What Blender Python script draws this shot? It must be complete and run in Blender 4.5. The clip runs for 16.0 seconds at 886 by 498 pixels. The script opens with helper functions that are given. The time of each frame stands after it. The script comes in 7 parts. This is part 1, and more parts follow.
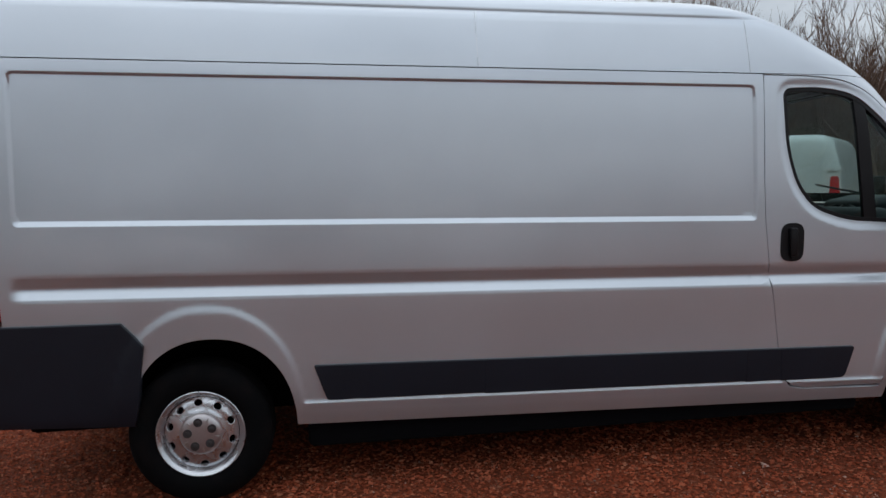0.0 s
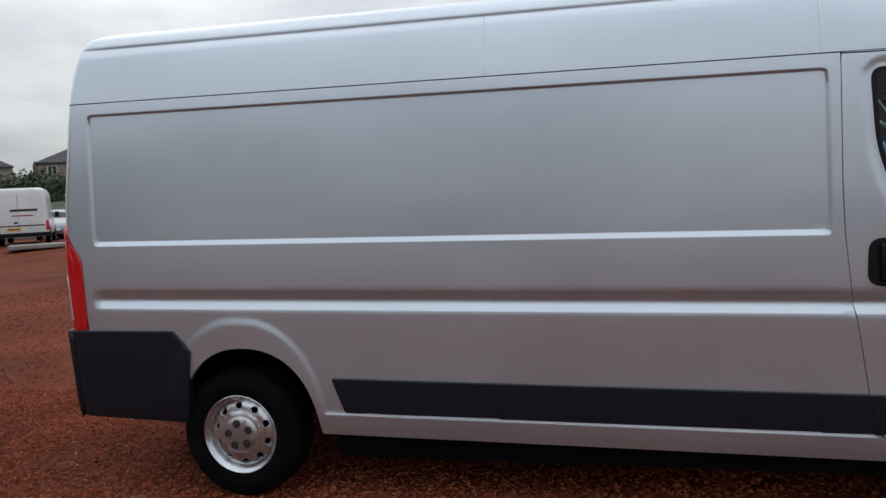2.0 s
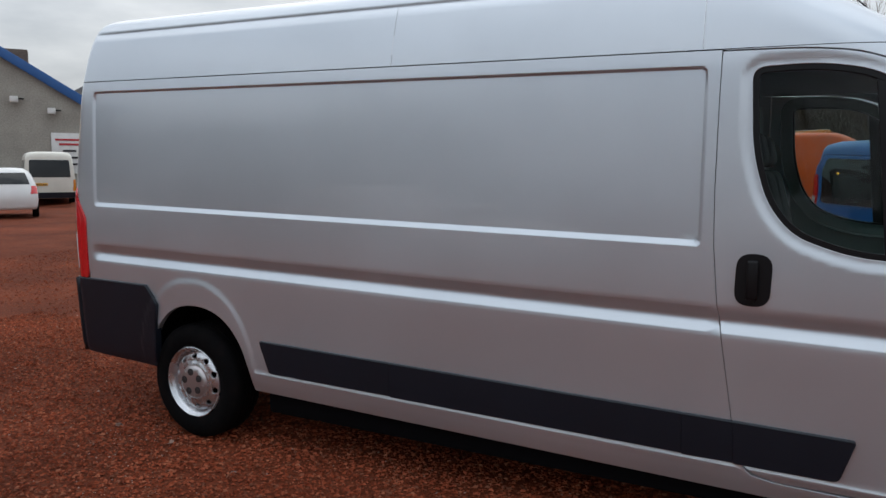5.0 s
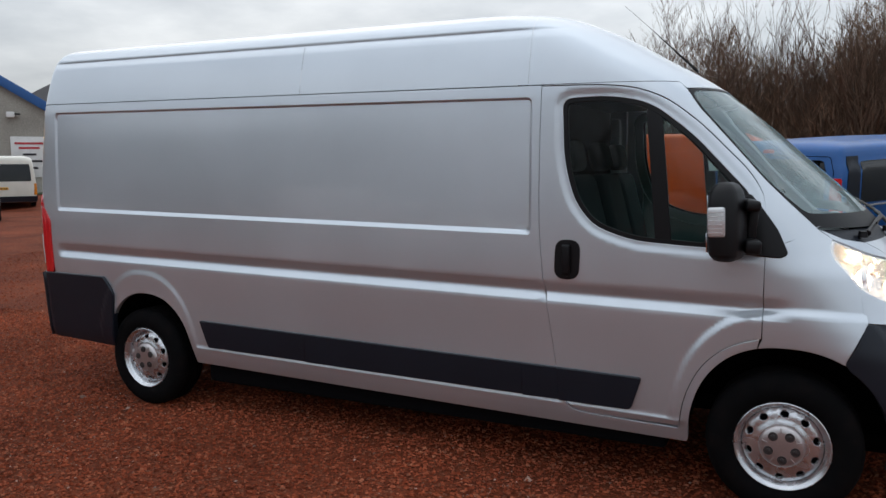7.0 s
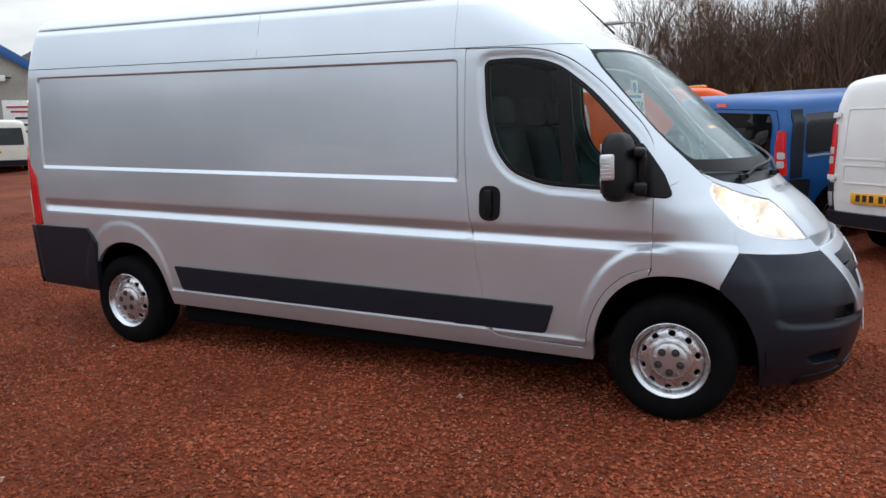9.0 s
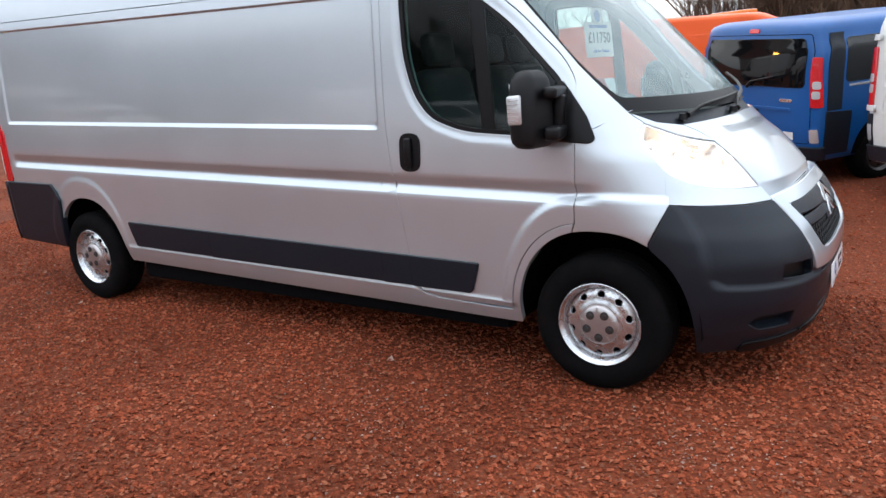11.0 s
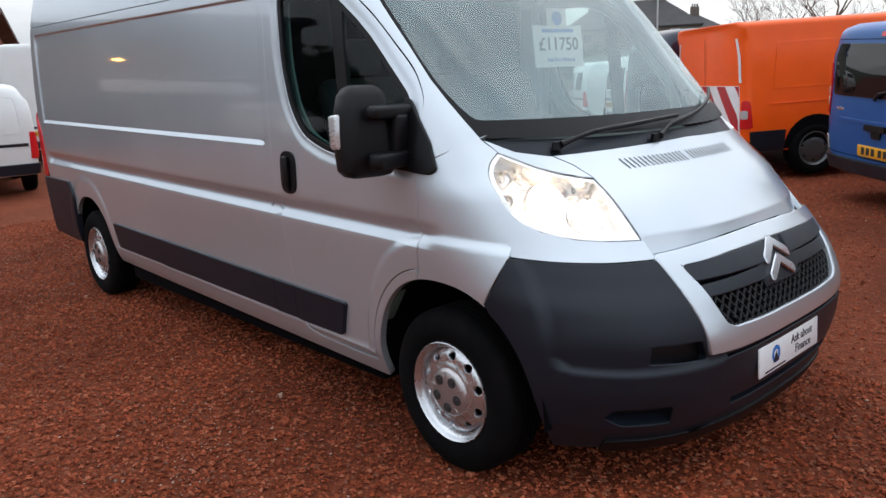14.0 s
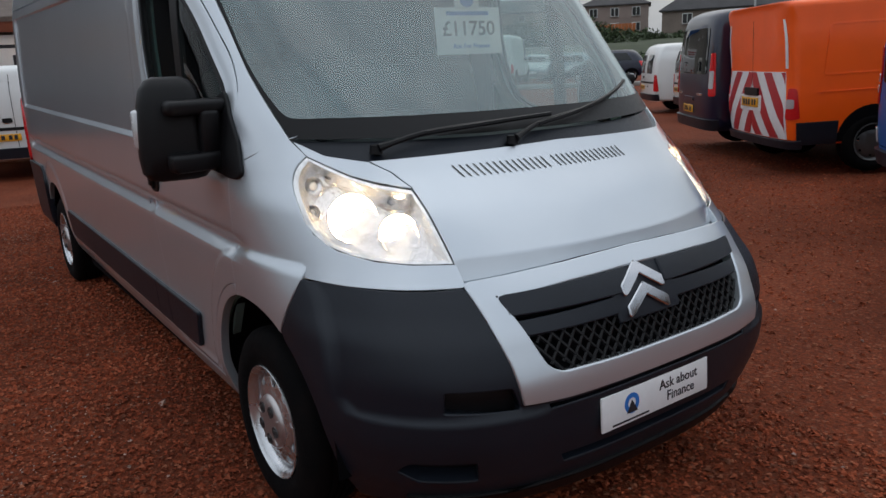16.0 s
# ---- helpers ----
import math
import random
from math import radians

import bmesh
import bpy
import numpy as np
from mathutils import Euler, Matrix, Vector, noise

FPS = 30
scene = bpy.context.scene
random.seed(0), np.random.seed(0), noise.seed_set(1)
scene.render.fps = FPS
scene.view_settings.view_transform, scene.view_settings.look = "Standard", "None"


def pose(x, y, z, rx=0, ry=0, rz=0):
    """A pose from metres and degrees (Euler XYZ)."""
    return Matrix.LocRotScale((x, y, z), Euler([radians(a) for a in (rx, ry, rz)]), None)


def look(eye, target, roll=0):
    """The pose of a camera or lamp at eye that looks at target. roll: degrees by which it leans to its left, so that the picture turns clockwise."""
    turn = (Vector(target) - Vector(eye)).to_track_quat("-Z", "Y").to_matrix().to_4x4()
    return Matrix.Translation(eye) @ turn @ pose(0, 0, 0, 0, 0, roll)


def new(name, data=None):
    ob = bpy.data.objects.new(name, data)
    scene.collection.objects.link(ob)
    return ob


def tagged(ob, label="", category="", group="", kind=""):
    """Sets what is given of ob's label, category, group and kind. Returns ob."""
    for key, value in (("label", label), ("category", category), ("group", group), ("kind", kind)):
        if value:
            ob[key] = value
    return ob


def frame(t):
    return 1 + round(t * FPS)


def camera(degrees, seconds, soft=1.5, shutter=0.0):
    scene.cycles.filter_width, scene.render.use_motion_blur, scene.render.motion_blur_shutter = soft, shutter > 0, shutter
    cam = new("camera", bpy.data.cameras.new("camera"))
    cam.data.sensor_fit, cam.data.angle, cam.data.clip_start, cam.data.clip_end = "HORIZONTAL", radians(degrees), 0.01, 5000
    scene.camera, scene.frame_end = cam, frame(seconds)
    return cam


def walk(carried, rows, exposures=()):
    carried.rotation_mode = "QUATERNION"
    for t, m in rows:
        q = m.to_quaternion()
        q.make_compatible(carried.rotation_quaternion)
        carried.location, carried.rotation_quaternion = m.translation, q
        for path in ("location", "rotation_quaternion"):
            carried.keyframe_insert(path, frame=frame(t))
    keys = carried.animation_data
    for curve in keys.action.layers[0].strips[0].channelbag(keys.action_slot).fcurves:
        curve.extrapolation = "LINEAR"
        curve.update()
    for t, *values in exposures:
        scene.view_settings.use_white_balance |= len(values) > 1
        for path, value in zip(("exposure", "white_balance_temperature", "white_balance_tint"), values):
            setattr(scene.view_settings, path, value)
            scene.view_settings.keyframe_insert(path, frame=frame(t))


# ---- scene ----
from mathutils import geometry

cam = camera(61.0, 16.0)
EXPOSURES = [(0.0, 0.06), (2.0, 0.04), (6.0, 0.14), (7.5, 0.16), (9.0, 0.62), (11.5, 1.06), (12.5, 1.02), (13.5, 0.76), (15.0, 0.18), (16.0, -0.16)]
PATH = [
    (0, (0.646, -4.609, 1.456), (0.938, -2.636, 1.306), -1.3),
    (0.5, (0.992, -4.617, 1.476), (1.083, -2.624, 1.338), -3.4),
    (1, (1.365, -4.622, 1.488), (1.236, -2.634, 1.311), -2.3),
    (1.5, (1.696, -4.509, 1.502), (1.36, -2.546, 1.318), -0.3),
    (2, (2.001, -4.432, 1.516), (1.518, -2.496, 1.377), -2.9),
    (2.5, (2.329, -4.391, 1.527), (1.742, -2.49, 1.32), -0.9),
    (3, (2.517, -4.258, 1.54), (1.806, -2.395, 1.38), -1.0),
    (3.2, (2.59, -4.158, 1.539), (1.778, -2.335, 1.402), -0.1),
    (5.3, (3.446, -4.049, 1.58), (2.497, -2.302, 1.365), 0.1),
    (5.5, (3.522, -4.103, 1.596), (2.612, -2.336, 1.372), 0.4),
    (6, (3.746, -4.26, 1.604), (2.815, -2.499, 1.418), -0.5),
    (6.5, (3.965, -4.441, 1.605), (3.062, -2.667, 1.42), -0.3),
    (7, (4.108, -4.643, 1.617), (3.231, -2.859, 1.404), -0.6),
    (7.5, (4.214, -4.803, 1.596), (3.396, -2.994, 1.35), -0.2),
    (8, (4.343, -4.868, 1.615), (3.531, -3.057, 1.369), -0.9),
    (8.5, (4.519, -4.959, 1.596), (3.643, -3.181, 1.327), -0.9),
    (9, (4.65, -4.964, 1.589), (3.781, -3.191, 1.27), -1.3),
    (9.2, (4.693, -4.927, 1.563), (3.855, -3.147, 1.207), -1.9),
    (11.3, (5.34, -4.1, 1.572), (4.274, -2.474, 1.103), -3.2),
    (11.5, (5.39, -3.993, 1.567), (4.334, -2.358, 1.107), -2.3),
    (12, (5.514, -3.713, 1.568), (4.392, -2.126, 1.095), -2.4),
    (12.5, (5.704, -3.465, 1.562), (4.459, -1.963, 1.122), -2.7),
    (13, (5.867, -3.253, 1.561), (4.532, -1.844, 1.079), -2.1),
    (13.5, (5.976, -3.032, 1.554), (4.603, -1.64, 1.132), 0.4),
    (14, (6.093, -2.861, 1.552), (4.65, -1.548, 1.111), -2.6),
    (14.5, (6.284, -2.69, 1.557), (4.782, -1.446, 1.115), -1.0),
    (15, (6.368, -2.476, 1.545), (4.895, -1.216, 1.055), -1.8),
    (15.5, (6.349, -2.162, 1.55), (4.824, -0.97, 1.048), -0.6),
    (16, (6.406, -1.876, 1.548), (4.816, -0.76, 1.07), -2.4),
]
walk(cam, [(t, look(eye, target, roll)) for t, eye, target, roll in PATH], EXPOSURES)
# ---- world and light ----
world = bpy.data.worlds.new("overcast_sky")
scene.world = world
world.use_nodes = True
wn, wl = world.node_tree.nodes, world.node_tree.links
wn.clear()
sky = wn.new("ShaderNodeTexSky")
sky.sky_type, sky.sun_disc = "NISHITA", False
sky.sun_elevation, sky.sun_rotation = radians(46), radians(-38)
sky.air_density, sky.dust_density, sky.ozone_density = 1.5, 4.0, 1.0
coord = wn.new("ShaderNodeTexCoord")
stretch = wn.new("ShaderNodeMapping")
stretch.inputs["Scale"].default_value = (1.6, 1.6, 5.0)
cloud = wn.new("ShaderNodeTexNoise")
cloud.inputs["Scale"].default_value, cloud.inputs["Detail"].default_value, cloud.inputs["Roughness"].default_value = 1.7, 6, 0.55
ramp = wn.new("ShaderNodeValToRGB")
ramp.color_ramp.elements[0].position, ramp.color_ramp.elements[0].color = 0.34, (4.3, 4.9, 5.7, 1)
ramp.color_ramp.elements[1].position, ramp.color_ramp.elements[1].color = 0.66, (8.6, 9.1, 9.7, 1)
veil = wn.new("ShaderNodeMix")
veil.data_type = "RGBA"
veil.inputs["Factor"].default_value = 0.86
back = wn.new("ShaderNodeBackground")
back.inputs["Strength"].default_value = 0.105
wout = wn.new("ShaderNodeOutputWorld")
wl.new(coord.outputs["Generated"], stretch.inputs["Vector"])
wl.new(stretch.outputs["Vector"], cloud.inputs["Vector"])
wl.new(cloud.outputs["Fac"], ramp.inputs["Fac"])
wl.new(sky.outputs["Color"], veil.inputs[6])
# an overcast sky is about three times as bright overhead as at the horizon
aloft, lift, shade = wn.new("ShaderNodeSeparateXYZ"), wn.new("ShaderNodeMapRange"), wn.new("ShaderNodeMix")
lift.inputs["From Min"].default_value, lift.inputs["From Max"].default_value = 0.0, 1.0
lift.inputs["To Min"].default_value, lift.inputs["To Max"].default_value = 0.72, 1.75
shade.data_type, shade.blend_type = "RGBA", "MULTIPLY"
shade.inputs["Factor"].default_value = 1.0
wl.new(coord.outputs["Generated"], aloft.inputs["Vector"])
wl.new(aloft.outputs["Z"], lift.inputs["Value"])
wl.new(ramp.outputs["Color"], shade.inputs[6])
wl.new(lift.outputs["Result"], shade.inputs[7])
wl.new(shade.outputs[2], veil.inputs[7])
wl.new(veil.outputs[2], back.inputs["Color"])
wl.new(back.outputs["Background"], wout.inputs["Surface"])
sun = new("sun", bpy.data.lights.new("sun", "SUN"))
sun.data.energy, sun.data.angle, sun.data.color = 0.35, radians(120), (1.0, 0.97, 0.93)
sun.matrix_world = look((-7, 9, 12), (0, 0, 0))


# ---- materials ----
def material(name, color, rough=0.6, metal=0.0, coat=0.0, grain=0.0, grain_scale=60, stain=0.0, stain_scale=3.0, bump=0.0, bump_scale=200, emit=None, power=0.0, spec=0.5, dirt=None, island=0.0):
    """Principled surface with a fine grain, larger stains and fine relief; island: how far separate pieces differ."""
    m = bpy.data.materials.new(name)
    m.use_nodes = True
    n, l = m.node_tree.nodes, m.node_tree.links
    p = n["Principled BSDF"]
    p.inputs["Roughness"].default_value, p.inputs["Metallic"].default_value = rough, metal
    p.inputs["Coat Weight"].default_value, p.inputs["Coat Roughness"].default_value = coat, 0.03
    p.inputs["Specular IOR Level"].default_value = spec
    tc = n.new("ShaderNodeTexCoord")
    rgb = n.new("ShaderNodeRGB")
    rgb.outputs[0].default_value = (*color, 1)
    out = rgb.outputs[0]

    def vary(out, scale, amount, detail):
        t = n.new("ShaderNodeTexNoise")
        t.inputs["Scale"].default_value, t.inputs["Detail"].default_value = scale, detail
        l.new(tc.outputs["Object"], t.inputs["Vector"])
        mr = n.new("ShaderNodeMapRange")
        mr.inputs["From Min"].default_value, mr.inputs["From Max"].default_value = 0.25, 0.75
        mr.inputs["To Min"].default_value, mr.inputs["To Max"].default_value = 1 - amount, 1 + amount
        l.new(t.outputs["Fac"], mr.inputs["Value"])
        mix = n.new("ShaderNodeMix")
        mix.data_type, mix.blend_type = "RGBA", "MULTIPLY"
        mix.inputs["Factor"].default_value = 1
        l.new(out, mix.inputs[6])
        l.new(mr.outputs["Result"], mix.inputs[7])
        return mix.outputs[2], t.outputs["Fac"]

    if island:
        g = n.new("ShaderNodeNewGeometry")
        mr = n.new("ShaderNodeMapRange")
        mr.inputs["To Min"].default_value, mr.inputs["To Max"].default_value = 1 - island, 1 + island
        l.new(g.outputs["Random Per Island"], mr.inputs["Value"])
        mix = n.new("ShaderNodeMix")
        mix.data_type, mix.blend_type = "RGBA", "MULTIPLY"
        mix.inputs["Factor"].default_value = 1
        l.new(out, mix.inputs[6])
        l.new(mr.outputs["Result"], mix.inputs[7])
        out = mix.outputs[2]
    if stain:
        out, fac = vary(out, stain_scale, stain, 5)
        if dirt:
            mix = n.new("ShaderNodeMix")
            mix.data_type = "RGBA"
            mr = n.new("ShaderNodeMapRange")
            mr.inputs["From Min"].default_value, mr.inputs["From Max"].default_value, mr.inputs["To Max"].default_value = 0.5, 0.75, dirt[3]
            l.new(fac, mr.inputs["Value"])
            l.new(mr.outputs["Result"], mix.inputs["Factor"])
            l.new(out, mix.inputs[6])
            mix.inputs[7].default_value = (*dirt[:3], 1)
            out = mix.outputs[2]
    if grain:
        out, fac = vary(out, grain_scale, grain, 3)
    l.new(out, p.inputs["Base Color"])
    if stain or grain:
        mr = n.new("ShaderNodeMapRange")
        mr.inputs["To Min"].default_value, mr.inputs["To Max"].default_value = max(rough * 0.82, 0.0), min(rough * 1.18, 1.0)
        l.new(fac, mr.inputs["Value"])
        l.new(mr.outputs["Result"], p.inputs["Roughness"])
    if bump:
        t = n.new("ShaderNodeTexNoise")
        t.inputs["Scale"].default_value, t.inputs["Detail"].default_value = bump_scale, 4
        l.new(tc.outputs["Object"], t.inputs["Vector"])
        b = n.new("ShaderNodeBump")
        b.inputs["Strength"].default_value, b.inputs["Distance"].default_value = bump, 0.01
        l.new(t.outputs["Fac"], b.inputs["Height"])
        l.new(b.outputs["Normal"], p.inputs["Normal"])
    if emit:
        p.inputs["Emission Color"].default_value, p.inputs["Emission Strength"].default_value = (*emit, 1), power
    return m


def glass(name, tint, rough=0.0, gloss_at=0.04, dust_sheen=0.0):
    """Thin pane: clear tinted light through it, with a mirror gloss that grows at grazing angles."""
    m = bpy.data.materials.new(name)
    m.use_nodes = True
    n, l = m.node_tree.nodes, m.node_tree.links
    n.clear()
    out, mix, face = n.new("ShaderNodeOutputMaterial"), n.new("ShaderNodeMixShader"), n.new("ShaderNodeLayerWeight")
    power, fres = n.new("ShaderNodeMath"), n.new("ShaderNodeMapRange")
    clear, gloss = n.new("ShaderNodeBsdfTransparent"), n.new("ShaderNodeBsdfGlossy")
    power.operation = "POWER"
    power.inputs[1].default_value = 5.0
    fres.inputs["To Min"].default_value = gloss_at
    l.new(face.outputs["Facing"], power.inputs[0])
    l.new(power.outputs[0], fres.inputs["Value"])
    clear.inputs["Color"].default_value = (*tint, 1)
    gloss.inputs["Roughness"].default_value = rough
    l.new(fres.outputs["Result"], mix.inputs["Fac"])
    l.new(clear.outputs["BSDF"], mix.inputs[1])
    l.new(gloss.outputs["BSDF"], mix.inputs[2])
    # diffuse film: a little dust, mostly bright sky reflection put in as colour
    if dust_sheen:
        film, haze, t, mr = n.new("ShaderNodeMixShader"), n.new("ShaderNodeBsdfDiffuse"), n.new("ShaderNodeTexNoise"), n.new("ShaderNodeMapRange")
        haze.inputs["Color"].default_value = (0.50, 0.70, 0.72, 1)
        t.inputs["Scale"].default_value, t.inputs["Detail"].default_value = 3.0, 6
        mr.inputs["To Min"].default_value, mr.inputs["To Max"].default_value = dust_sheen * 0.4, dust_sheen * 1.6
        l.new(t.outputs["Fac"], mr.inputs["Value"])
        l.new(mr.outputs["Result"], film.inputs["Fac"])
        l.new(mix.outputs["Shader"], film.inputs[1])
        l.new(haze.outputs["BSDF"], film.inputs[2])
        mix = film
    l.new(mix.outputs["Shader"], out.inputs["Surface"])
    return m


SILVER = material("silver_metallic_paint", (0.575, 0.622, 0.668), 0.32, 0.66, coat=0.9, stain=0.055, stain_scale=1.3)
PLASTIC = material("dark_grey_textured_plastic", (0.0085, 0.0120, 0.0190), 0.40, spec=0.34, grain=0.06, grain_scale=300, stain=0.12, stain_scale=5, bump=0.12, bump_scale=700)
BLACK = material("black_trim", (0.004, 0.004, 0.005), 0.45, spec=0.26, grain=0.1, grain_scale=80)
# near-black, so the shade of hollows and underside is in the colour
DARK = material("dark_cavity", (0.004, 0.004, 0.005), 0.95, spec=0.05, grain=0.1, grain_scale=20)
RUBBER = material("tyre_rubber", (0.0025, 0.0025, 0.003), 0.85, spec=0.1, grain=0.15, grain_scale=60, stain=0.2, stain_scale=9, dirt=(0.012, 0.007, 0.006, 0.4), bump=0.1, bump_scale=300)
STEEL = material("silver_wheel_paint", (0.60, 0.61, 0.63), 0.27, 0.88, stain=0.12, stain_scale=8)
CHROME = material("chrome", (0.56, 0.57, 0.60), 0.16, 1.0)
PEARL = material("satin_chrome", (0.66, 0.67, 0.68), 0.2, 0.85)
PANE = glass("window_glass", (0.60, 0.74, 0.72), gloss_at=0.024, dust_sheen=0.002)
# pale film here lifts the screen like reflected sky, beyond its dust
SCREEN = glass("windscreen_glass", (0.78, 0.87, 0.85), gloss_at=0.13, dust_sheen=0.20)
LENS = glass("clear_lens", (0.95, 0.95, 0.95), 0.02)
RED = material("red_lamp_lens", (0.60, 0.012, 0.016), 0.12, coat=0.8, grain=0.2, grain_scale=120)
AMBER = material("amber_lens", (0.6, 0.2, 0.02), 0.15, coat=0.8, grain=0.15, grain_scale=120)
NUTS = material("dull_wheel_nuts", (0.10, 0.10, 0.10), 0.4, 0.6, grain=0.1, grain_scale=120)
HUBGREY = material("dull_grey_hub", (0.07, 0.068, 0.07), 0.4, 0.5, grain=0.1, grain_scale=120)
CAPMETAL = material("worn_hub_cap_metal", (0.50, 0.47, 0.47), 0.3, 0.8, grain=0.06, grain_scale=80)
CLEAR = material("white_lamp_lens", (0.62, 0.63, 0.64), 0.12, 0.4, coat=0.8, grain=0.06, grain_scale=40)


# ---- building blocks ----
def thing(name, m, label, category, group="", kind=""):
    ob = new(name)
    ob.empty_display_size = 0.1
    ob.matrix_world = m
    return tagged(ob, label, category, group, kind)


def solid(name, verts, faces, mat, parent=None, label="", normals=None, flat=False):
    """One mesh object from points and faces, under its thing."""
    me = bpy.data.meshes.new(name)
    me.from_pydata(np.asarray(verts, float).tolist(), [], [list(map(int, f)) for f in faces])
    me.materials.append(mat)
    me.polygons.foreach_set("use_smooth", [not flat] * len(me.polygons))
    me.update()
    if normals is not None:
        me.normals_split_custom_set_from_vertices(np.asarray(normals, float).tolist())
    ob = new(name, me)
    ob.parent = parent
    return tagged(ob, label)


def part(name, bm, mat, parent, label="", smooth=35):
    """Links a bmesh as one mesh object under a thing or a part."""
    me = bpy.data.meshes.new(name)
    bm.normal_update()
    for f in bm.faces:
        f.smooth = smooth > 0
    if smooth:
        for e in bm.edges:
            e.smooth = not (len(e.link_faces) == 2 and e.calc_face_angle(0) > radians(smooth))
    bm.to_mesh(me)
    bm.free()
    me.materials.append(mat)
    ob = new(name, me)
    ob.parent = parent
    return tagged(ob, label)


def box(bm, m, sx, sy, sz, bevel=0.0, seg=2):
    """A bevelled box, centred on the pose m, in a bmesh."""
    got = bmesh.ops.create_cube(bm, size=1, matrix=m @ Matrix.Diagonal((sx, sy, sz, 1)))
    if bevel:
        edges = list({e for v in got["verts"] for e in v.link_edges})
        bmesh.ops.bevel(bm, geom=edges, offset=bevel, segments=seg, profile=0.5, affect="EDGES", clamp_overlap=True)
    return bm


def boxed(name, m, size, mat, parent, label="", bevel=0.004, seg=2):
    return part(name, box(bmesh.new(), m, *size, bevel, seg), mat, parent, label)


def tube(bm, points, radius, sides=8):
    """A round bar along points; radius one number or one for each point."""
    pts = [Vector(p) for p in points]
    rad = radius if hasattr(radius, "__len__") else [radius] * len(pts)
    rings = []
    for i, p in enumerate(pts):
        d = (pts[min(i + 1, len(pts) - 1)] - pts[max(i - 1, 0)]).normalized()
        a = d.orthogonal().normalized() if i == 0 else (rings[-1][1] - d * rings[-1][1].dot(d)).normalized()
        b = d.cross(a)
        rings.append(([bm.verts.new(p + rad[i] * (math.cos(k * math.tau / sides) * a + math.sin(k * math.tau / sides) * b)) for k in range(sides)], a))
    for (r, _), (s, _) in zip(rings, rings[1:]):
        for k in range(sides):
            bm.faces.new((r[k], r[(k + 1) % sides], s[(k + 1) % sides], s[k]))
    bm.faces.new(rings[0][0][::-1])
    bm.faces.new(rings[-1][0])
    return bm


def lathe(bm, profile, m=Matrix(), segs=40):
    """Turns (radius, height) points round the local z axis."""
    rings = []
    for r, h in profile:
        if r < 1e-6:
            rings.append([bm.verts.new(m @ Vector((0, 0, h)))])
        else:
            rings.append([bm.verts.new(m @ Vector((r * math.cos(k * math.tau / segs), r * math.sin(k * math.tau / segs), h))) for k in range(segs)])
    for a, b in zip(rings, rings[1:]):
        for k in range(segs):
            q = [a[k % len(a)], a[(k + 1) % len(a)], b[(k + 1) % len(b)], b[k % len(b)]]
            q = [v for i, v in enumerate(q) if v not in q[:i]]
            if len(q) > 2:
                bm.faces.new(q)
    return bm


def rounded(points, radius, seg=5):
    """A closed outline with its corners rounded; radius one number or one a corner."""
    out, n = [], len(points)
    for i in range(n):
        p, a, b = np.array(points[i], float), np.array(points[i - 1], float), np.array(points[(i + 1) % n], float)
        r = radius[i] if hasattr(radius, "__len__") else radius
        u, v = a - p, b - p
        k = min(r, 0.45 * np.linalg.norm(u), 0.45 * np.linalg.norm(v))
        if k < 1e-5:
            out.append(tuple(p))
            continue
        s, e = p + u / np.linalg.norm(u) * k, p + v / np.linalg.norm(v) * k
        for t in np.linspace(0, 1, seg + 1):
            out.append(tuple((1 - t) ** 2 * s + 2 * t * (1 - t) * p + t * t * e))
    return out


def smooth_line(points, n=40):
    """A soft curve through a few points."""
    p = np.array(points, float)
    s = np.r_[0, np.cumsum(np.linalg.norm(np.diff(p, axis=0), axis=1))]
    t = np.linspace(0, s[-1], n)
    return [tuple(q) for q in np.stack([pchip(s, p[:, k], t) for k in range(p.shape[1])], -1)]


def inside(poly, x, y):
    p = np.array(poly, float)
    q = np.roll(p, -1, 0)
    x, y = np.asarray(x)[:, None], np.asarray(y)[:, None]
    c = ((p[:, 1] > y) != (q[:, 1] > y)) & (x < (q[:, 0] - p[:, 0]) * (y - p[:, 1]) / (q[:, 1] - p[:, 1] + 1e-12) + p[:, 0])
    return c.sum(1) % 2 == 1


def dense(poly, size):
    out, n = [], len(poly)
    for i in range(n):
        a, b = np.array(poly[i], float), np.array(poly[(i + 1) % n], float)
        k = max(1, int(np.ceil(np.max(np.abs(b - a) / size))))
        out += [tuple(a + (b - a) * j / k) for j in range(k)]
    return out


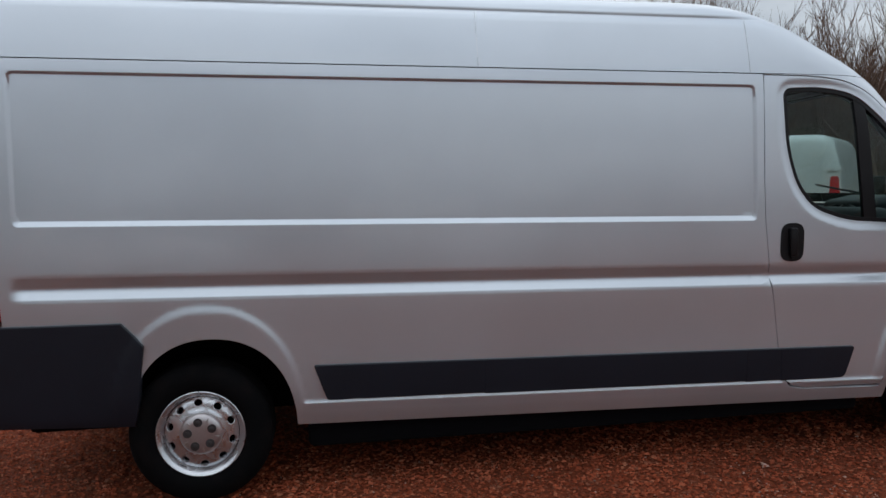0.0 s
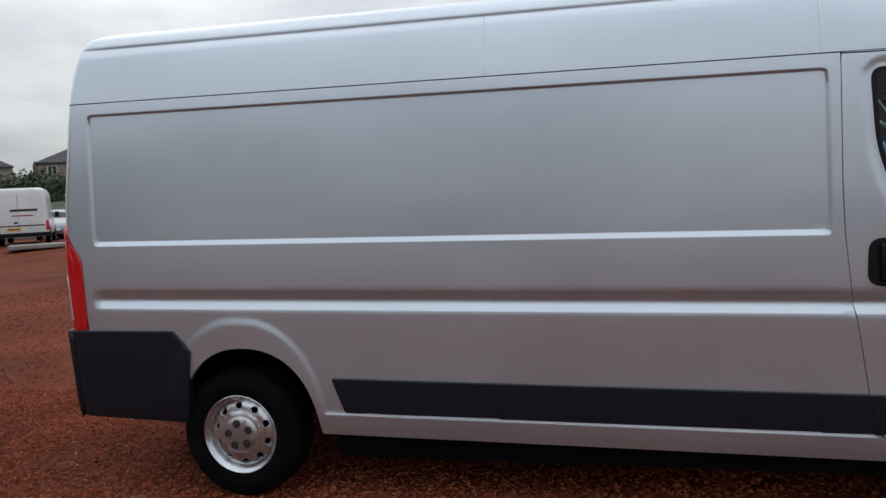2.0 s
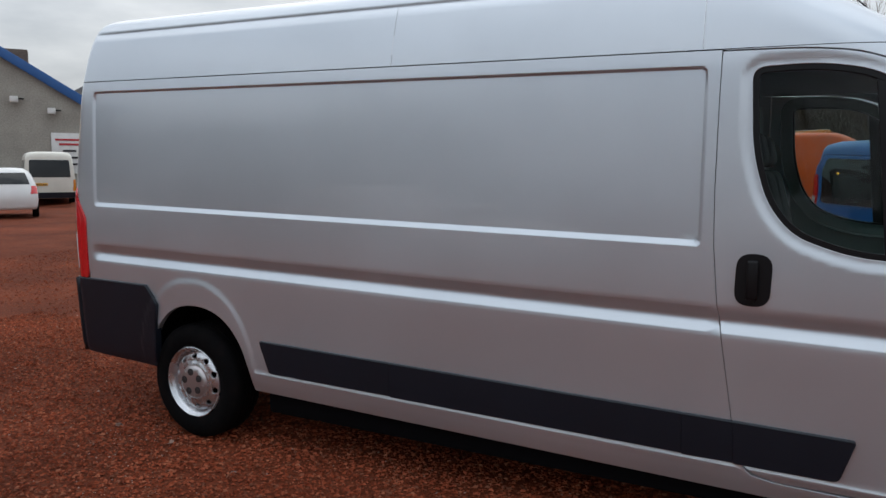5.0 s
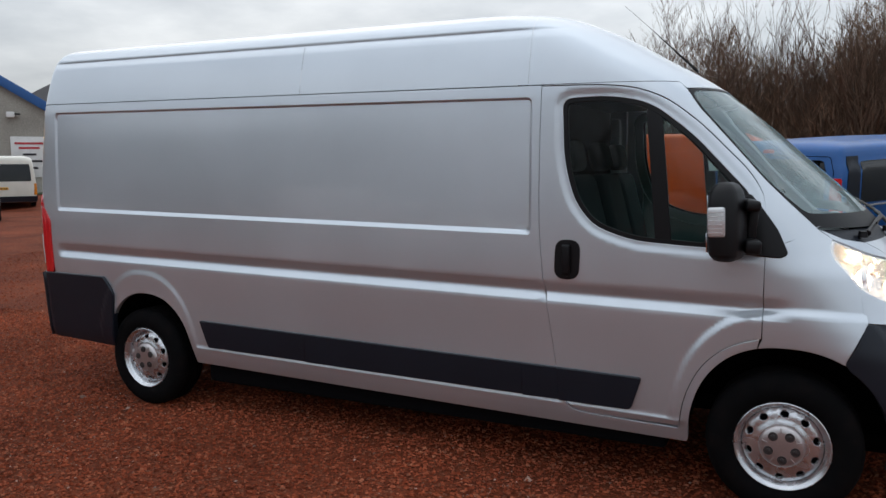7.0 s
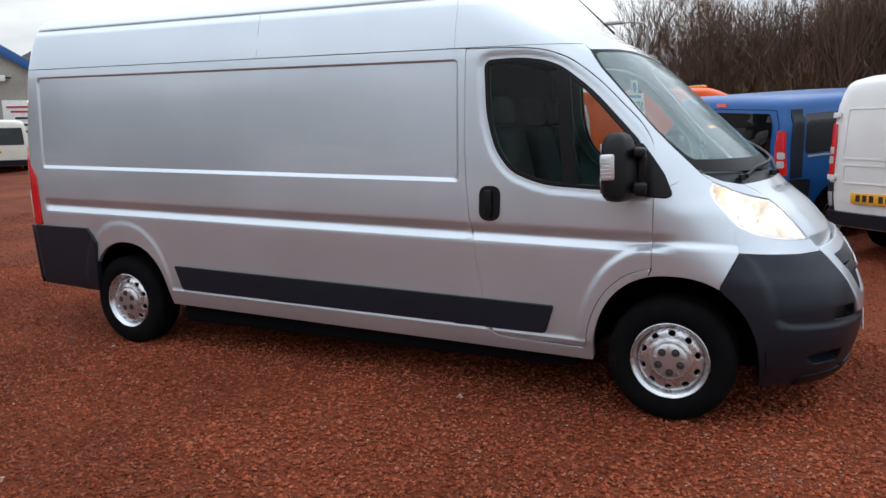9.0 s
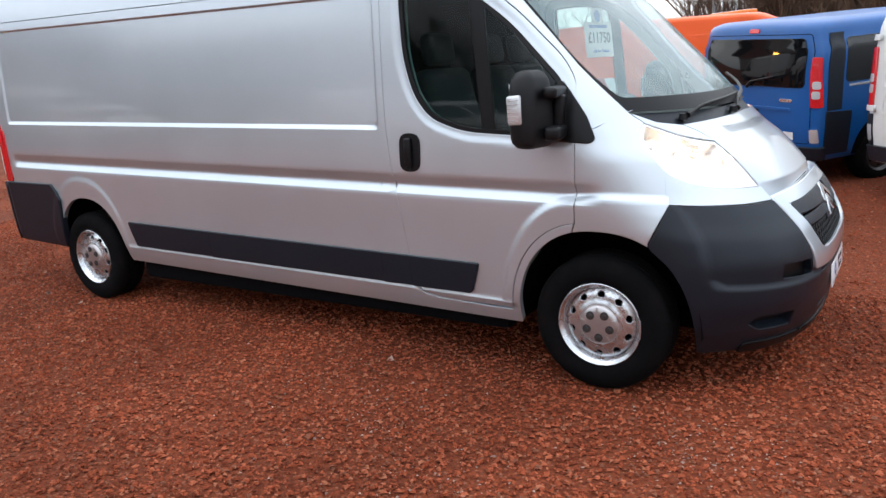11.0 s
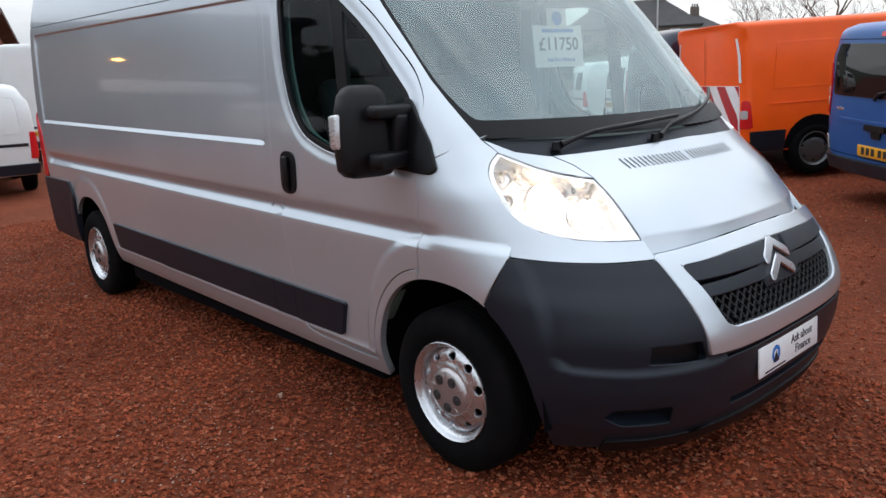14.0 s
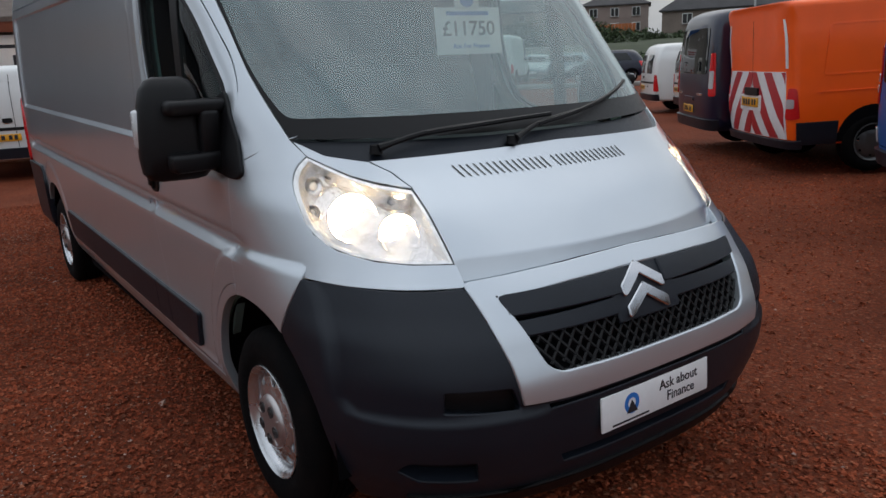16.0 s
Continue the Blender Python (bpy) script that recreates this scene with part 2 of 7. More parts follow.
def patch(name, skin, outer, us, vs, mat, parent, holes=(), depth=0.02, proud=0.0, label="", edge=0.0025, both=False):
    """A panel cut from a skin: the outline in the skin's two coordinates, with holes, an eased edge and a flange turned in by depth."""
    us, vs = np.asarray(us, float), np.asarray(vs, float)
    size = np.array([np.max(np.diff(us)), np.max(np.diff(vs))])
    loops = [dense(outer, size)] + [dense(h, size) for h in holes]
    pts, edges = [], []
    for lp in loops:
        k = len(pts)
        pts += lp
        edges += [(k + i, k + (i + 1) % len(lp)) for i in range(len(lp))]
    rim = np.array(pts)
    U, V = [a.ravel() for a in np.meshgrid(us, vs)]
    ok = inside(loops[0], U, V)
    for h in loops[1:]:
        ok &= ~inside(h, U, V)
    U, V = U[ok], V[ok]
    near = np.array([np.min(np.max(np.abs((rim - (u, v)) / size), 1)) for u, v in zip(U, V)]) if len(U) else np.zeros(0)
    pts += [(u, v) for u, v, d in zip(U, V, near) if d > 0.18]
    got = geometry.delaunay_2d_cdt([Vector(p) for p in pts], edges, [], 0, 1e-7)
    P = np.array([tuple(v) for v in got[0]])
    F = np.array([f for f in got[2] if len(f) == 3])
    c = P[F].mean(1)
    ok = inside(loops[0], c[:, 0], c[:, 1])
    for h in loops[1:]:
        ok &= ~inside(h, c[:, 0], c[:, 1])
    F = F[ok]
    used = np.unique(F)
    idx = -np.ones(len(P), int)
    idx[used] = np.arange(len(used))
    P, F = P[used], idx[F]
    e = size * 0.02
    X = skin(P[:, 0], P[:, 1])
    du = skin(P[:, 0] + e[0], P[:, 1]) - skin(P[:, 0] - e[0], P[:, 1])
    dv = skin(P[:, 0], P[:, 1] + e[1]) - skin(P[:, 0], P[:, 1] - e[1])
    N = np.cross(du, dv)
    N /= np.linalg.norm(N, axis=1)[:, None] + 1e-12
    if (N * (X - np.array(CORE[0]))).sum(1).mean() < 0:
        N = -N
    g = np.cross(X[F[:, 1]] - X[F[:, 0]], X[F[:, 2]] - X[F[:, 0]])
    flip = (g * N[F[:, 0]]).sum(1) < 0
    F[flip] = F[flip][:, ::-1]
    X = X + N * proud
    verts, norms, faces = [X], [N], F.tolist()
    if depth:
        count = {}
        for f in faces:
            for a, b in ((f[0], f[1]), (f[1], f[2]), (f[2], f[0])):
                count[(a, b)] = count.get((a, b), 0) + 1
        border = [ab for ab in count if (ab[1], ab[0]) not in count]
        out = {}
        for a, b in border:
            o = np.cross(X[b] - X[a], N[a])
            o /= np.linalg.norm(o) + 1e-12
            out[a], out[b] = out.get(a, 0) + o, out.get(b, 0) + o
        keys = list(out)
        O = np.array([out[k] / (np.linalg.norm(out[k]) + 1e-9) for k in keys])
        at = {k: i for i, k in enumerate(keys)}
        B, n0 = X[keys], len(X)
        M = N[keys]
        r1 = B + O * edge * 0.7 - M * edge
        r2 = r1 - M * depth
        verts += [r1, r1, r2]
        norms += [(M + O * 1.6) / np.linalg.norm(M + O * 1.6, axis=1)[:, None], O, O]
        k = len(keys)
        for a, b in border:
            i, j = at[a], at[b]
            faces.append((b, a, n0 + i, n0 + j))
            faces.append((n0 + k + j, n0 + k + i, n0 + 2 * k + i, n0 + 2 * k + j))
    return solid(name, np.concatenate(verts), faces, mat, parent, label, np.concatenate(norms))


CORE = [(2.0, 0, 1.2)]


def lines(a, b, size, *extra):
    """Even stations from a to b, with further ones where a crease needs them."""
    s = np.linspace(a, b, max(2, int(np.ceil((b - a) / size)) + 1))
    x = np.array([e for e in extra if a < e < b])
    if len(x):
        s = s[np.min(np.abs(s[:, None] - x[None]), 1) > 0.3 * min(size, 0.02)]
    return np.unique(np.r_[s, x])
def pchip(xs, ys, x):
    """Smooth monotone curve through a few stations."""
    xs, ys, x = np.asarray(xs, float), np.asarray(ys, float), np.asarray(x, float)
    h, d = np.diff(xs), np.diff(ys) / np.diff(xs)
    m = np.zeros(len(xs))
    m[0], m[-1] = d[0], d[-1]
    for i in range(1, len(xs) - 1):
        if d[i - 1] * d[i] > 0:
            a, b = 2 * h[i] + h[i - 1], h[i] + 2 * h[i - 1]
            m[i] = (a + b) / (a / d[i - 1] + b / d[i])
    k = np.clip(np.searchsorted(xs, x) - 1, 0, len(xs) - 2)
    t = np.clip((x - xs[k]) / h[k], 0, 1)
    t2, t3 = t * t, t * t * t
    return (2 * t3 - 3 * t2 + 1) * ys[k] + (t3 - 2 * t2 + t) * h[k] * m[k] + (3 * t2 - 2 * t3) * ys[k + 1] + (t3 - t2) * h[k] * m[k + 1]


def step(a, b, x):
    t = np.clip((np.asarray(x, float) - a) / (b - a), 0, 1)
    return t * t * (3 - 2 * t)


class Shell:
    """A vehicle's skin as plan outlines at each height: half width, a rounded front and a rounded rear."""

    def __init__(self, width, front, rear, relief=None, tilt=0.0, pivot=0.0):
        self.width, self.front_rows, self.rear_rows = width, front, rear
        self.relief, self.tilt, self.pivot = relief, tilt, pivot

    def half(self, z):
        return pchip([r[0] for r in self.width], [r[1] for r in self.width], z)

    def nose(self, z):
        zs = [r[0] for r in self.front_rows]
        return [pchip(zs, [r[k] for r in self.front_rows], z) for k in (1, 2, 3)]

    def tail(self, z):
        zs = [r[0] for r in self.rear_rows]
        return [pchip(zs, [r[k] for r in self.rear_rows], z) for k in (1, 2, 3)]

    def lean(self, p):
        p = np.array(p, float)
        p[..., 2] -= self.tilt * (p[..., 0] - self.pivot)
        return p

    def plain(self, x, z):
        b = self.half(z)
        X, x0, n = self.nose(z)
        R, r0, m = self.tail(z)
        f = np.clip((x - x0) / (X - x0), 0, 0.9999)
        g = np.clip((r0 - x) / (r0 - R), 0, 0.9999)
        return b * (1 - f ** n) ** (1 / n) * (1 - g ** m) ** (1 / m)

    def side(self, sign):
        def at(x, z):
            x, z = np.asarray(x, float), np.asarray(z, float)
            y = self.plain(x, z) + (self.relief(x, z) if self.relief else 0)
            return self.lean(np.stack([x, sign * y, z], -1))
        return at

    def front(self, phi, z):
        phi, z = np.asarray(phi, float), np.asarray(z, float)
        b = self.half(z)
        X, x0, n = self.nose(z)
        c, s = np.cos(phi), np.sin(phi)
        r = (np.abs(c) ** n + np.abs(s) ** n) ** (-1 / n)
        return self.lean(np.stack([x0 + (X - x0) * c * r, b * s * r, z], -1))

    def phi(self, y, z):
        b = self.half(z)
        X, x0, n = self.nose(z)
        f = np.clip(np.abs(y) / b, 0, 0.9999)
        return np.sign(y) * np.arctan2(f, (1 - f ** n) ** (1 / n))

    def phix(self, x, z, sign=-1):
        X, x0, n = self.nose(z)
        f = np.clip((x - x0) / (X - x0), 0, 0.9999)
        return sign * np.arctan2((1 - f ** n) ** (1 / n), f)

    def back(self, phi, z):
        phi, z = np.asarray(phi, float), np.asarray(z, float)
        b = self.half(z)
        R, r0, m = self.tail(z)
        c, s = np.cos(phi), np.sin(phi)
        r = (np.abs(c) ** m + np.abs(s) ** m) ** (-1 / m)
        return self.lean(np.stack([r0 - (r0 - R) * c * r, b * s * r, z], -1))

    def phib(self, y, z):
        b = self.half(z)
        R, r0, m = self.tail(z)
        f = np.clip(np.abs(y) / b, 0, 0.9999)
        return np.sign(y) * np.arctan2(f, (1 - f ** m) ** (1 / m))

    def phibx(self, x, z, sign=-1):
        R, r0, m = self.tail(z)
        f = np.clip((r0 - x) / (r0 - R), 0, 0.9999)
        return sign * np.arctan2((1 - f ** m) ** (1 / m), f)


# the silver van: z, half width / z, nose x, start of the curve, exponent / z, tail x, start, exponent
VAN_W = [(0.22, 0.90), (0.32, 0.95), (0.40, 0.978), (0.52, 0.99), (0.75, 1.002), (0.95, 1.012), (1.10, 1.014), (1.30, 1.012), (1.65, 1.002), (1.98, 0.985), (2.05, 0.976),
         (2.20, 0.945), (2.32, 0.91), (2.36, 0.893), (2.395, 0.868), (2.42, 0.83), (2.437, 0.78), (2.45, 0.72), (2.462, 0.62)]
VAN_F = [(0.22, 4.82, 4.0, 2.8), (0.32, 4.875, 4.0, 2.9), (0.42, 4.915, 4.0, 3.1), (0.55, 4.935, 4.0, 3.4), (0.67, 4.94, 4.0, 3.4), (0.80, 4.905, 4.0, 3.1), (0.90, 4.86, 3.95, 2.7), (1.02, 4.77, 3.89, 2.5),
         (1.15, 4.66, 3.88, 2.35), (1.264, 4.525, 3.8, 2.3), (1.364, 4.435, 3.75, 2.2), (1.45, 4.355, 3.68, 2.25), (1.70, 4.08, 3.40, 2.8), (2.0, 3.735, 3.08, 3.7),
         (2.1, 3.59, 2.96, 4.0), (2.2, 3.41, 2.8, 4.2), (2.3, 3.24, 2.65, 4.2), (2.36, 3.12, 2.5, 4.0), (2.4, 3.03, 2.4, 3.8), (2.437, 2.95, 2.3, 3.4), (2.462, 2.82, 2.2, 3.0)]
VAN_R = [(0.22, -1.00, -0.86, 2.8), (1.45, -1.03, -0.885, 2.8), (1.8, -1.0, -0.85, 2.8), (2.1, -0.975, -0.82, 2.8), (2.3, -0.945, -0.79, 2.9), (2.4, -0.905, -0.73, 2.9), (2.437, -0.85, -0.66, 2.8), (2.462, -0.77, -0.56, 2.8)]


def arch(x, z, cx, cz, rx, rz, n):
    return ((np.abs(x - cx) / rx) ** n + (np.clip(z - cz, 0, 9) / rz) ** n) ** (1 / n)


def van_relief(x, z):
    # waist groove
    ends = step(-0.80, -0.72, x) * (1 - step(3.88, 4.08, x))
    d = -0.027 * np.interp(z, [0.945, 0.958, 0.995, 1.004, 1.010, 1.056, 1.060], [0, 0.06, 0.94, 1, 1, 0.06, 0]) * ends
    # sunken load panel
    qx, qz = np.abs(x - 1.03) - 1.79 + 0.03, np.abs(z - 1.637) - 0.348 + 0.03
    sd = np.hypot(np.clip(qx, 0, 9), np.clip(qz, 0, 9)) + np.clip(np.maximum(qx, qz), -9, 0) - 0.03
    d = d - 0.014 * np.clip(-sd / np.where(z > 1.9, 0.009, np.where(z < 1.33, 0.024, 0.014)), 0, 1)
    # wheel arch flares
    r = arch(x, z, 0.055, 0.33, 0.455, 0.595, 2.2)
    d = d + 0.0085 * (1 - step(0.92, 1.005, r)) * step(0.36, 0.5, z)
    r = arch(np.where(x > 4.04, 4.04 + 0.35 * (x - 4.04), x), z, 4.04, 0.33, 0.53, 0.69, 2.3)
    d = d + 0.016 * (1 - step(0.945, 1.005, r)) * step(0.36, 0.5, z)
    # sill turned out under the black strips
    d = d + 0.008 * np.exp(-((z - 0.425) / 0.012) ** 2) * (x > 0.48) * (x < 3.6)
    # door sunk in towards its window
    if RIM:
        p = np.array(RIM, float)
        q = np.roll(p, -1, 0)
        shape = np.broadcast(x, z).shape
        c = np.stack([np.broadcast_to(x, shape).ravel(), np.broadcast_to(z, shape).ravel()], -1)
        near = (c[:, 0] > 2.88) & (c[:, 0] < 3.97) & (c[:, 1] > 1.18) & (c[:, 1] < 2.05)
        if near.any():
            c = c[near][:, None]
            t = np.clip(((c - p) * (q - p)).sum(-1) / ((q - p) ** 2).sum(-1), 0, 1)
            gap = np.linalg.norm(c - p - t[..., None] * (q - p), axis=-1).min(1)
            gap[inside(RIM, c[:, 0, 0], c[:, 0, 1])] = 0
            sink = np.zeros(len(near))
            sink[near] = 0.0085 * (1 - step(0.006, 0.050, gap))
            d = d - sink.reshape(shape)
    return d


RIM = []
VAN = Shell(VAN_W, VAN_F, VAN_R, van_relief, 0.0192, 2.0)
# ---- the silver van ----
def oval(cx, cz, rx, rz, n, a0, a1, k=28):
    """Points along a squared oval, angles in degrees from the front, over the top, to the rear."""
    t = np.radians(np.linspace(a0, a1, k))
    c, s = np.cos(t), np.sin(t)
    return [(cx + rx * math.copysign(abs(a) ** (2 / n), a), cz + rz * math.copysign(abs(b) ** (2 / n), b)) for a, b in zip(c, s)]


def text_on(name, body, size, m, mat, parent, label=""):
    """Flat lettering in the built-in font, as a mesh."""
    cu = bpy.data.curves.new(name, "FONT")
    cu.body, cu.size, cu.extrude, cu.align_x, cu.align_y, cu.resolution_u, cu.offset = body, size, 0.0006, "CENTER", "CENTER", 3, size * 0.012
    tmp = new("lettering", cu)
    me = bpy.data.meshes.new_from_object(tmp)
    bpy.data.objects.remove(tmp)
    me.materials.clear()
    me.materials.append(mat)
    ob = new(name, me)
    ob.parent, ob.matrix_local = parent, m
    return tagged(ob, label)


def road_wheel(parent, m, tyre_r=0.338, width=0.215, rim_r=0.203, label="", simple=False, cover=None):
    """A wheel with its axle along local z, outer face at z = 0."""
    wheel = new("wheel")
    wheel.parent, wheel.matrix_local = parent, m
    tagged(wheel, label)
    r, w, q = tyre_r, width, rim_r
    prof = [(q - 0.012, -0.03), (q + 0.004, -0.008), (q + 0.016, 0.004), (q + 0.05, 0.014), (r - 0.045, 0.012), (r - 0.016, -0.006), (r - 0.004, -0.02), (r, -0.04)]
    for i in range(4):
        h = -0.055 - i * (w - 0.1) / 4
        prof += [(r, h), (r - 0.009, h - 0.003), (r - 0.009, h - 0.011), (r, h - 0.014)]
    prof += [(r, -w + 0.045), (r - 0.02, -w + 0.008), (q, -w + 0.02)]
    part("tyre", lathe(bmesh.new(), prof, segs=48 if not simple else 28), RUBBER, wheel)
    rimprof = [(q - 0.02, -w + 0.03), (q - 0.022, -0.055), (q - 0.019, -0.03), (q - 0.012, -0.012), (q - 0.002, -0.001), (q + 0.006, 0.004), (q + 0.009, 0.009), (q + 0.012, 0.007), (q + 0.012, -0.004)]
    part("rim", lathe(bmesh.new(), rimprof, segs=48 if not simple else 28), cover or STEEL, wheel)

    def dish(u, v):
        rr = np.hypot(u, v)
        h = pchip([0, 0.09, 0.112, 0.125, 0.155, 0.178, 0.26], [0.0, -0.001, -0.004, -0.009, -0.014, -0.030, -0.06], rr * 0.178 / (q - 0.022))
        return np.stack([u, v, h], -1)

    ring = [(math.cos(a) * (q - 0.022), math.sin(a) * (q - 0.022)) for a in np.linspace(0, math.tau, 48, endpoint=False)]
    holes = []
    n = 10 if not simple else 7
    for k in range(n):
        c, s = math.cos(k * math.tau / n + 0.2), math.sin(k * math.tau / n + 0.2)
        R = (q - 0.022) * 0.862
        holes.append([(R * c + 0.0180 * (1.0 * math.cos(b) * c - 1.2 * math.sin(b) * s), R * s + 0.0180 * (1.0 * math.cos(b) * s + 1.2 * math.sin(b) * c)) for b in np.linspace(0, math.tau, 12, endpoint=False)])
    g = np.linspace(-q, q, 25 if not simple else 15)
    cut_patch("disc", dish, ring, g, g, cover or STEEL, wheel, holes=holes, depth=0.012, core=(0, 0, -1))
    part("brake_drum", lathe(bmesh.new(), [(0, -0.065), (q - 0.024, -0.065), (q - 0.024, -0.1)], segs=24), DARK, wheel)
    if not simple:
        cap = [(0, 0.018), (0.03, 0.0178), (0.065, 0.0165), (0.086, 0.012), (0.097, 0.004), (0.1, -0.004), (0.104, -0.004), (0.106, -0.01)]
        part("centre_cap", lathe(bmesh.new(), cap, segs=40), CAPMETAL, wheel, "dull silver centre cap")
        for k in range(5):
            a = k * math.tau / 5 + 0.3
            mm = pose(0.060 * math.cos(a), 0.060 * math.sin(a), 0.0)
            part("nut_recess", lathe(bmesh.new(), [(0.0215, 0.0155), (0.0205, 0.0200), (0.0180, 0.0200), (0.0172, 0.0176), (0, 0.0176)], mm, 18), HUBGREY, wheel)
            part("wheel_nut", lathe(bmesh.new(), [(0.0105, 0.0175), (0.0105, 0.0225), (0.006, 0.024), (0, 0.024)], mm, 6), HUBGREY, wheel)
            b = a + math.pi / 5
            part("cap_rib", box(bmesh.new(), pose(0.076 * math.cos(b), 0.076 * math.sin(b), 0.0125, 0, 0, math.degrees(b)), 0.026, 0.006, 0.010, 0.002), CAPMETAL, wheel)
    return wheel


def cut_patch(*a, core=(2.0, 0, 1.2), **k):
    CORE[0] = core
    ob = patch(*a, **k)
    CORE[0] = (2.0, 0, 1.2)
    return ob


def grow(poly, d):
    """An outline moved outward by d, inward if negative (for gently curved outlines)."""
    p = np.array(poly, float)
    area = 0.5 * np.sum(p[:, 0] * np.roll(p[:, 1], -1) - np.roll(p[:, 0], -1) * p[:, 1])
    e = np.roll(p, -1, 0) - p
    n = np.stack([e[:, 1], -e[:, 0]], -1) / (np.linalg.norm(e, axis=1)[:, None] + 1e-9) * np.sign(area)
    m = n + np.roll(n, 1, 0)
    m /= np.maximum(np.linalg.norm(m, axis=1)[:, None], 0.5)
    return [tuple(q) for q in p + m * d]


def pf(pts, shell=None):
    """(y, z) places on the nose to the skin's own coordinates."""
    sh = shell or VAN
    return [(float(sh.phi(y, z)), z) for y, z in pts]


def xz(pts):
    """(y, z) places on the nose to (x, z) on the flank."""
    out = []
    for y, z in pts:
        X, x0, n = VAN.nose(z)
        f = np.clip(abs(y) / VAN.half(z), 0, 0.9999)
        out.append((float(x0 + (X - x0) * (1 - f ** n) ** (1 / n)), z))
    return out


van = thing("panel_van", pose(0, 0, 0), "silver long high-roof panel van, dark grey bumpers, headlights on", "van")
GZ = (0.425, 0.43, 0.945, 0.95, 0.956, 0.962, 0.985, 0.995, 1.0, 1.004, 1.010, 1.02, 1.035, 1.046, 1.052, 1.056, 1.06, 1.283, 1.288, 1.294, 1.3, 1.306, 1.312, 1.318, 1.967, 1.972, 1.977, 1.982, 1.987, 1.992)
GX = (-0.775, -0.768, -0.76, -0.752, -0.744, -0.736, -0.73, 2.796, 2.804, 2.812, 2.82, 2.828)
DOOR_REAR = [(2.99, 0.452), (2.962, 0.58), (2.93, 0.80), (2.888, 1.07), (2.868, 1.30), (2.863, 1.50), (2.865, 1.80), (2.868, 2.036)]
DOOR_TOP = smooth_line([(2.868, 2.038), (3.10, 2.036), (3.29, 2.022), (3.44, 1.978), (3.59, 1.878), (3.74, 1.735), (3.87, 1.59), (3.913, 1.50), (3.924, 1.38)], 40)
WIN = rounded([(2.975, 1.975), (3.20, 1.985), (3.40, 1.952), (3.60, 1.80), (3.86, 1.52), (3.885, 1.265), (3.60, 1.272), (3.33, 1.285), (3.14, 1.35), (3.045, 1.47), (2.99, 1.66)], [0.055, 0.1, 0.12, 0.1, 0.05, 0.02, 0.05, 0.12, 0.12, 0.12, 0.15], 6)
RIM.extend(WIN)
SCREEN_EDGE = [(4.128, 1.375), (3.989, 1.509), (3.909, 1.59), (3.771, 1.748), (3.62, 1.918), (3.555, 2.01)]
WING_ARC = [p for p in smooth_line([(0.845, 1.322), (0.874, 1.296), (0.895, 1.264), (0.910, 1.217), (0.916, 1.152), (0.906, 1.103), (0.872, 1.064), (0.80, 1.038), (0.72, 1.028), (0.612, 1.024)], 34) if p[1] > 1.097]
FR_CUT = oval(4.04, 0.33, 0.475, 0.555, 2.3, 105, 180)
for sign in (-1, 1):
    skin = VAN.side(sign)
    which = "right" if sign < 0 else "left"
    rear_cut = oval(0.07, 0.32, 0.385, 0.44, 2.2, 0, 152)
    outline = [(-0.92, 0.79), (-0.34, 0.79)] + rear_cut[::-1] + [(0.46, 0.315), (3.585, 0.315), (3.59, 0.382), (3.12, 0.386), (3.035, 0.40)] + [(x - 0.003, z) for x, z in DOOR_REAR] + [(2.865, 2.041), (-0.83, 2.041), (-0.875, 1.8), (-0.915, 1.5), (-0.925, 1.36), (-0.838, 1.215), (-0.832, 0.845), (-0.92, 0.835)]
    patch("side_panel", skin, outline, np.unique(np.r_[lines(-0.95, -0.5, 0.03, *GX), lines(-0.46, 0.62, 0.018), lines(0.66, 3.62, 0.06, *GX)]), np.unique(np.r_[lines(0.3, 0.94, 0.018, *GZ), lines(0.945, 2.05, 0.045, *GZ)]), SILVER, van, depth=0.03)
    # front door
    door = new("front_door")
    door.parent = van
    dl = [(2.992, 0.455)] + [(x + 0.003, z) for x, z in DOOR_REAR[1:]] + [(x, z - 0.003) for x, z in DOOR_TOP] + [(3.922, 0.874)] + FR_CUT[1:] + [(3.57, 0.40), (3.13, 0.394), (3.045, 0.41)]
    patch("door_skin", skin, dl, np.unique(np.r_[lines(2.85, 3.42, 0.016), lines(3.434, 3.95, 0.014)]), np.unique(np.r_[lines(0.38, 1.04, 0.016, *GZ), lines(1.06, 2.05, 0.017)]), SILVER, door, holes=[WIN], depth=0.03)
    seal = grow(WIN, -0.022)
    patch("window_seal", skin, grow(WIN, 0.003), lines(2.9, 3.95, 0.05), lines(1.2, 2.0, 0.05), BLACK, door, holes=[seal], depth=0.02, proud=-0.006)
    patch("window_pane", skin, grow(WIN, -0.015), lines(2.9, 3.95, 0.06), lines(1.2, 2.0, 0.06), PANE, door, depth=0, proud=-0.014)
    patch("window_divider", skin, [(3.445, 1.27), (3.515, 1.27), (3.455, 1.93), (3.385, 1.95)], lines(3.3, 3.6, 0.03), lines(1.2, 2.0, 0.05), BLACK, door, depth=0.02, proud=-0.008)
    # handle
    hz = rounded([(2.950, 1.078), (3.074, 1.078), (3.082, 1.275), (2.957, 1.275)], 0.055)
    handle = patch("door_handle", skin, hz, lines(2.9, 3.1, 0.02), lines(1.05, 1.3, 0.02), BLACK, door, depth=0.02, proud=0.008, label="black door handle")
    grip = skin(np.array([3.014]), np.array([1.178]))[0]
    boxed("grip", pose(grip[0], grip[1] + sign * 0.018, grip[2]), (0.042, 0.022, 0.15), BLACK, handle, bevel=0.009, seg=3)
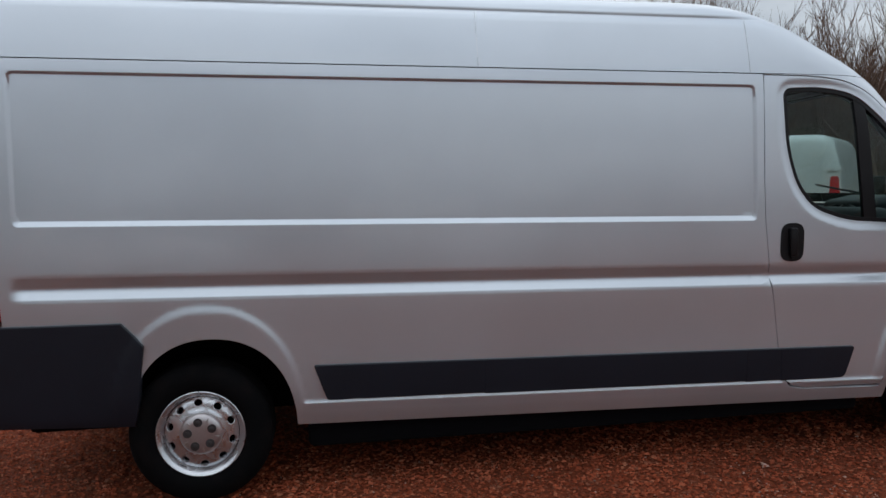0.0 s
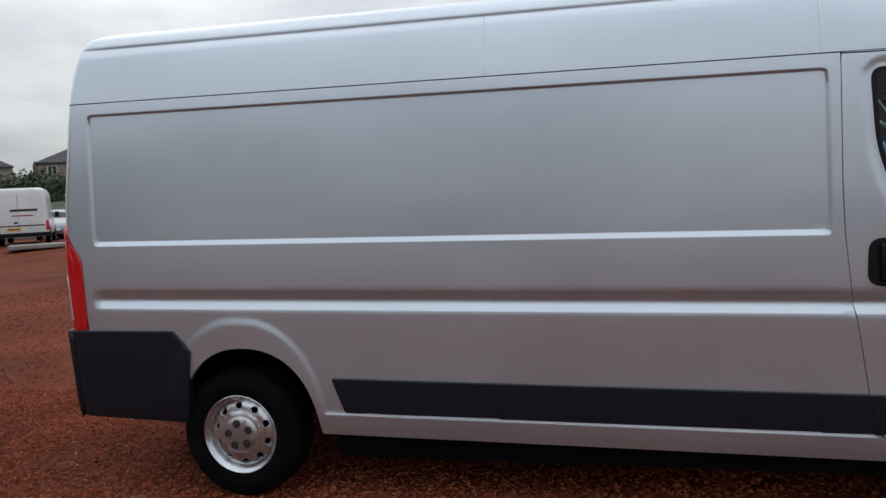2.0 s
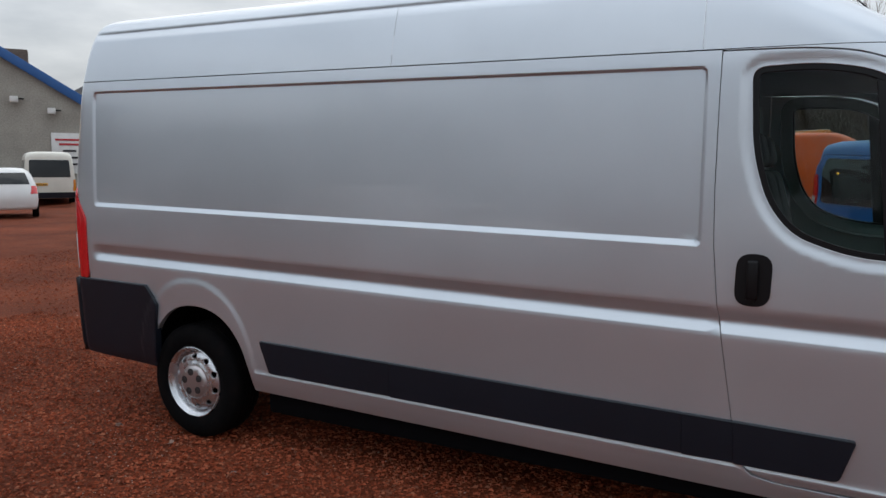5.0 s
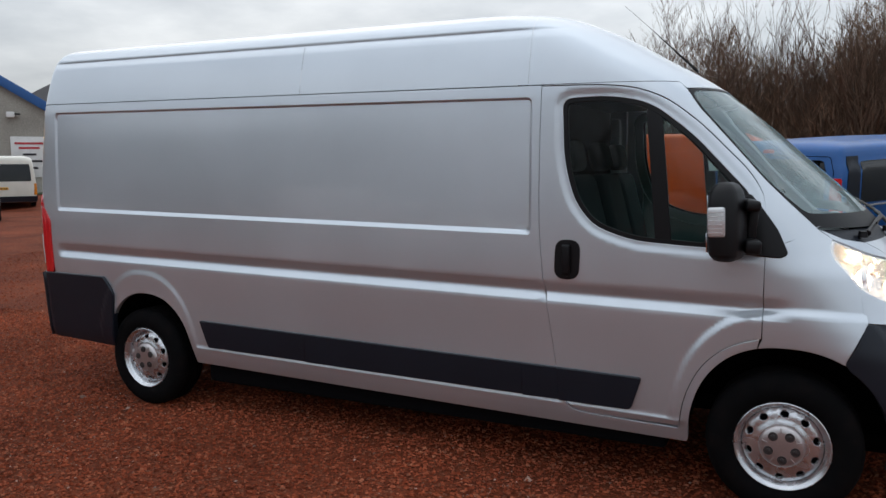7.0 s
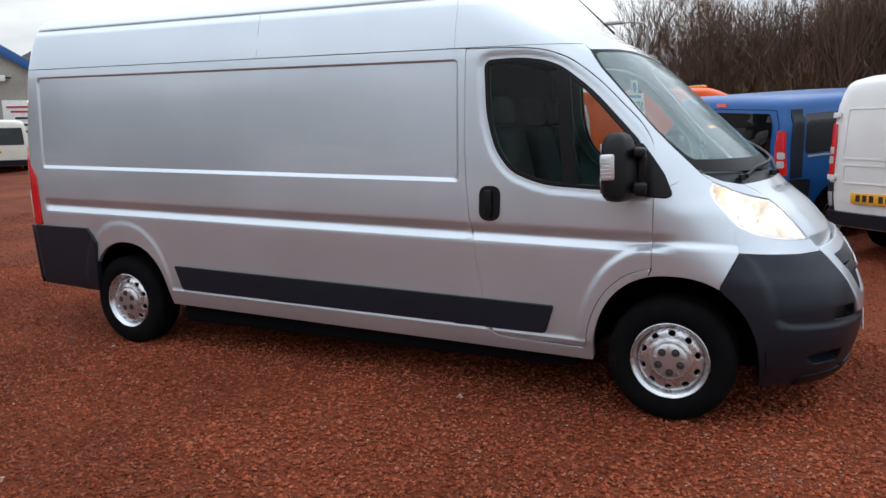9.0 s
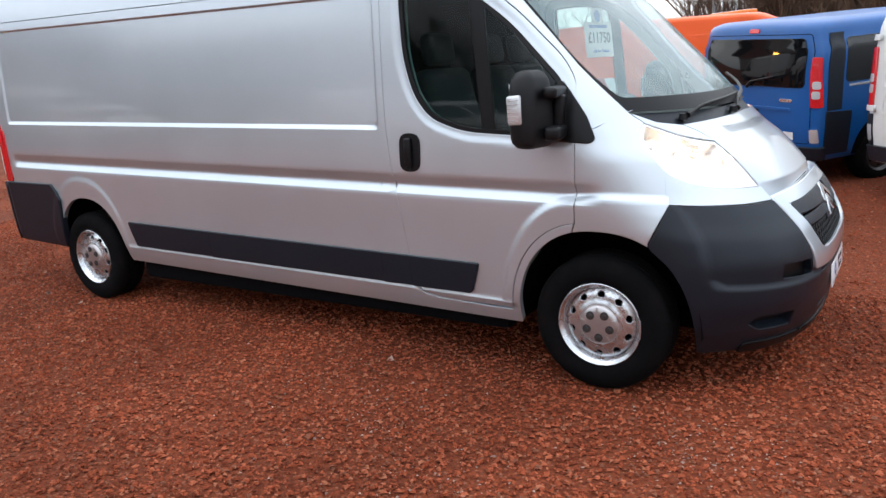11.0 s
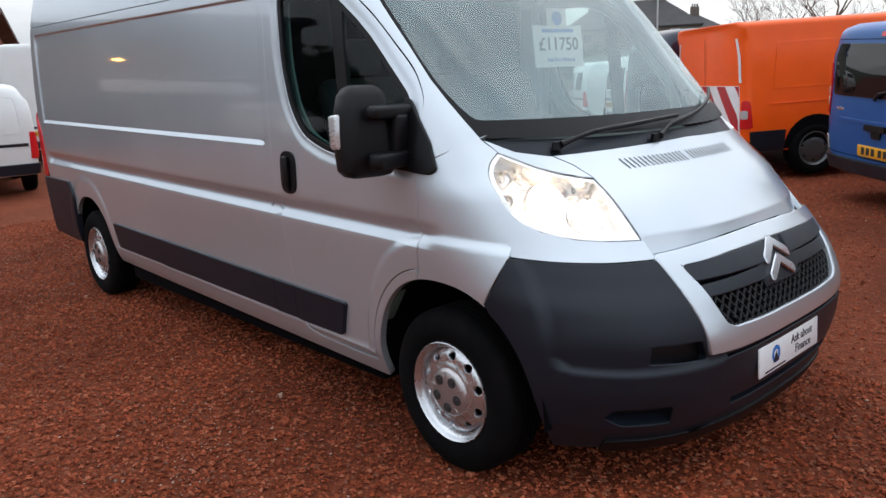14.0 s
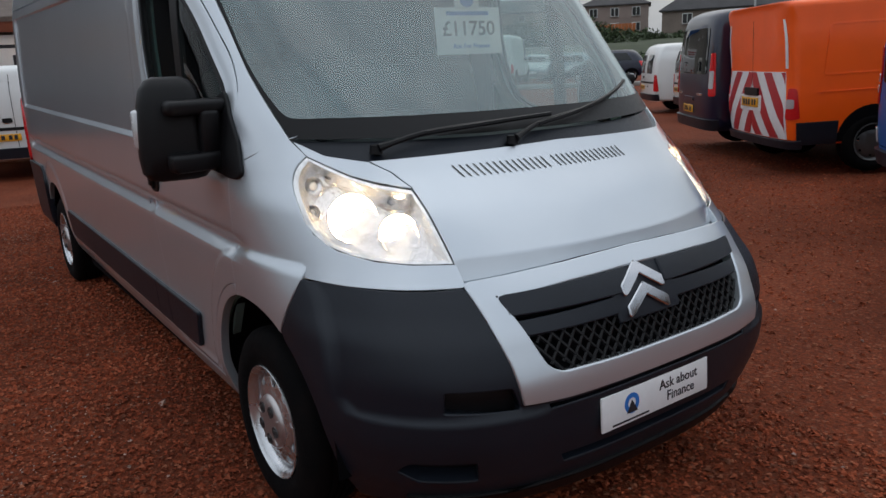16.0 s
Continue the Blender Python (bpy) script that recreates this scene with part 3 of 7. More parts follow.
    part("lock", lathe(bmesh.new(), [(0, 0.012), (0.011, 0.012), (0.012, 0)], pose(grip[0], grip[1] + sign * 0.006, grip[2] - 0.077, 90 if sign < 0 else -90), 16), BLACK, handle)
    # arch lip beside the door, wing, pillar
    lip = oval(4.04, 0.33, 0.467, 0.547, 2.3, 103, 176) + [(3.575, 0.315), (3.60, 0.315)] + oval(4.04, 0.33, 0.435, 0.512, 2.3, 180, 105)
    patch("arch_lip", skin, lip, lines(3.5, 4.0, 0.03), lines(0.3, 0.95, 0.03), SILVER, van, depth=0.03, edge=0.004)
    wing = [(3.930, 0.868)] + [(3.930, 1.268), (4.03, 1.315)] + xz([(0.872, 1.378), (0.866, 1.363)] + [(y + 0.0012, z + 0.001) for y, z in WING_ARC] + [(0.921, 1.078), (0.947, 0.974)]) + [(4.262, 0.80)] + [p for p in oval(4.04, 0.33, 0.435, 0.512, 2.3, 62, 104)]
    patch("front_wing", skin, wing, lines(3.9, 4.4, 0.015), lines(0.7, 1.42, 0.015, *GZ), SILVER, van, depth=0.03, edge=0.004)
    pillar = [(x + 0.002, z + 0.005) for x, z in DOOR_TOP] + [(3.930, 1.274), (4.03, 1.321), (4.145, 1.382)] + [(x, z) for x, z in SCREEN_EDGE] + [(3.52, 2.044)]
    patch("windscreen_pillar", skin, pillar, lines(2.85, 4.2, 0.035), lines(1.25, 2.06, 0.035), SILVER, van, depth=0.02)
    # black strips along the side
    for a, b, c, d in ((0.605, 1.372, 0.548, 1.372), (1.378, 2.77, 1.378, 2.77), (2.776, 2.968, 2.776, 2.96), (2.975, 3.335, 2.966, 3.385)):
        strip = rounded([(a, 0.447), (b, 0.452), (d, 0.612), (c, 0.612)], [0.012 if a < 1 else 0.002, 0.02 if b > 3 else 0.002, 0.012 if b > 3 else 0.002, 0.004])
        patch("side_strip", skin, strip, lines(0.5, 3.5, 0.06), lines(0.44, 0.62, 0.03, 0.6), PLASTIC, van, depth=0.024, proud=0.019, edge=0.007, label="dark grey side rubbing strip")
    for x, top in ((1.374, 2.325), (2.794, 2.395)):
        patch("roof_seam", skin, [(x, 2.05), (x + 0.003, 2.05), (x + 0.003, top), (x, top)], lines(x - 0.01, x + 0.01, 0.01), lines(2.0, 2.45, 0.03), STEEL, van, depth=0, proud=0.0012)
        patch("panel_seam", skin, [(x, 0.63), (x + 0.0022, 0.63), (x + 0.0022, 2.038), (x, 2.038)], lines(x - 0.01, x + 0.01, 0.01), np.unique(np.r_[lines(0.6, 2.05, 0.03, *GZ)]), SILVER, van, depth=0, proud=0.0005)
    # rear corner and lamp
    lamp = [(-0.955, 1.41), (-0.922, 1.345), (-0.842, 1.215), (-0.836, 0.845), (-0.97, 0.845)]
    edge = [(float(VAN.phibx(x, z, sign)), z) for x, z in lamp] + [(sign * 1.0, 0.845), (sign * 0.93, 1.05), (sign * 0.95, 1.41)]
    tail_lamp = patch("tail_lamp", VAN.back, edge, lines(-1.7, 1.7, 0.04), lines(0.8, 1.5, 0.04), RED, van, depth=0.03, proud=0.014, label="tall red tail lamp")
    patch("lamp_side", skin, [(-0.905, 0.845), (-0.8365, 0.845), (-0.8425, 1.213), (-0.905, 1.315)], lines(-0.95, -0.8, 0.02), lines(0.8, 1.35, 0.04), RED, tail_lamp, depth=0.02, proud=0.010)
    clear = rounded([(sign * 1.03, 0.90), (sign * 1.36, 0.90), (sign * 1.30, 1.10), (sign * 1.03, 1.16)], 0.03)
    patch("clear_lens", VAN.back, clear, lines(-1.7, 1.7, 0.04), lines(0.8, 1.5, 0.04), CLEAR, tail_lamp, depth=0.01, proud=0.018)
    corner = [(float(VAN.phibx(x, z, sign)), z) for x, z in ((-0.83, 2.041), (-0.875, 1.8), (-0.915, 1.5), (-0.925, 1.36), (-0.958, 1.415))] + [(sign * 0.945, 1.415), (sign * 0.945, 2.041)]
    patch("rear_corner", VAN.back, corner, lines(-1.7, 1.7, 0.05), lines(1.2, 2.05, 0.05), SILVER, van, depth=0.02)
    # rear door
    rdoor = [(sign * 0.012, 0.62), (sign * 0.925, 0.62), (sign * 0.925, 2.03), (sign * 0.012, 2.03)]
    patch("rear_door", VAN.back, rdoor, lines(-1.2, 1.2, 0.08), lines(0.6, 2.05, 0.08), SILVER, van, depth=0.03)
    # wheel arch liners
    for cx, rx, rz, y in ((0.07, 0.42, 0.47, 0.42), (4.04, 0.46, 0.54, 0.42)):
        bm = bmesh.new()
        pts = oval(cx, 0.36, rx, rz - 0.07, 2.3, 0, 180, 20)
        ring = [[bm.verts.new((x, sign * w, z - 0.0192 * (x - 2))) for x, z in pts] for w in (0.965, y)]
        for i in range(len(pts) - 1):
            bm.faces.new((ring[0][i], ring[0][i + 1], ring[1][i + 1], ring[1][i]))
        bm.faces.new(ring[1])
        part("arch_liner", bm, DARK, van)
    for x, y in ((0, 0.966), (4.024, 0.978)):
        road_wheel(van, pose(x, sign * y, 0.335, 90 if sign < 0 else -90, 0, 0) @ pose(0, 0, 0, 0, 0, 40 if x else 10), rim_r=0.195, label="black tyre on a silver steel wheel")

# roof cap, all the way round
zs = [2.047, 2.06, 2.09, 2.13, 2.18, 2.23, 2.28, 2.325, 2.330, 2.336, 2.342, 2.355, 2.37, 2.385, 2.40, 2.412, 2.424, 2.434, 2.443, 2.45, 2.456, 2.462]


def roof_ring(z, grow_by=0.0):
    f = np.linspace(0, 1, 31)
    front = VAN.front((math.pi / 2) * (1 - f), np.full(31, z))
    rear = VAN.back((math.pi / 2) * np.linspace(0, 1, 19), np.full(19, z))
    x1, x2 = rear[-1, 0], front[0, 0]
    mid = np.stack([np.linspace(x1, x2, 40)[1:-1], np.full(38, front[0, 1]), np.full(38, z)], -1)
    mid = VAN.lean(np.stack([mid[:, 0], mid[:, 1], np.full(38, z)], -1))
    half = np.concatenate([rear, mid, front])
    return np.concatenate([half, (half * (1, -1, 1))[::-1][1:-1]])


R = np.array([roof_ring(z) for z in zs])
for i, z in enumerate(zs):
    if 2.328 < z < 2.339:
        c = R[i].mean(0)
        k = np.clip((3.05 - R[i][:, 0]) / 0.3, 0, 1)[:, None] * np.clip((np.abs(R[i][:, 1:2]) - 0.6) / 0.2, 0, 1) * np.clip((R[i][:, 0:1] + 0.86) / 0.12, 0, 1)
        R[i] -= np.sign(R[i] * (0, 1, 0)) * 0.007 * k
n = R.shape[1]
faces = [(i * n + j, i * n + (j + 1) % n, (i + 1) * n + (j + 1) % n, (i + 1) * n + j) for i in range(len(zs) - 1) for j in range(n)]
top = len(zs) * n
for s, h in ((0.72, 0.014), (0.35, 0.026)):
    R = np.concatenate([R, ((R[len(zs) - 1] - R[len(zs) - 1].mean(0)) * (s, s, 1) + R[len(zs) - 1].mean(0) + (0, 0, h))[None]])
k = len(zs) - 1
faces += [(i * n + j, i * n + (j + 1) % n, (i + 1) * n + (j + 1) % n, (i + 1) * n + j) for i in (k, k + 1) for j in range(n)]
faces.append([(k + 2) * n + j for j in range(n)])
roof = solid("roof", R.reshape(-1, 3), [f[::-1] for f in faces], SILVER, van)

# nose: bonnet, wing caps, lamps, screen
LAMP_ARC = smooth_line([(0.845, 1.322), (0.874, 1.296), (0.895, 1.264), (0.910, 1.217), (0.916, 1.152), (0.906, 1.103), (0.872, 1.064), (0.80, 1.038), (0.72, 1.028), (0.612, 1.024)], 34)
bonnet = pf([(-0.608, 0.970), (-0.4, 0.985), (-0.2, 0.995), (0, 0.998), (0.2, 0.995), (0.4, 0.985), (0.608, 0.970), (0.607, 1.02), (0.610, 1.12), (0.614, 1.228), (0.645, 1.272), (0.69, 1.303), (0.4, 1.313), (0, 1.322), (-0.4, 1.313), (-0.69, 1.303), (-0.645, 1.272), (-0.614, 1.228), (-0.610, 1.12), (-0.607, 1.02)])


def bonnet_skin(phi, z):
    p = VAN.front(phi, z)
    p[..., 0] -= 0.022 * np.clip((1.034 - np.asarray(z)) / 0.05, 0, 1.3)
    return p


hood = patch("bonnet", bonnet_skin, bonnet, lines(-1.1, 1.1, 0.035), lines(0.95, 1.33, 0.02, 1.028, 1.034, 1.04), SILVER, van, depth=0.02)
for y0, y1 in ((-0.455, -0.12), (-0.075, 0.26)):
    for y in np.linspace(y0, y1, 15):
        slot = pf([(y + 0.010, 1.243), (y + 0.016, 1.243), (y - 0.002, 1.277), (y - 0.008, 1.277)])
        patch("bonnet_vent_slot", VAN.front, slot, lines(-1.0, 1.0, 0.02), lines(1.2, 1.3, 0.02), NUTS, hood, depth=0.0, proud=0.0016)
cowl = pf([(-0.70, 1.306), (-0.4, 1.316), (0, 1.325), (0.4, 1.316), (0.70, 1.306), (0.80, 1.325), (0.865, 1.372), (0.6, 1.368), (0.3, 1.366), (0, 1.366), (-0.3, 1.366), (-0.6, 1.368), (-0.865, 1.372), (-0.80, 1.325)])
patch("scuttle_panel", VAN.front, cowl, lines(-1.2, 1.2, 0.04), lines(1.29, 1.38, 0.02), PLASTIC, van, depth=0.04, proud=-0.018)
edge_r = [(float(VAN.phix(x, z, -1)), z) for x, z in SCREEN_EDGE]
edge_l = [(-p, z) for p, z in edge_r]
top_edge = [(p, z) for p, z in pf([(-0.86, 2.022), (-0.6, 2.035), (-0.3, 2.041), (0, 2.042), (0.3, 2.041), (0.6, 2.035), (0.86, 2.022)])]
screen = edge_r + top_edge[1:-1] + edge_l[::-1] + pf([(0.865, 1.374), (0.6, 1.37), (0.3, 1.368), (0, 1.368), (-0.3, 1.368), (-0.6, 1.37), (-0.865, 1.374)])[1:-1]
screen = [(p * 0.995, z) for p, z in screen]
patch("windscreen", VAN.front, screen, lines(-1.2, 1.2, 0.05), lines(1.36, 2.05, 0.05), SCREEN, van, depth=0, proud=-0.006, label="clear windscreen")
clear_in = [(p * 0.98, np.interp(z, [1.36, 1.45, 1.95, 2.05], [1.43, 1.475, 1.96, 2.034])) for p, z in screen]
patch("screen_border", VAN.front, screen, lines(-1.2, 1.2, 0.05), lines(1.36, 2.05, 0.05), BLACK, van, holes=[rounded(clear_in, 0.04, 3)], depth=0, proud=-0.004, label="black printed windscreen border")
header = [(p * 1.02, z - 0.004) for p, z in top_edge] + [(p * 1.02, 2.0485) for p, z in top_edge[::-1]]
patch("roof_front_edge", VAN.front, header, lines(-1.2, 1.2, 0.04), lines(2.0, 2.06, 0.01), SILVER, van, depth=0.012, proud=0.0)
GLOW = material("headlamp_bulb", (1, 0.9, 0.75), 0.3, emit=(1.0, 0.76, 0.47), power=120)
BOWL = material("lamp_inner_silver", (0.88, 0.87, 0.86), 0.14, 0.85, grain=0.02, grain_scale=30, bump=1.0, bump_scale=26)
for s in (-1, 1):
    def pm(pts):
        return pf([(s * y, z) for y, z in pts])
    lamp = LAMP_ARC + [(0.613, 1.06), (0.615, 1.12), (0.619, 1.221)] + smooth_line([(0.624, 1.223), (0.69, 1.238), (0.755, 1.262), (0.80, 1.290), (0.840, 1.320)], 9)[:-1]
    head = patch("headlamp", VAN.front, pm(grow(lamp, -0.0015)), lines(-1.2, 1.2, 0.03), lines(1.0, 1.34, 0.02), LENS, van, depth=0, proud=0.003, label="clear headlamp, switched on")
    patch("lamp_housing", VAN.front, pm(lamp), lines(-1.2, 1.2, 0.03), lines(1.0, 1.34, 0.02), BOWL, head, depth=0.0, proud=-0.07)
    patch("lamp_wall", VAN.front, pm(grow(lamp, -0.0015)), lines(-1.2, 1.2, 0.03), lines(1.0, 1.34, 0.02), BOWL, head, holes=[pm(grow(lamp, -0.010))], depth=0.08, proud=-0.006)
    for y, z, r, on in ((0.80, 1.145, 0.078, 1), (0.705, 1.10, 0.062, 1), (0.852, 1.235, 0.030, 0), (0.80, 1.262, 0.022, 0), (0.675, 1.190, 0.026, 0), (0.885, 1.160, 0.024, 0)):
        p = VAN.front(VAN.phi(s * y, z), z)
        m = Matrix.Translation(Vector(p) - Vector((0.066, s * 0.02, 0.008))) @ pose(0, 0, 0, 0, 78, s * 18)
        part("reflector", lathe(bmesh.new(), [(0.006, -0.05), (r * 0.5, -0.038), (r * 0.85, -0.012), (r, 0.008), (r * 1.04, 0.008), (r * 1.04, -0.02)], m, 28), BOWL, head)
        part("bulb", lathe(bmesh.new(), [(0, -0.006), (r * 0.40, -0.010), (r * 0.66, -0.022), (r * 0.64, -0.040)], m, 18), GLOW if on else CLEAR, head, "glowing bulb" if on else "")
    cap = [(0.619, 1.2255), (0.69, 1.2415), (0.755, 1.2655), (0.80, 1.2935), (0.842, 1.3235), (0.86, 1.365), (0.80, 1.322), (0.697, 1.301), (0.652, 1.270)]
    patch("wing_cap", VAN.front, pm(cap), lines(-1.2, 1.2, 0.03), lines(1.2, 1.4, 0.02), SILVER, van, depth=0.02)
    trim = [(0.609, 1.018), (0.72, 1.0215), (0.80, 1.031), (0.872, 1.0575), (0.9055, 1.097), (0.909, 1.106), (0.9235, 1.080), (0.9495, 0.974), (0.88, 0.966), (0.75, 0.961), (0.612, 0.962)]
    patch("lamp_trim", VAN.front, pm(trim), lines(-1.5, 1.5, 0.03), lines(0.9, 1.1, 0.02), SILVER, van, depth=0.02, proud=0.002)

# front bumper with its openings
arch_edge = [(4.262, 0.797)] + oval(4.04, 0.33, 0.425, 0.50, 2.3, 58, 4, 14) + [(4.46, 0.27)]
right = [(float(VAN.phix(x, z, -1)), z) for x, z in xz([(0.952, 0.969)]) + arch_edge]
left = [(-p, z) for p, z in right]
low = pf([(-0.80, 0.285), (-0.64, 0.30), (-0.42, 0.305), (0, 0.305), (0.42, 0.305), (0.64, 0.30), (0.80, 0.285)])
SUR_OUT = [(0.614, 0.960), (0.604, 0.91), (0.595, 0.86), (0.575, 0.76), (0.556, 0.648), (0.40, 0.640), (0.0, 0.636)]
topb = pf([(-0.88, 0.962), (-0.75, 0.957), (-0.622, 0.958)] + [(-y - 0.003, z - 0.003) for y, z in SUR_OUT] + [(y + 0.003, z - 0.003) for y, z in SUR_OUT[::-1][1:]] + [(0.622, 0.958), (0.75, 0.957), (0.88, 0.962)])
bumper_line = right[::-1] + topb + left + low[::-1]
slots = []
for s in (-1, 1):
    slots.append(pf([(s * y, z) for y, z in rounded([(0.56, 0.628), (0.585, 0.70), (0.77, 0.706), (0.775, 0.634)], 0.012)]))
    slots.append(pf([(s * y, z) for y, z in rounded([(0.655, 0.395), (0.675, 0.478), (0.835, 0.476), (0.855, 0.435), (0.80, 0.395)], 0.015)]))
slots.append(pf(rounded([(-0.47, 0.612), (0.47, 0.612), (0.48, 0.632), (-0.48, 0.632)], 0.006)))
slots.append(pf(rounded([(-0.40, 0.405), (0.40, 0.405), (0.42, 0.445), (-0.42, 0.445)], 0.01)))


def bumper_skin(phi, z):
    p = VAN.front(phi, z)
    a = np.abs(np.asarray(phi))
    z = np.asarray(z, float)
    # main face set back from the arch flare and from the lower half, along a rounded crease
    u, v = (1.055 - a) * 0.75 + 0.06 * np.clip(z - 0.75, 0, 1), z - 0.612
    k = 0.05
    d = np.minimum(u, v) - np.clip(k - np.abs(u - v), 0, k) ** 2 / (4 * k)
    bulge = 0.014 - 0.017 * step(-0.004, 0.022, d) * (1 - 0.9 * step(0.04, 0.20, d)) * step(0.40, 0.52, a)
    d = p - np.array([4.0, 0, 0]) * 1.0
    d[..., 2] = 0
    return p + d / (np.linalg.norm(d, axis=-1, keepdims=True) + 1e-9) * bulge[..., None]


bumper = patch("front_bumper", bumper_skin, bumper_line, lines(-1.45, 1.45, 0.04), lines(0.25, 1.0, 0.022), PLASTIC, van, holes=slots, depth=0.05, edge=0.006, label="dark grey textured plastic front bumper")
patch("bumper_cavity", VAN.front, pf([(-0.88, 0.34), (0.88, 0.34), (0.88, 0.70), (-0.88, 0.70)]), lines(-1.2, 1.2, 0.08), lines(0.3, 0.72, 0.06), BLACK, van, depth=0, proud=-0.040)
patch("bumper_lip", bumper_skin, pf([(-0.79, 0.285), (-0.42, 0.303), (0, 0.303), (0.42, 0.303), (0.79, 0.285), (0.80, 0.330), (0.42, 0.345), (0, 0.345), (-0.42, 0.345), (-0.80, 0.330)]), lines(-1.2, 1.2, 0.06), lines(0.25, 0.36, 0.02), BLACK, van, depth=0.03, proud=0.014, edge=0.006, label="black lower bumper lip")
# grille
GR = [(0.553, 0.928), (0.525, 0.87), (0.50, 0.80), (0.474, 0.735), (0.43, 0.712), (0.2, 0.706), (0.0, 0.705)]
gr_hole = [(-y, z) for y, z in GR] + GR[::-1][1:] + [(0.3, 0.944), (0.0, 0.95), (-0.3, 0.944)]
sur = [(-y, z) for y, z in SUR_OUT] + SUR_OUT[::-1][1:] + [(0.60, 0.968), (0.4, 0.981), (0.2, 0.990), (0, 0.994), (-0.2, 0.990), (-0.4, 0.981), (-0.60, 0.968)]
patch("grille_surround", VAN.front, pf(sur), lines(-0.8, 0.8, 0.03), lines(0.62, 1.0, 0.02), SILVER, van, holes=[pf(rounded(gr_hole, 0.02, 3))], depth=0.035, proud=0.016, edge=0.008)
grille = patch("grille_back", VAN.front, pf(gr_hole), lines(-0.7, 0.7, 0.05), lines(0.7, 0.96, 0.04), DARK, van, depth=0, proud=-0.03)
for z0, z1, out in ((0.880, 0.934, 0.016), (0.828, 0.866, 0.008)):
    for s in (-1, 1):
        e = 0.545 - (0.93 - z1) * 0.42
        bar = pf([(s * y, z) for y, z in [(0.08, z0), (e - 0.012, z0), (e + 0.004, z1 - 0.004), (0.08, z1 + 0.006)]])
        patch("grille_bar", VAN.front, bar, lines(-0.7, 0.7, 0.03), lines(0.7, 1.02, 0.02), PLASTIC, van, depth=0.03, proud=out, edge=0.006)
bm = bmesh.new()
for k in range(-26, 27):
    for way in (-1, 1):
        a = None
        for z in np.linspace(0.708, 0.832, 5):
            y = k * 0.042 + way * (z - 0.77) * 0.9
            lim = np.interp(z, [0.705, 0.735, 0.83], [0.42, 0.474, 0.51])
            q = Vector(VAN.front(VAN.phi(y, z), z)) + Vector((-0.006, 0, 0)) if abs(y) < lim else None
            if a is not None and q is not None:
                tube(bm, [a, q], 0.0055, 5)
            a = q
part("grille_mesh", bm, BLACK, grille)
for dz in (0.0, -0.060):
    for s in (-1, 1):
        arm = pf([(s * y - 0.030, z + dz - 0.010) for y, z in [(0.0, 0.930), (0.0, 0.960), (0.092, 0.906), (0.092, 0.880), (0.082, 0.880)]])
        patch("chevron_badge", VAN.front, arm, lines(-0.3, 0.3, 0.01), lines(0.7, 1.05, 0.01), CHROME, van, depth=0.02, proud=0.022, edge=0.006, label="plain chrome chevron")
backing = pf([(-0.16, 0.925), (-0.09, 0.968), (0.05, 0.968), (0.12, 0.925), (0.12, 0.80), (-0.16, 0.80)])
patch("badge_backing", VAN.front, backing, lines(-0.3, 0.3, 0.02), lines(0.7, 1.05, 0.02), PLASTIC, van, depth=0.03, proud=0.008, edge=0.006)
patch("nose_panel", VAN.front, pf([(-0.67, 0.945), (0.67, 0.945), (0.67, 1.0), (-0.67, 1.0)]), lines(-0.9, 0.9, 0.05), lines(0.9, 1.02, 0.03), SILVER, van, depth=0, proud=-0.026)
# sign in place of a number plate
WHITE = material("white_plastic", (0.78, 0.79, 0.80), 0.35, coat=0.3, grain=0.02, grain_scale=50, stain=0.05, stain_scale=12)
INK = material("black_print", (0.015, 0.015, 0.02), 0.5, grain=0.05)
BLUE_INK = material("blue_print", (0.02, 0.16, 0.52), 0.5, grain=0.05)
pm_plate = Matrix.Translation((4.952, -0.033, 0.484)) @ pose(0, 0, 0, 87, 0, 90)
plate = boxed("dealer_plate", pm_plate, (0.52, 0.115, 0.008), WHITE, van, "white plate lettered Ask about Finance", 0.003)
text_on("lettering", "Ask about", 0.047, pm_plate @ pose(0.105, 0.022, 0.0045), INK, plate)
text_on("lettering", "Finance", 0.047, pm_plate @ pose(0.115, -0.022, 0.0045), INK, plate)
mark = pm_plate @ pose(-0.125, 0.006, 0.0045)
part("round_mark", lathe(bmesh.new(), [(0.018, 0), (0.018, 0.0008), (0.034, 0.0008), (0.034, 0)], mark, 28), BLUE_INK, plate)
bm = bmesh.new()
vs = [bm.verts.new(mark @ Vector(p)) for p in ((-0.026, -0.03, 0.0012), (0.026, -0.03, 0.0012), (0, 0.012, 0.0012))]
bm.faces.new(vs)
part("peak_mark", bm, INK, plate)
boxed("small_print", pm_plate @ pose(-0.13, -0.046, 0.0045), (0.17, 0.006, 0.001), INK, plate, bevel=0)
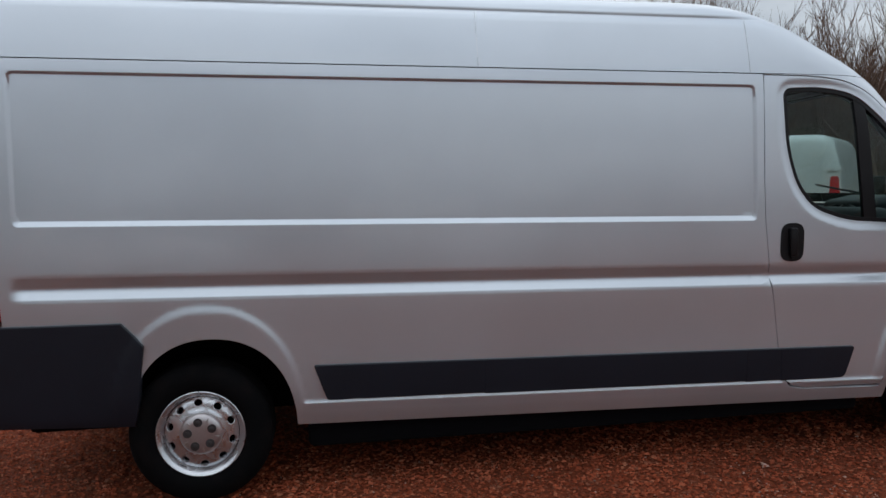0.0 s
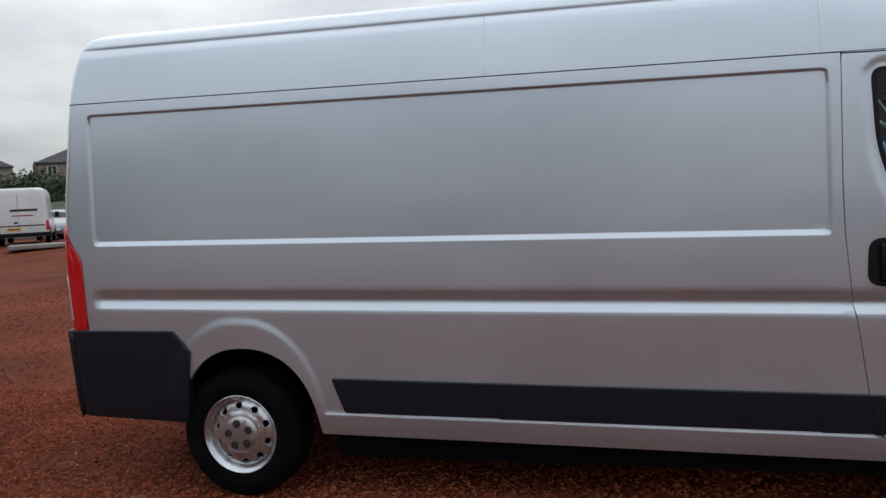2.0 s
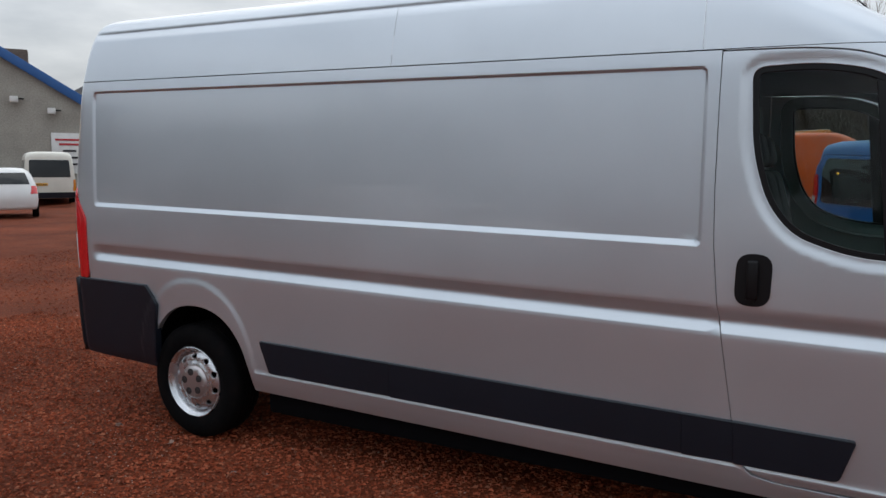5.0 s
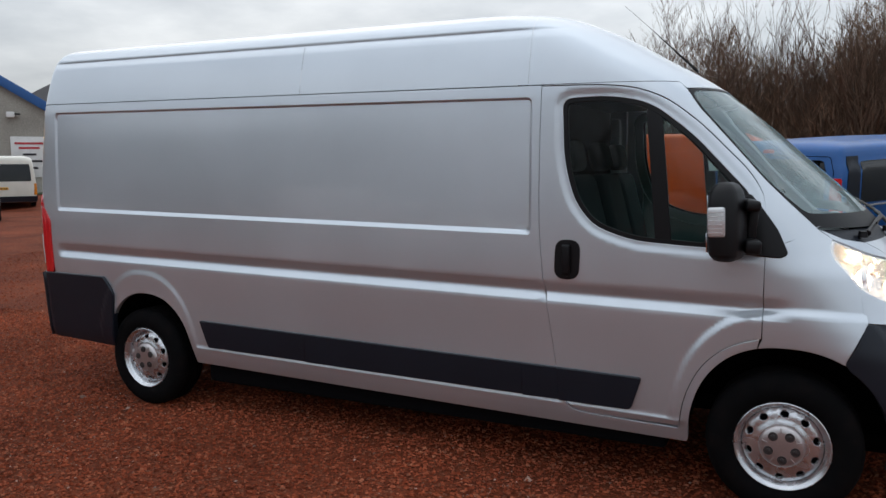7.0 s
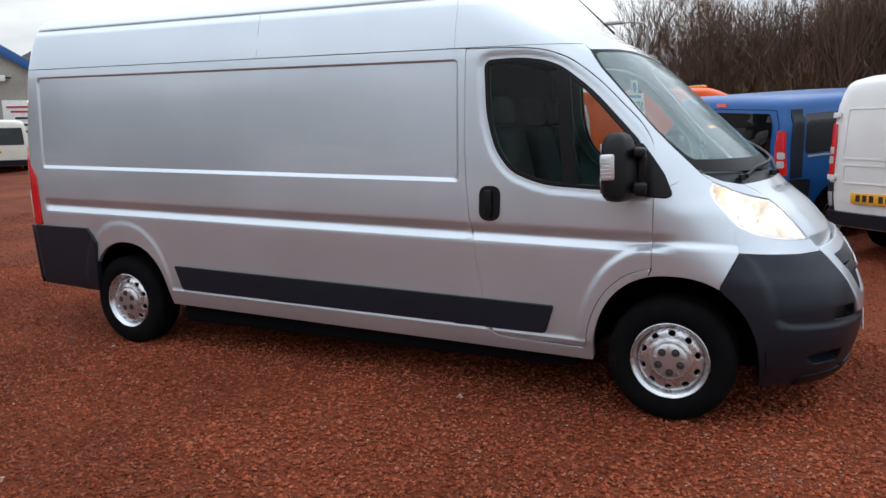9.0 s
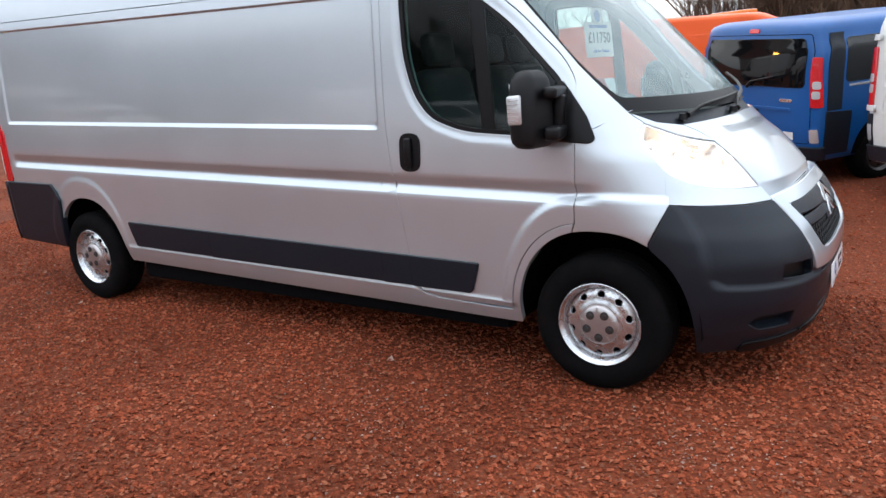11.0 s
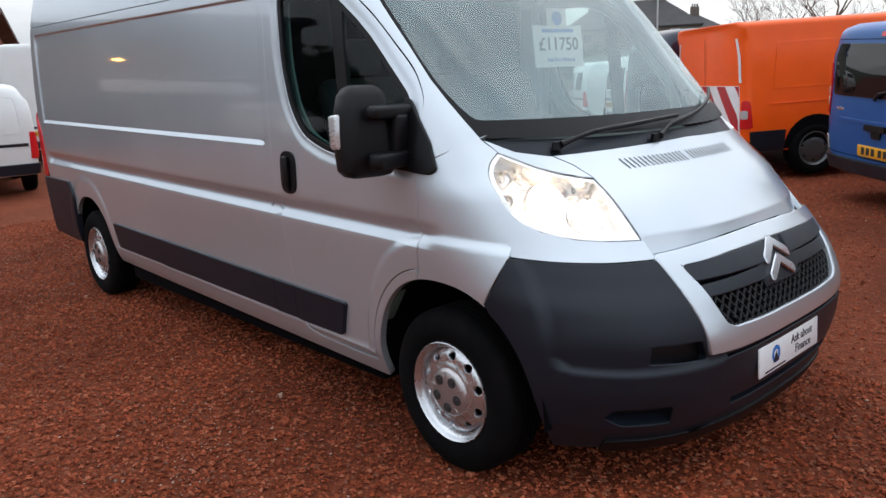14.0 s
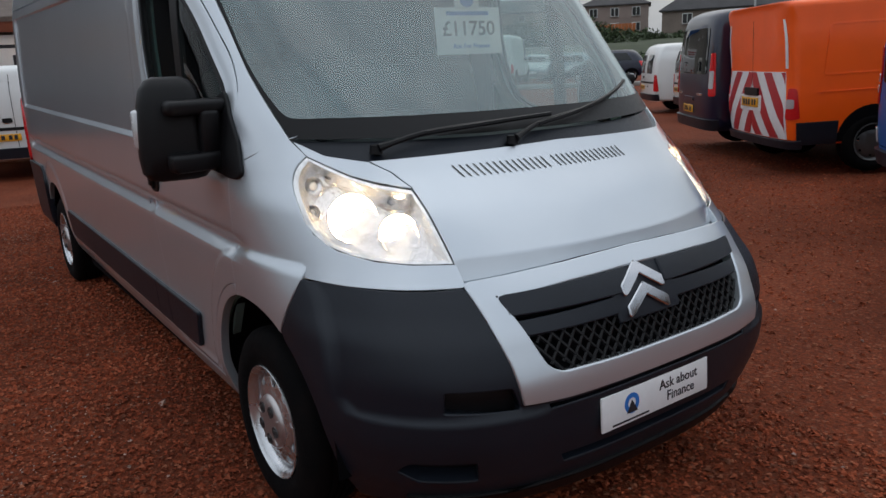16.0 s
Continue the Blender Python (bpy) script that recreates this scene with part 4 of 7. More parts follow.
# windscreen wipers
for pts in ([(4.36, -0.66, 1.335), (4.40, -0.5, 1.372), (4.44, -0.2, 1.392), (4.435, 0.0, 1.40)], [(4.47, -0.2, 1.335), (4.47, -0.08, 1.372), (4.43, 0.14, 1.400), (4.33, 0.40, 1.445), (4.24, 0.58, 1.485)]):
    P = [tuple(VAN.front(VAN.phi(y, z), z) + np.array([0.022, 0, 0.008])) for x, y, z in pts]
    wiper = part("wiper", tube(bmesh.new(), smooth_line(P[:3], 10), [0.014] + [0.009] * 9, 8), BLACK, van, "black wiper arm")
    Q = [tuple(np.array(p) + (0.004, 0, 0.0)) for p in smooth_line(P[1:], 12)]
    part("blade", tube(bmesh.new(), Q, 0.008, 6), BLACK, wiper)
    part("pivot", lathe(bmesh.new(), [(0, 0.03), (0.018, 0.028), (0.022, 0)], Matrix.Translation(Vector(P[0]) - Vector((0.02, 0, 0.02))), 14), BLACK, wiper)
# aerial
tube_pts = [(3.50, -0.1, 2.145), (3.24, -0.1, 2.40), (3.08, -0.1, 2.55)]
part("aerial", tube(bmesh.new(), tube_pts, [0.008, 0.0016, 0.0008], 6), BLACK, van, "thin black roof aerial")
# mirrors
for s in (-1, 1):
    mirror = new("door_mirror")
    mirror.parent = van
    tagged(mirror, "large black two-part door mirror" if s < 0 else "large black door mirror, folded back")
    def at(x, y, z, *r):
        m = Matrix.Translation((x, s * y, z - 0.0192 * (x - 2))) @ pose(0, 0, 0, *r)
        return pose(3.87, 1.03, 0, 0, 0, 66) @ pose(-3.87, -1.03, 0) @ m if s > 0 else m
    bm = bmesh.new()
    rings = []
    for z, wx, wy, r in ((1.245, 0.05, 0.13, 0.02), (1.252, 0.085, 0.185, 0.03), (1.275, 0.12, 0.225, 0.04), (1.33, 0.135, 0.235, 0.05), (1.42, 0.138, 0.225, 0.05), (1.50, 0.132, 0.21, 0.05), (1.55, 0.115, 0.185, 0.045), (1.578, 0.085, 0.145, 0.035), (1.59, 0.045, 0.09, 0.02)):
        ring = rounded([(-wx / 2, -wy / 2), (wx / 2, -wy / 2), (wx / 2, wy / 2), (-wx / 2, wy / 2)], r * 1.2, 5)
        rings.append([bm.verts.new(at(3.775 - (z - 1.42) * 0.04, 1.130, z - 0.012, 0, 0, s * 10) @ Vector((a, b, 0))) for a, b in ring])
    for p, q in zip(rings, rings[1:]):
        for k in range(len(p)):
            bm.faces.new((p[k], p[(k + 1) % len(p)], q[(k + 1) % len(p)], q[k]))
    bm.faces.new(rings[0][::-1])
    bm.faces.new(rings[-1])
    bmesh.ops.recalc_face_normals(bm, faces=bm.faces)
    part("mirror_housing", bm, BLACK, mirror)
    part("mirror_glass", box(bmesh.new(), at(3.712, 1.120, 1.453, 0, -3, s * 10), 0.006, 0.145, 0.14, 0.002), CHROME, mirror)
    part("lower_glass", box(bmesh.new(), at(3.710, 1.120, 1.313, 0, -3, s * 10), 0.006, 0.15, 0.085, 0.002), CHROME, mirror)
    part("upper_arm", box(bmesh.new(), at(3.862, 1.050, 1.478, 0, 6, s * -10), 0.062, 0.26, 0.05, 0.016, 3), BLACK, mirror)
    part("lower_arm", box(bmesh.new(), at(3.866, 1.050, 1.300, 0, 4, s * -10), 0.07, 0.26, 0.062, 0.016, 3), BLACK, mirror)
    part("bracket", box(bmesh.new(), at(3.868, 1.035, 1.388, 0, 5, s * -10), 0.045, 0.07, 0.16, 0.014, 3), BLACK, mirror)
    part("mirror_indicator", box(bmesh.new(), at(3.742, 1.233, 1.408, 0, -3, s * 14), 0.075, 0.034, 0.13, 0.012, 3), CLEAR, mirror, "clear ribbed side repeater")
    for k in range(6):
        part("rib", box(bmesh.new(), at(3.742, 1.2335, 1.362 + k * 0.018, 0, -3, s * 14), 0.066, 0.0350, 0.004, 0.0015), PEARL, mirror)
    base = [(3.74, 1.262), (3.99, 1.245), (4.015, 1.26), (3.97, 1.36), (3.90, 1.46), (3.85, 1.52), (3.76, 1.42)]
    patch("mirror_base", VAN.side(s), rounded(base, 0.015), lines(3.7, 4.05, 0.03), lines(1.2, 1.6, 0.03), BLACK, mirror, depth=0.03, proud=0.016, edge=0.008)
# rear bumper
for s in (-1, 1):
    rb = [(-0.92, 0.375), (-0.29, 0.36), (-0.262, 0.50), (-0.25, 0.62), (-0.232, 0.735), (-0.325, 0.84), (-0.92, 0.835)]
    patch("rear_bumper", VAN.side(s), rb, lines(-0.95, -0.2, 0.025), lines(0.3, 0.9, 0.04), PLASTIC, van, depth=0.04, proud=0.022, edge=0.008, label="dark grey plastic rear bumper")
rb = [(-float(VAN.phibx(-0.92, 0.6, -1)) * k, z) for k, z in ((-1, 0.375), (1, 0.375), (1, 0.835), (-1, 0.835))]
patch("rear_bumper", VAN.back, rb, lines(-1.5, 1.5, 0.06), lines(0.3, 0.9, 0.06), PLASTIC, van, depth=0.05, proud=0.045, edge=0.008, label="dark grey plastic rear bumper")
# underside, load floor, bulkhead; unseen blocks and bars added to darken the ground beneath
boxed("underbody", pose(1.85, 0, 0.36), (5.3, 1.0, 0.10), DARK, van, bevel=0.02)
boxed("floor_shade_block", pose(2.0, 0, 0.275), (3.0, 1.80, 0.14), DARK, van, bevel=0.03)
boxed("tail_shade_block", pose(-0.62, 0, 0.375), (0.5, 1.4, 0.14), DARK, van, bevel=0.03)
boxed("tank_shade_block", pose(2.0, -0.3, 0.27), (1.1, 0.55, 0.14), DARK, van, bevel=0.04)
boxed("spare_shade_block", pose(-0.45, 0, 0.30), (0.66, 0.66, 0.16), DARK, van, bevel=0.05)
part("axle_shade_bar", tube(bmesh.new(), [(0, -0.75, 0.30), (0, 0, 0.28), (0, 0.75, 0.30)], 0.05, 10), DARK, van)
part("long_shade_bar", tube(bmesh.new(), [(4.2, 0.1, 0.28), (2.6, 0.25, 0.25), (0.5, 0.3, 0.27), (-0.7, 0.55, 0.30)], 0.035, 8), DARK, van)
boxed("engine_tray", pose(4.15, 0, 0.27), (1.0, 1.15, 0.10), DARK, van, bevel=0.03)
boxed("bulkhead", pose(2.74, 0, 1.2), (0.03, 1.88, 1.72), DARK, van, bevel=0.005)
part("jacking_bracket", box(bmesh.new(), pose(2.62, -0.80, 0.235, 0, 20, 0), 0.10, 0.035, 0.05, 0.012), material("worn_grey_metal", (0.30, 0.28, 0.26), 0.6, 0.3, grain=0.2, stain=0.2), van, "worn bracket under the sill")
# ---- cab interior ----
TRIM = material("dark_cab_plastic", (0.022, 0.026, 0.028), 0.6, grain=0.1, grain_scale=60, stain=0.1)
SEATING = material("grey_seat_cloth", (0.016, 0.020, 0.022), 0.9, grain=0.15, grain_scale=150, stain=0.1, bump=0.2, bump_scale=400)
GREENISH = material("grey_green_door_card", (0.12, 0.19, 0.18), 0.7, grain=0.1, grain_scale=60, stain=0.1)
dash = part("dashboard", box(bmesh.new(), pose(3.86, 0, 1.12, 0, 14, 0), 0.50, 1.66, 0.32, 0.09, 4), TRIM, van)
boxed("dash_shelf", pose(4.08, 0, 1.25, 0, 12, 0), (0.40, 1.24, 0.05), TRIM, dash, bevel=0.02)
boxed("instrument_hood", pose(3.86, -0.42, 1.32, 0, -10, 0), (0.24, 0.42, 0.10), TRIM, dash, bevel=0.04, seg=3)
wheel_m = pose(3.60, -0.42, 1.20, 0, -38, 0)
bm = bmesh.new()
tube(bm, [wheel_m @ Vector((0.20 * math.cos(a), 0.20 * math.sin(a), 0)) for a in np.linspace(0, math.tau, 33)], 0.015, 8)
steer = part("steering_wheel", bm, BLACK, van)
bm = bmesh.new()
for a in (0, 2.1, 4.2):
    tube(bm, [wheel_m @ Vector((0, 0, -0.02)), wheel_m @ Vector((0.19 * math.cos(a), 0.19 * math.sin(a), 0))], 0.018, 6)
part("spokes", bm, BLACK, steer)
part("column", tube(bmesh.new(), [wheel_m @ Vector((0, 0, 0.01)), wheel_m @ Vector((0, 0, -0.3))], [0.07, 0.05], 12), TRIM, steer)
boxed("cab_floor", pose(3.15, 0, 0.52), (0.84, 1.8, 0.06), TRIM, van, bevel=0.01)
for y, wd in ((-0.47, 0.50), (0.15, 0.44), (0.60, 0.44)):
    seat = new("seat")
    seat.parent = van
    part("seat_cushion", box(bmesh.new(), pose(3.22, y, 0.93, 0, -6, 0), 0.50, wd, 0.16, 0.06, 4), SEATING, seat)
    part("backrest", box(bmesh.new(), pose(2.96, y, 1.27, 0, -14, 0), 0.14, wd, 0.62, 0.06, 4), SEATING, seat)
    part("head_restraint", box(bmesh.new(), pose(2.88, y, 1.68, 0, -12, 0), 0.10, 0.26, 0.18, 0.045, 4), SEATING, seat)
    boxed("seat_base", pose(3.2, y, 0.70), (0.42, wd * 0.8, 0.32), TRIM, seat, bevel=0.02)
for s in (-1, 1):
    patch("door_card", VAN.side(s), [(3.0, 0.55), (3.6, 0.55), (3.88, 0.95), (3.88, 1.235), (3.33, 1.25), (3.1, 1.32), (3.0, 1.45)], lines(2.9, 4, 0.1), lines(0.5, 1.5, 0.1), GREENISH, van, depth=0.03, proud=-0.06)
    patch("window_trim", VAN.side(s), grow(WIN, 0.045), lines(2.9, 4, 0.06), lines(1.15, 2.05, 0.06), GREENISH, van, holes=[grow(WIN, -0.012)], depth=0.01, proud=-0.05)
boxed("headliner", pose(3.1, 0, 2.03), (0.8, 1.7, 0.05), SEATING, van, bevel=0.02)
# price card hung behind the windscreen
CARD = material("pale_card", (0.86, 0.90, 0.89), 0.6, grain=0.03, grain_scale=40)
card_m = Matrix.Translation((3.555, 0.32, 1.690)) @ pose(0, 0, 0, 84, 0, 82)
card = boxed("price_card", card_m, (0.34, 0.21, 0.004), CARD, van, "pale price card reading 11750 pounds, Ask For Finance", 0.002)
boxed("card_tab", card_m @ pose(0.0, 0.14, 0), (0.13, 0.10, 0.004), CARD, card, bevel=0.002)
part("round_mark", lathe(bmesh.new(), [(0, 0.001), (0.036, 0.001), (0.036, 0)], card_m @ pose(0.0, 0.14, 0.0022), 24), BLUE_INK, card)
text_on("lettering", "\u00a311750", 0.092, card_m @ pose(0.0, 0.008, 0.0032), INK, card)
text_on("lettering", "Ask For Finance", 0.030, card_m @ pose(0.01, -0.068, 0.0032), BLUE_INK, card)
boxed("print_bar", card_m @ pose(0.0, 0.078, 0.0026), (0.22, 0.018, 0.001), BLUE_INK, card, bevel=0)

# ---- ground ----
def rise(x, y):
    """The yard lies level under the silver van and climbs behind it towards the banks and houses."""
    far = np.hypot(x, y)
    return 0.14 * step(-0.2, 5.0, y) * (1 - step(9, 16, y)) + 0.36 * step(16.8, 20.5, y) + (2.3 * step(44, 66, far) + 1.8 * step(66, 110, far)) * step(-10, 20, y)


def stony(name, stops, rough, cell=0.0, bump=0.0):
    """Mixed stone: colours picked piece by piece, or cell by cell where the pieces are too small to model."""
    m = material(name, (1, 1, 1), rough, grain=0.20, grain_scale=35, stain=0.42, stain_scale=0.6, bump=bump, bump_scale=85, spec=0.10)
    n, l = m.node_tree.nodes, m.node_tree.links
    ramp = n.new("ShaderNodeValToRGB")
    ramp.color_ramp.interpolation = "CONSTANT"
    while len(ramp.color_ramp.elements) < len(stops):
        ramp.color_ramp.elements.new(0.5)
    for el, (at, c) in zip(ramp.color_ramp.elements, stops):
        el.position, el.color = at, (*c, 1)
    if cell:
        vor, tc, sep = n.new("ShaderNodeTexVoronoi"), n.new("ShaderNodeTexCoord"), n.new("ShaderNodeSeparateColor")
        vor.inputs["Scale"].default_value = cell
        l.new(tc.outputs["Object"], vor.inputs["Vector"])
        l.new(vor.outputs["Color"], sep.inputs["Color"])
        l.new(sep.outputs[0], ramp.inputs["Fac"])
    else:
        g = n.new("ShaderNodeNewGeometry")
        l.new(g.outputs["Random Per Island"], ramp.inputs["Fac"])
    src = next(x for x in n if x.type == "RGB")
    for link in list(src.outputs[0].links):
        l.new(ramp.outputs["Color"], link.to_socket)
    return m


GRAVEL = stony("red_gravel", [(0, (0.113, 0.026, 0.012)), (0.25, (0.151, 0.037, 0.016)), (0.55, (0.180, 0.043, 0.019)), (0.78, (0.130, 0.038, 0.019)), (0.93, (0.212, 0.074, 0.041))], 0.9, 75, 1.0)
STONE = stony("red_stone_chips", [(0, (0.150, 0.036, 0.017)), (0.18, (0.226, 0.051, 0.022)), (0.45, (0.289, 0.069, 0.031)), (0.7, (0.337, 0.094, 0.046)), (0.85, (0.196, 0.073, 0.042)), (0.94, (0.345, 0.124, 0.067))], 0.8)
PALE = material("pale_stone_chips", (0.30, 0.19, 0.15), 0.7, grain=0.3, grain_scale=90, island=0.5)
xs = np.unique(np.r_[-3000, -800, -200, lines(-100, -14, 4), lines(-12, 14, 0.4), lines(16, 100, 4), 200, 800, 3000])
ys = np.unique(np.r_[-3000, -800, -200, lines(-100, -14, 4), lines(-12, 14, 0.4), lines(16, 100, 4), 200, 800, 3000])
X, Y = np.meshgrid(xs, ys)
Z = np.array([[0.010 * noise.noise((x * 0.4, y * 0.4, 3.1)) if abs(x) < 15 and abs(y) < 15 else 0 for x in xs] for y in ys]) - 0.008 + rise(X, Y)
n = len(xs)
ground = solid("ground", np.stack([X, Y, Z], -1).reshape(-1, 3), [(i * n + j, i * n + j + 1, (i + 1) * n + j + 1, (i + 1) * n + j) for i in range(len(ys) - 1) for j in range(n - 1)], GRAVEL)
tagged(ground, "rough red crushed-stone yard surface", "ground", kind="structure")


def ground_z(x, y):
    return float(rise(np.array(float(x)), np.array(float(y))))


def chips(name, count, area, big, mat, label, seed, clumps=0):
    """Loose angular chips lying on the yard, as one joined mesh."""
    rng = np.random.default_rng(seed)
    x, y = rng.uniform(area[0], area[1], count), rng.uniform(area[2], area[3], count)
    if clumps:
        k = rng.integers(0, clumps, count)
        x = rng.uniform(area[0], area[1], clumps)[k] + rng.normal(0, 0.20, count)
        y = rng.uniform(area[2], area[3], clumps)[k] + rng.normal(0, 0.16, count)
    s = big * (0.35 + 0.65 * rng.random(count) ** 2.2)
    base = np.array([(1, 0, -0.3), (-0.3, 0.9, -0.3), (-0.8, -0.7, -0.3), (0.55, 0.25, 0.45), (-0.4, 0.45, 0.5), (-0.25, -0.55, 0.4)])
    tri = np.array([(0, 1, 4), (0, 4, 3), (1, 2, 5), (1, 5, 4), (2, 0, 3), (2, 3, 5), (3, 4, 5)])
    a, flat = rng.uniform(0, math.tau, count), rng.uniform(0.45, 0.9, count)
    V = base[None] * (1 + 0.35 * rng.standard_normal((count, 6, 3)).clip(-1, 1))
    c, d = np.cos(a)[:, None], np.sin(a)[:, None]
    px = (V[..., 0] * c - V[..., 1] * d) * s[:, None] * 0.5 + x[:, None]
    py = (V[..., 0] * d + V[..., 1] * c) * s[:, None] * 0.5 + y[:, None]
    pz = V[..., 2] * s[:, None] * 0.5 * flat[:, None] + rise(x, y)[:, None] + 0.001
    F = (tri[None] + 6 * np.arange(count)[:, None, None]).reshape(-1, 3)
    ob = solid(name, np.stack([px, py, pz], -1).reshape(-1, 3), F, mat, flat=True)
    return tagged(ob, label, "gravel", kind="stuff")


# ---- other vehicles ----
GLOSS = material("dark_window_glass", (0.004, 0.005, 0.006), 0.03, grain=0.1, grain_scale=5)
BLUE = material("blue_metallic_paint", (0.002, 0.085, 0.30), 0.34, 0.0, coat=0.15, grain=0.03, grain_scale=400, stain=0.1, stain_scale=2)
ORANGE = material("orange_paint", (1.0, 0.115, 0.003), 0.4, coat=0.2, grain=0.02, grain_scale=300, stain=0.08, stain_scale=2)
WHITE_P = material("white_vehicle_paint", (0.70, 0.71, 0.70), 0.3, coat=0.5, grain=0.02, grain_scale=300, stain=0.07, stain_scale=1.5)
CREAM = material("off_white_vehicle_paint", (0.66, 0.64, 0.56), 0.35, coat=0.4, grain=0.03, grain_scale=300, stain=0.1, stain_scale=1.5)
NAVY = material("dark_navy_paint", (0.006, 0.009, 0.030), 0.3, 0.0, coat=0.3, grain=0.03, grain_scale=300, stain=0.1, stain_scale=2)
GREYCAR = material("grey_car_paint", (0.22, 0.25, 0.28), 0.3, 0.5, coat=0.7, grain=0.03, stain=0.1)
YELLOW = material("yellow_plate", (0.75, 0.36, 0.01), 0.4, coat=0.4, grain=0.05)
REDFILM = material("red_reflective_film", (0.45, 0.02, 0.03), 0.4, coat=0.4, grain=0.05)


def outline_ring(sh, z, nf=15, nr=13, nm=12):
    f = sh.front((math.pi / 2) * (1 - np.linspace(0, 1, nf)), np.full(nf, z))
    r = sh.back((math.pi / 2) * np.linspace(0, 1, nr), np.full(nr, z))
    k = np.linspace(0, 1, nm)[1:-1, None]
    half = np.concatenate([r, r[-1] * (1 - k) + f[0] * k, f])
    return np.concatenate([half, (half * (1, -1, 1))[::-1][1:-1]])


def lofted(name, sh, zs, mat, parent, label=""):
    R = np.array([outline_ring(sh, z) for z in zs])
    c = R[-1].mean(0)
    R = np.concatenate([R, ((R[-1] - c) * (0.6, 0.6, 1) + c + (0, 0, 0.012))[None]])
    n, m = R.shape[1], len(R)
    F = [(i * n + (j + 1) % n, i * n + j, (i + 1) * n + j, (i + 1) * n + (j + 1) % n) for i in range(m - 1) for j in range(n)]
    F += [[(m - 1) * n + j for j in range(n)][::-1], [j for j in range(n)]]
    return solid(name, R.reshape(-1, 3), F, mat, parent, label)


def plate_bars(parent, m, w=0.5, h=0.11, mat=None, bars=True):
    pl = boxed("number_plate", m, (w, h, 0.008), mat or YELLOW, parent, "plain number plate with dark bars", 0.002)
    if bars:
        for k in (-0.17, -0.09, -0.01, 0.1, 0.18):
            boxed("bar", m @ pose(k * w / 0.52, 0, 0.0048), (0.05, 0.07, 0.002), INK, pl, bevel=0)
    return pl


def road_van(name, x, y, head, paint, L, W, H, label, style, screen_rake=0.85, group="vans parked in a row", square=0.0, pitch=0.0, roll=0.0, drop=0.0):
    """A van whose rear stands at (x, y), nose along head degrees."""
    v = thing(name, pose(x, y, ground_z(x, y) - drop, 0, 0, head) @ pose(0, 0, 0, roll, -pitch, 0), label, "van", group)
    w = W / 2
    q = square
    sh = Shell([(0.25, w * 0.92), (0.45, w * 0.97), (0.85, w), (1.15, w * 0.99), (1.5, w * (0.96 + 0.02 * q)), (H - 0.22, w * (0.89 + 0.05 * q)), (H - 0.1, w * (0.84 + 0.08 * q)), (H - 0.04, w * (0.77 + 0.12 * q)), (H, w * (0.6 + 0.18 * q))],
               [(0.25, L - 0.06, L - 0.7, 2.7), (0.6, L, L - 0.7, 2.8), (0.95, L - 0.12, L - 0.9, 2.5), (1.15, L - 0.7, L - 1.3, 2.4), (H - 0.2, L - 0.7 - screen_rake, L - 1.5 - screen_rake, 3.0), (H, L - 1.2 - screen_rake, L - 2.1 - screen_rake, 2.6)],
               [(0.25, 0.05, 0.22, 3.2), (0.7, 0.0, 0.16, 3.2), (1.2, 0.01, 0.17, 3.2), (H - 0.25, 0.09 - 0.05 * q, 0.27 - 0.06 * q, 3.2 + q), (H - 0.06, 0.17 - 0.10 * q, 0.5 - 0.25 * q, 3.0 + q), (H, 0.35 - 0.22 * q, 0.8 - 0.4 * q, 2.6 + q)])
    lofted("body", sh, [0.34, 0.4, 0.5, 0.65, 0.85, 1.0, 1.15, 1.35, *([1.6] if H > 1.93 else []), H - 0.3, H - 0.22, H - 0.15, H - 0.1, H - 0.07, H - 0.04, H - 0.02, H], paint, v)
    core = (L / 2, 0, 1.0)

    def back(nm, pts, mat, proud=0.006, parent=v, label="", depth=0.012, du=0.07):
        return cut_patch(nm, sh.back, [(float(sh.phib(a, b)), b) for a, b in pts], lines(-1.4, 1.4, du), lines(0.3, H, 0.07), mat, parent, proud=proud, depth=depth, label=label, core=core)

    def side(nm, pts, mat, s, proud=0.006, parent=v, label="", depth=0.012):
        return cut_patch(nm, sh.side(s), pts, lines(0, L, 0.1), lines(0.3, H, 0.08), mat, parent, proud=proud, depth=depth, label=label, core=core)

    for s in (-1, 1):
        for cx in (0.98, L - 0.92):
            ar = oval(cx, 0.36, 0.40, 0.40, 2.1, 0, 180, 16)
            side("wheel_arch", ar, DARK, s, 0.002, depth=0)
            road_wheel(v, pose(cx, s * (w - 0.015), 0.335, 90 if s < 0 else -90), 0.33, 0.2, 0.20, "wheel with dull grey trim", True, NUTS)
        side("sill", [(1.40, 0.345), (L - 1.34, 0.345), (L - 1.34, 0.47), (1.40, 0.47)], PLASTIC, s, 0.008)
        # cab door window and mirror
        a = L - 0.72 - screen_rake
        side("cab_window", rounded([(a - 0.55, 1.18), (a + 0.55, 1.16), (a + 0.38, H - 0.52), (a + 0.12, H - 0.30), (a - 0.5, H - 0.28)], 0.05), GLOSS, s, 0.004)
        boxed("mirror", pose(a + 0.5, s * (w + 0.12), 1.25), (0.1, 0.18, 0.26), BLACK, v, bevel=0.03)
        side("seam", [(a - 0.64, 0.5), (a - 0.634, 0.5), (a - 0.634, H - 0.26), (a - 0.64, H - 0.26)], DARK, s, 0.0015, depth=0)
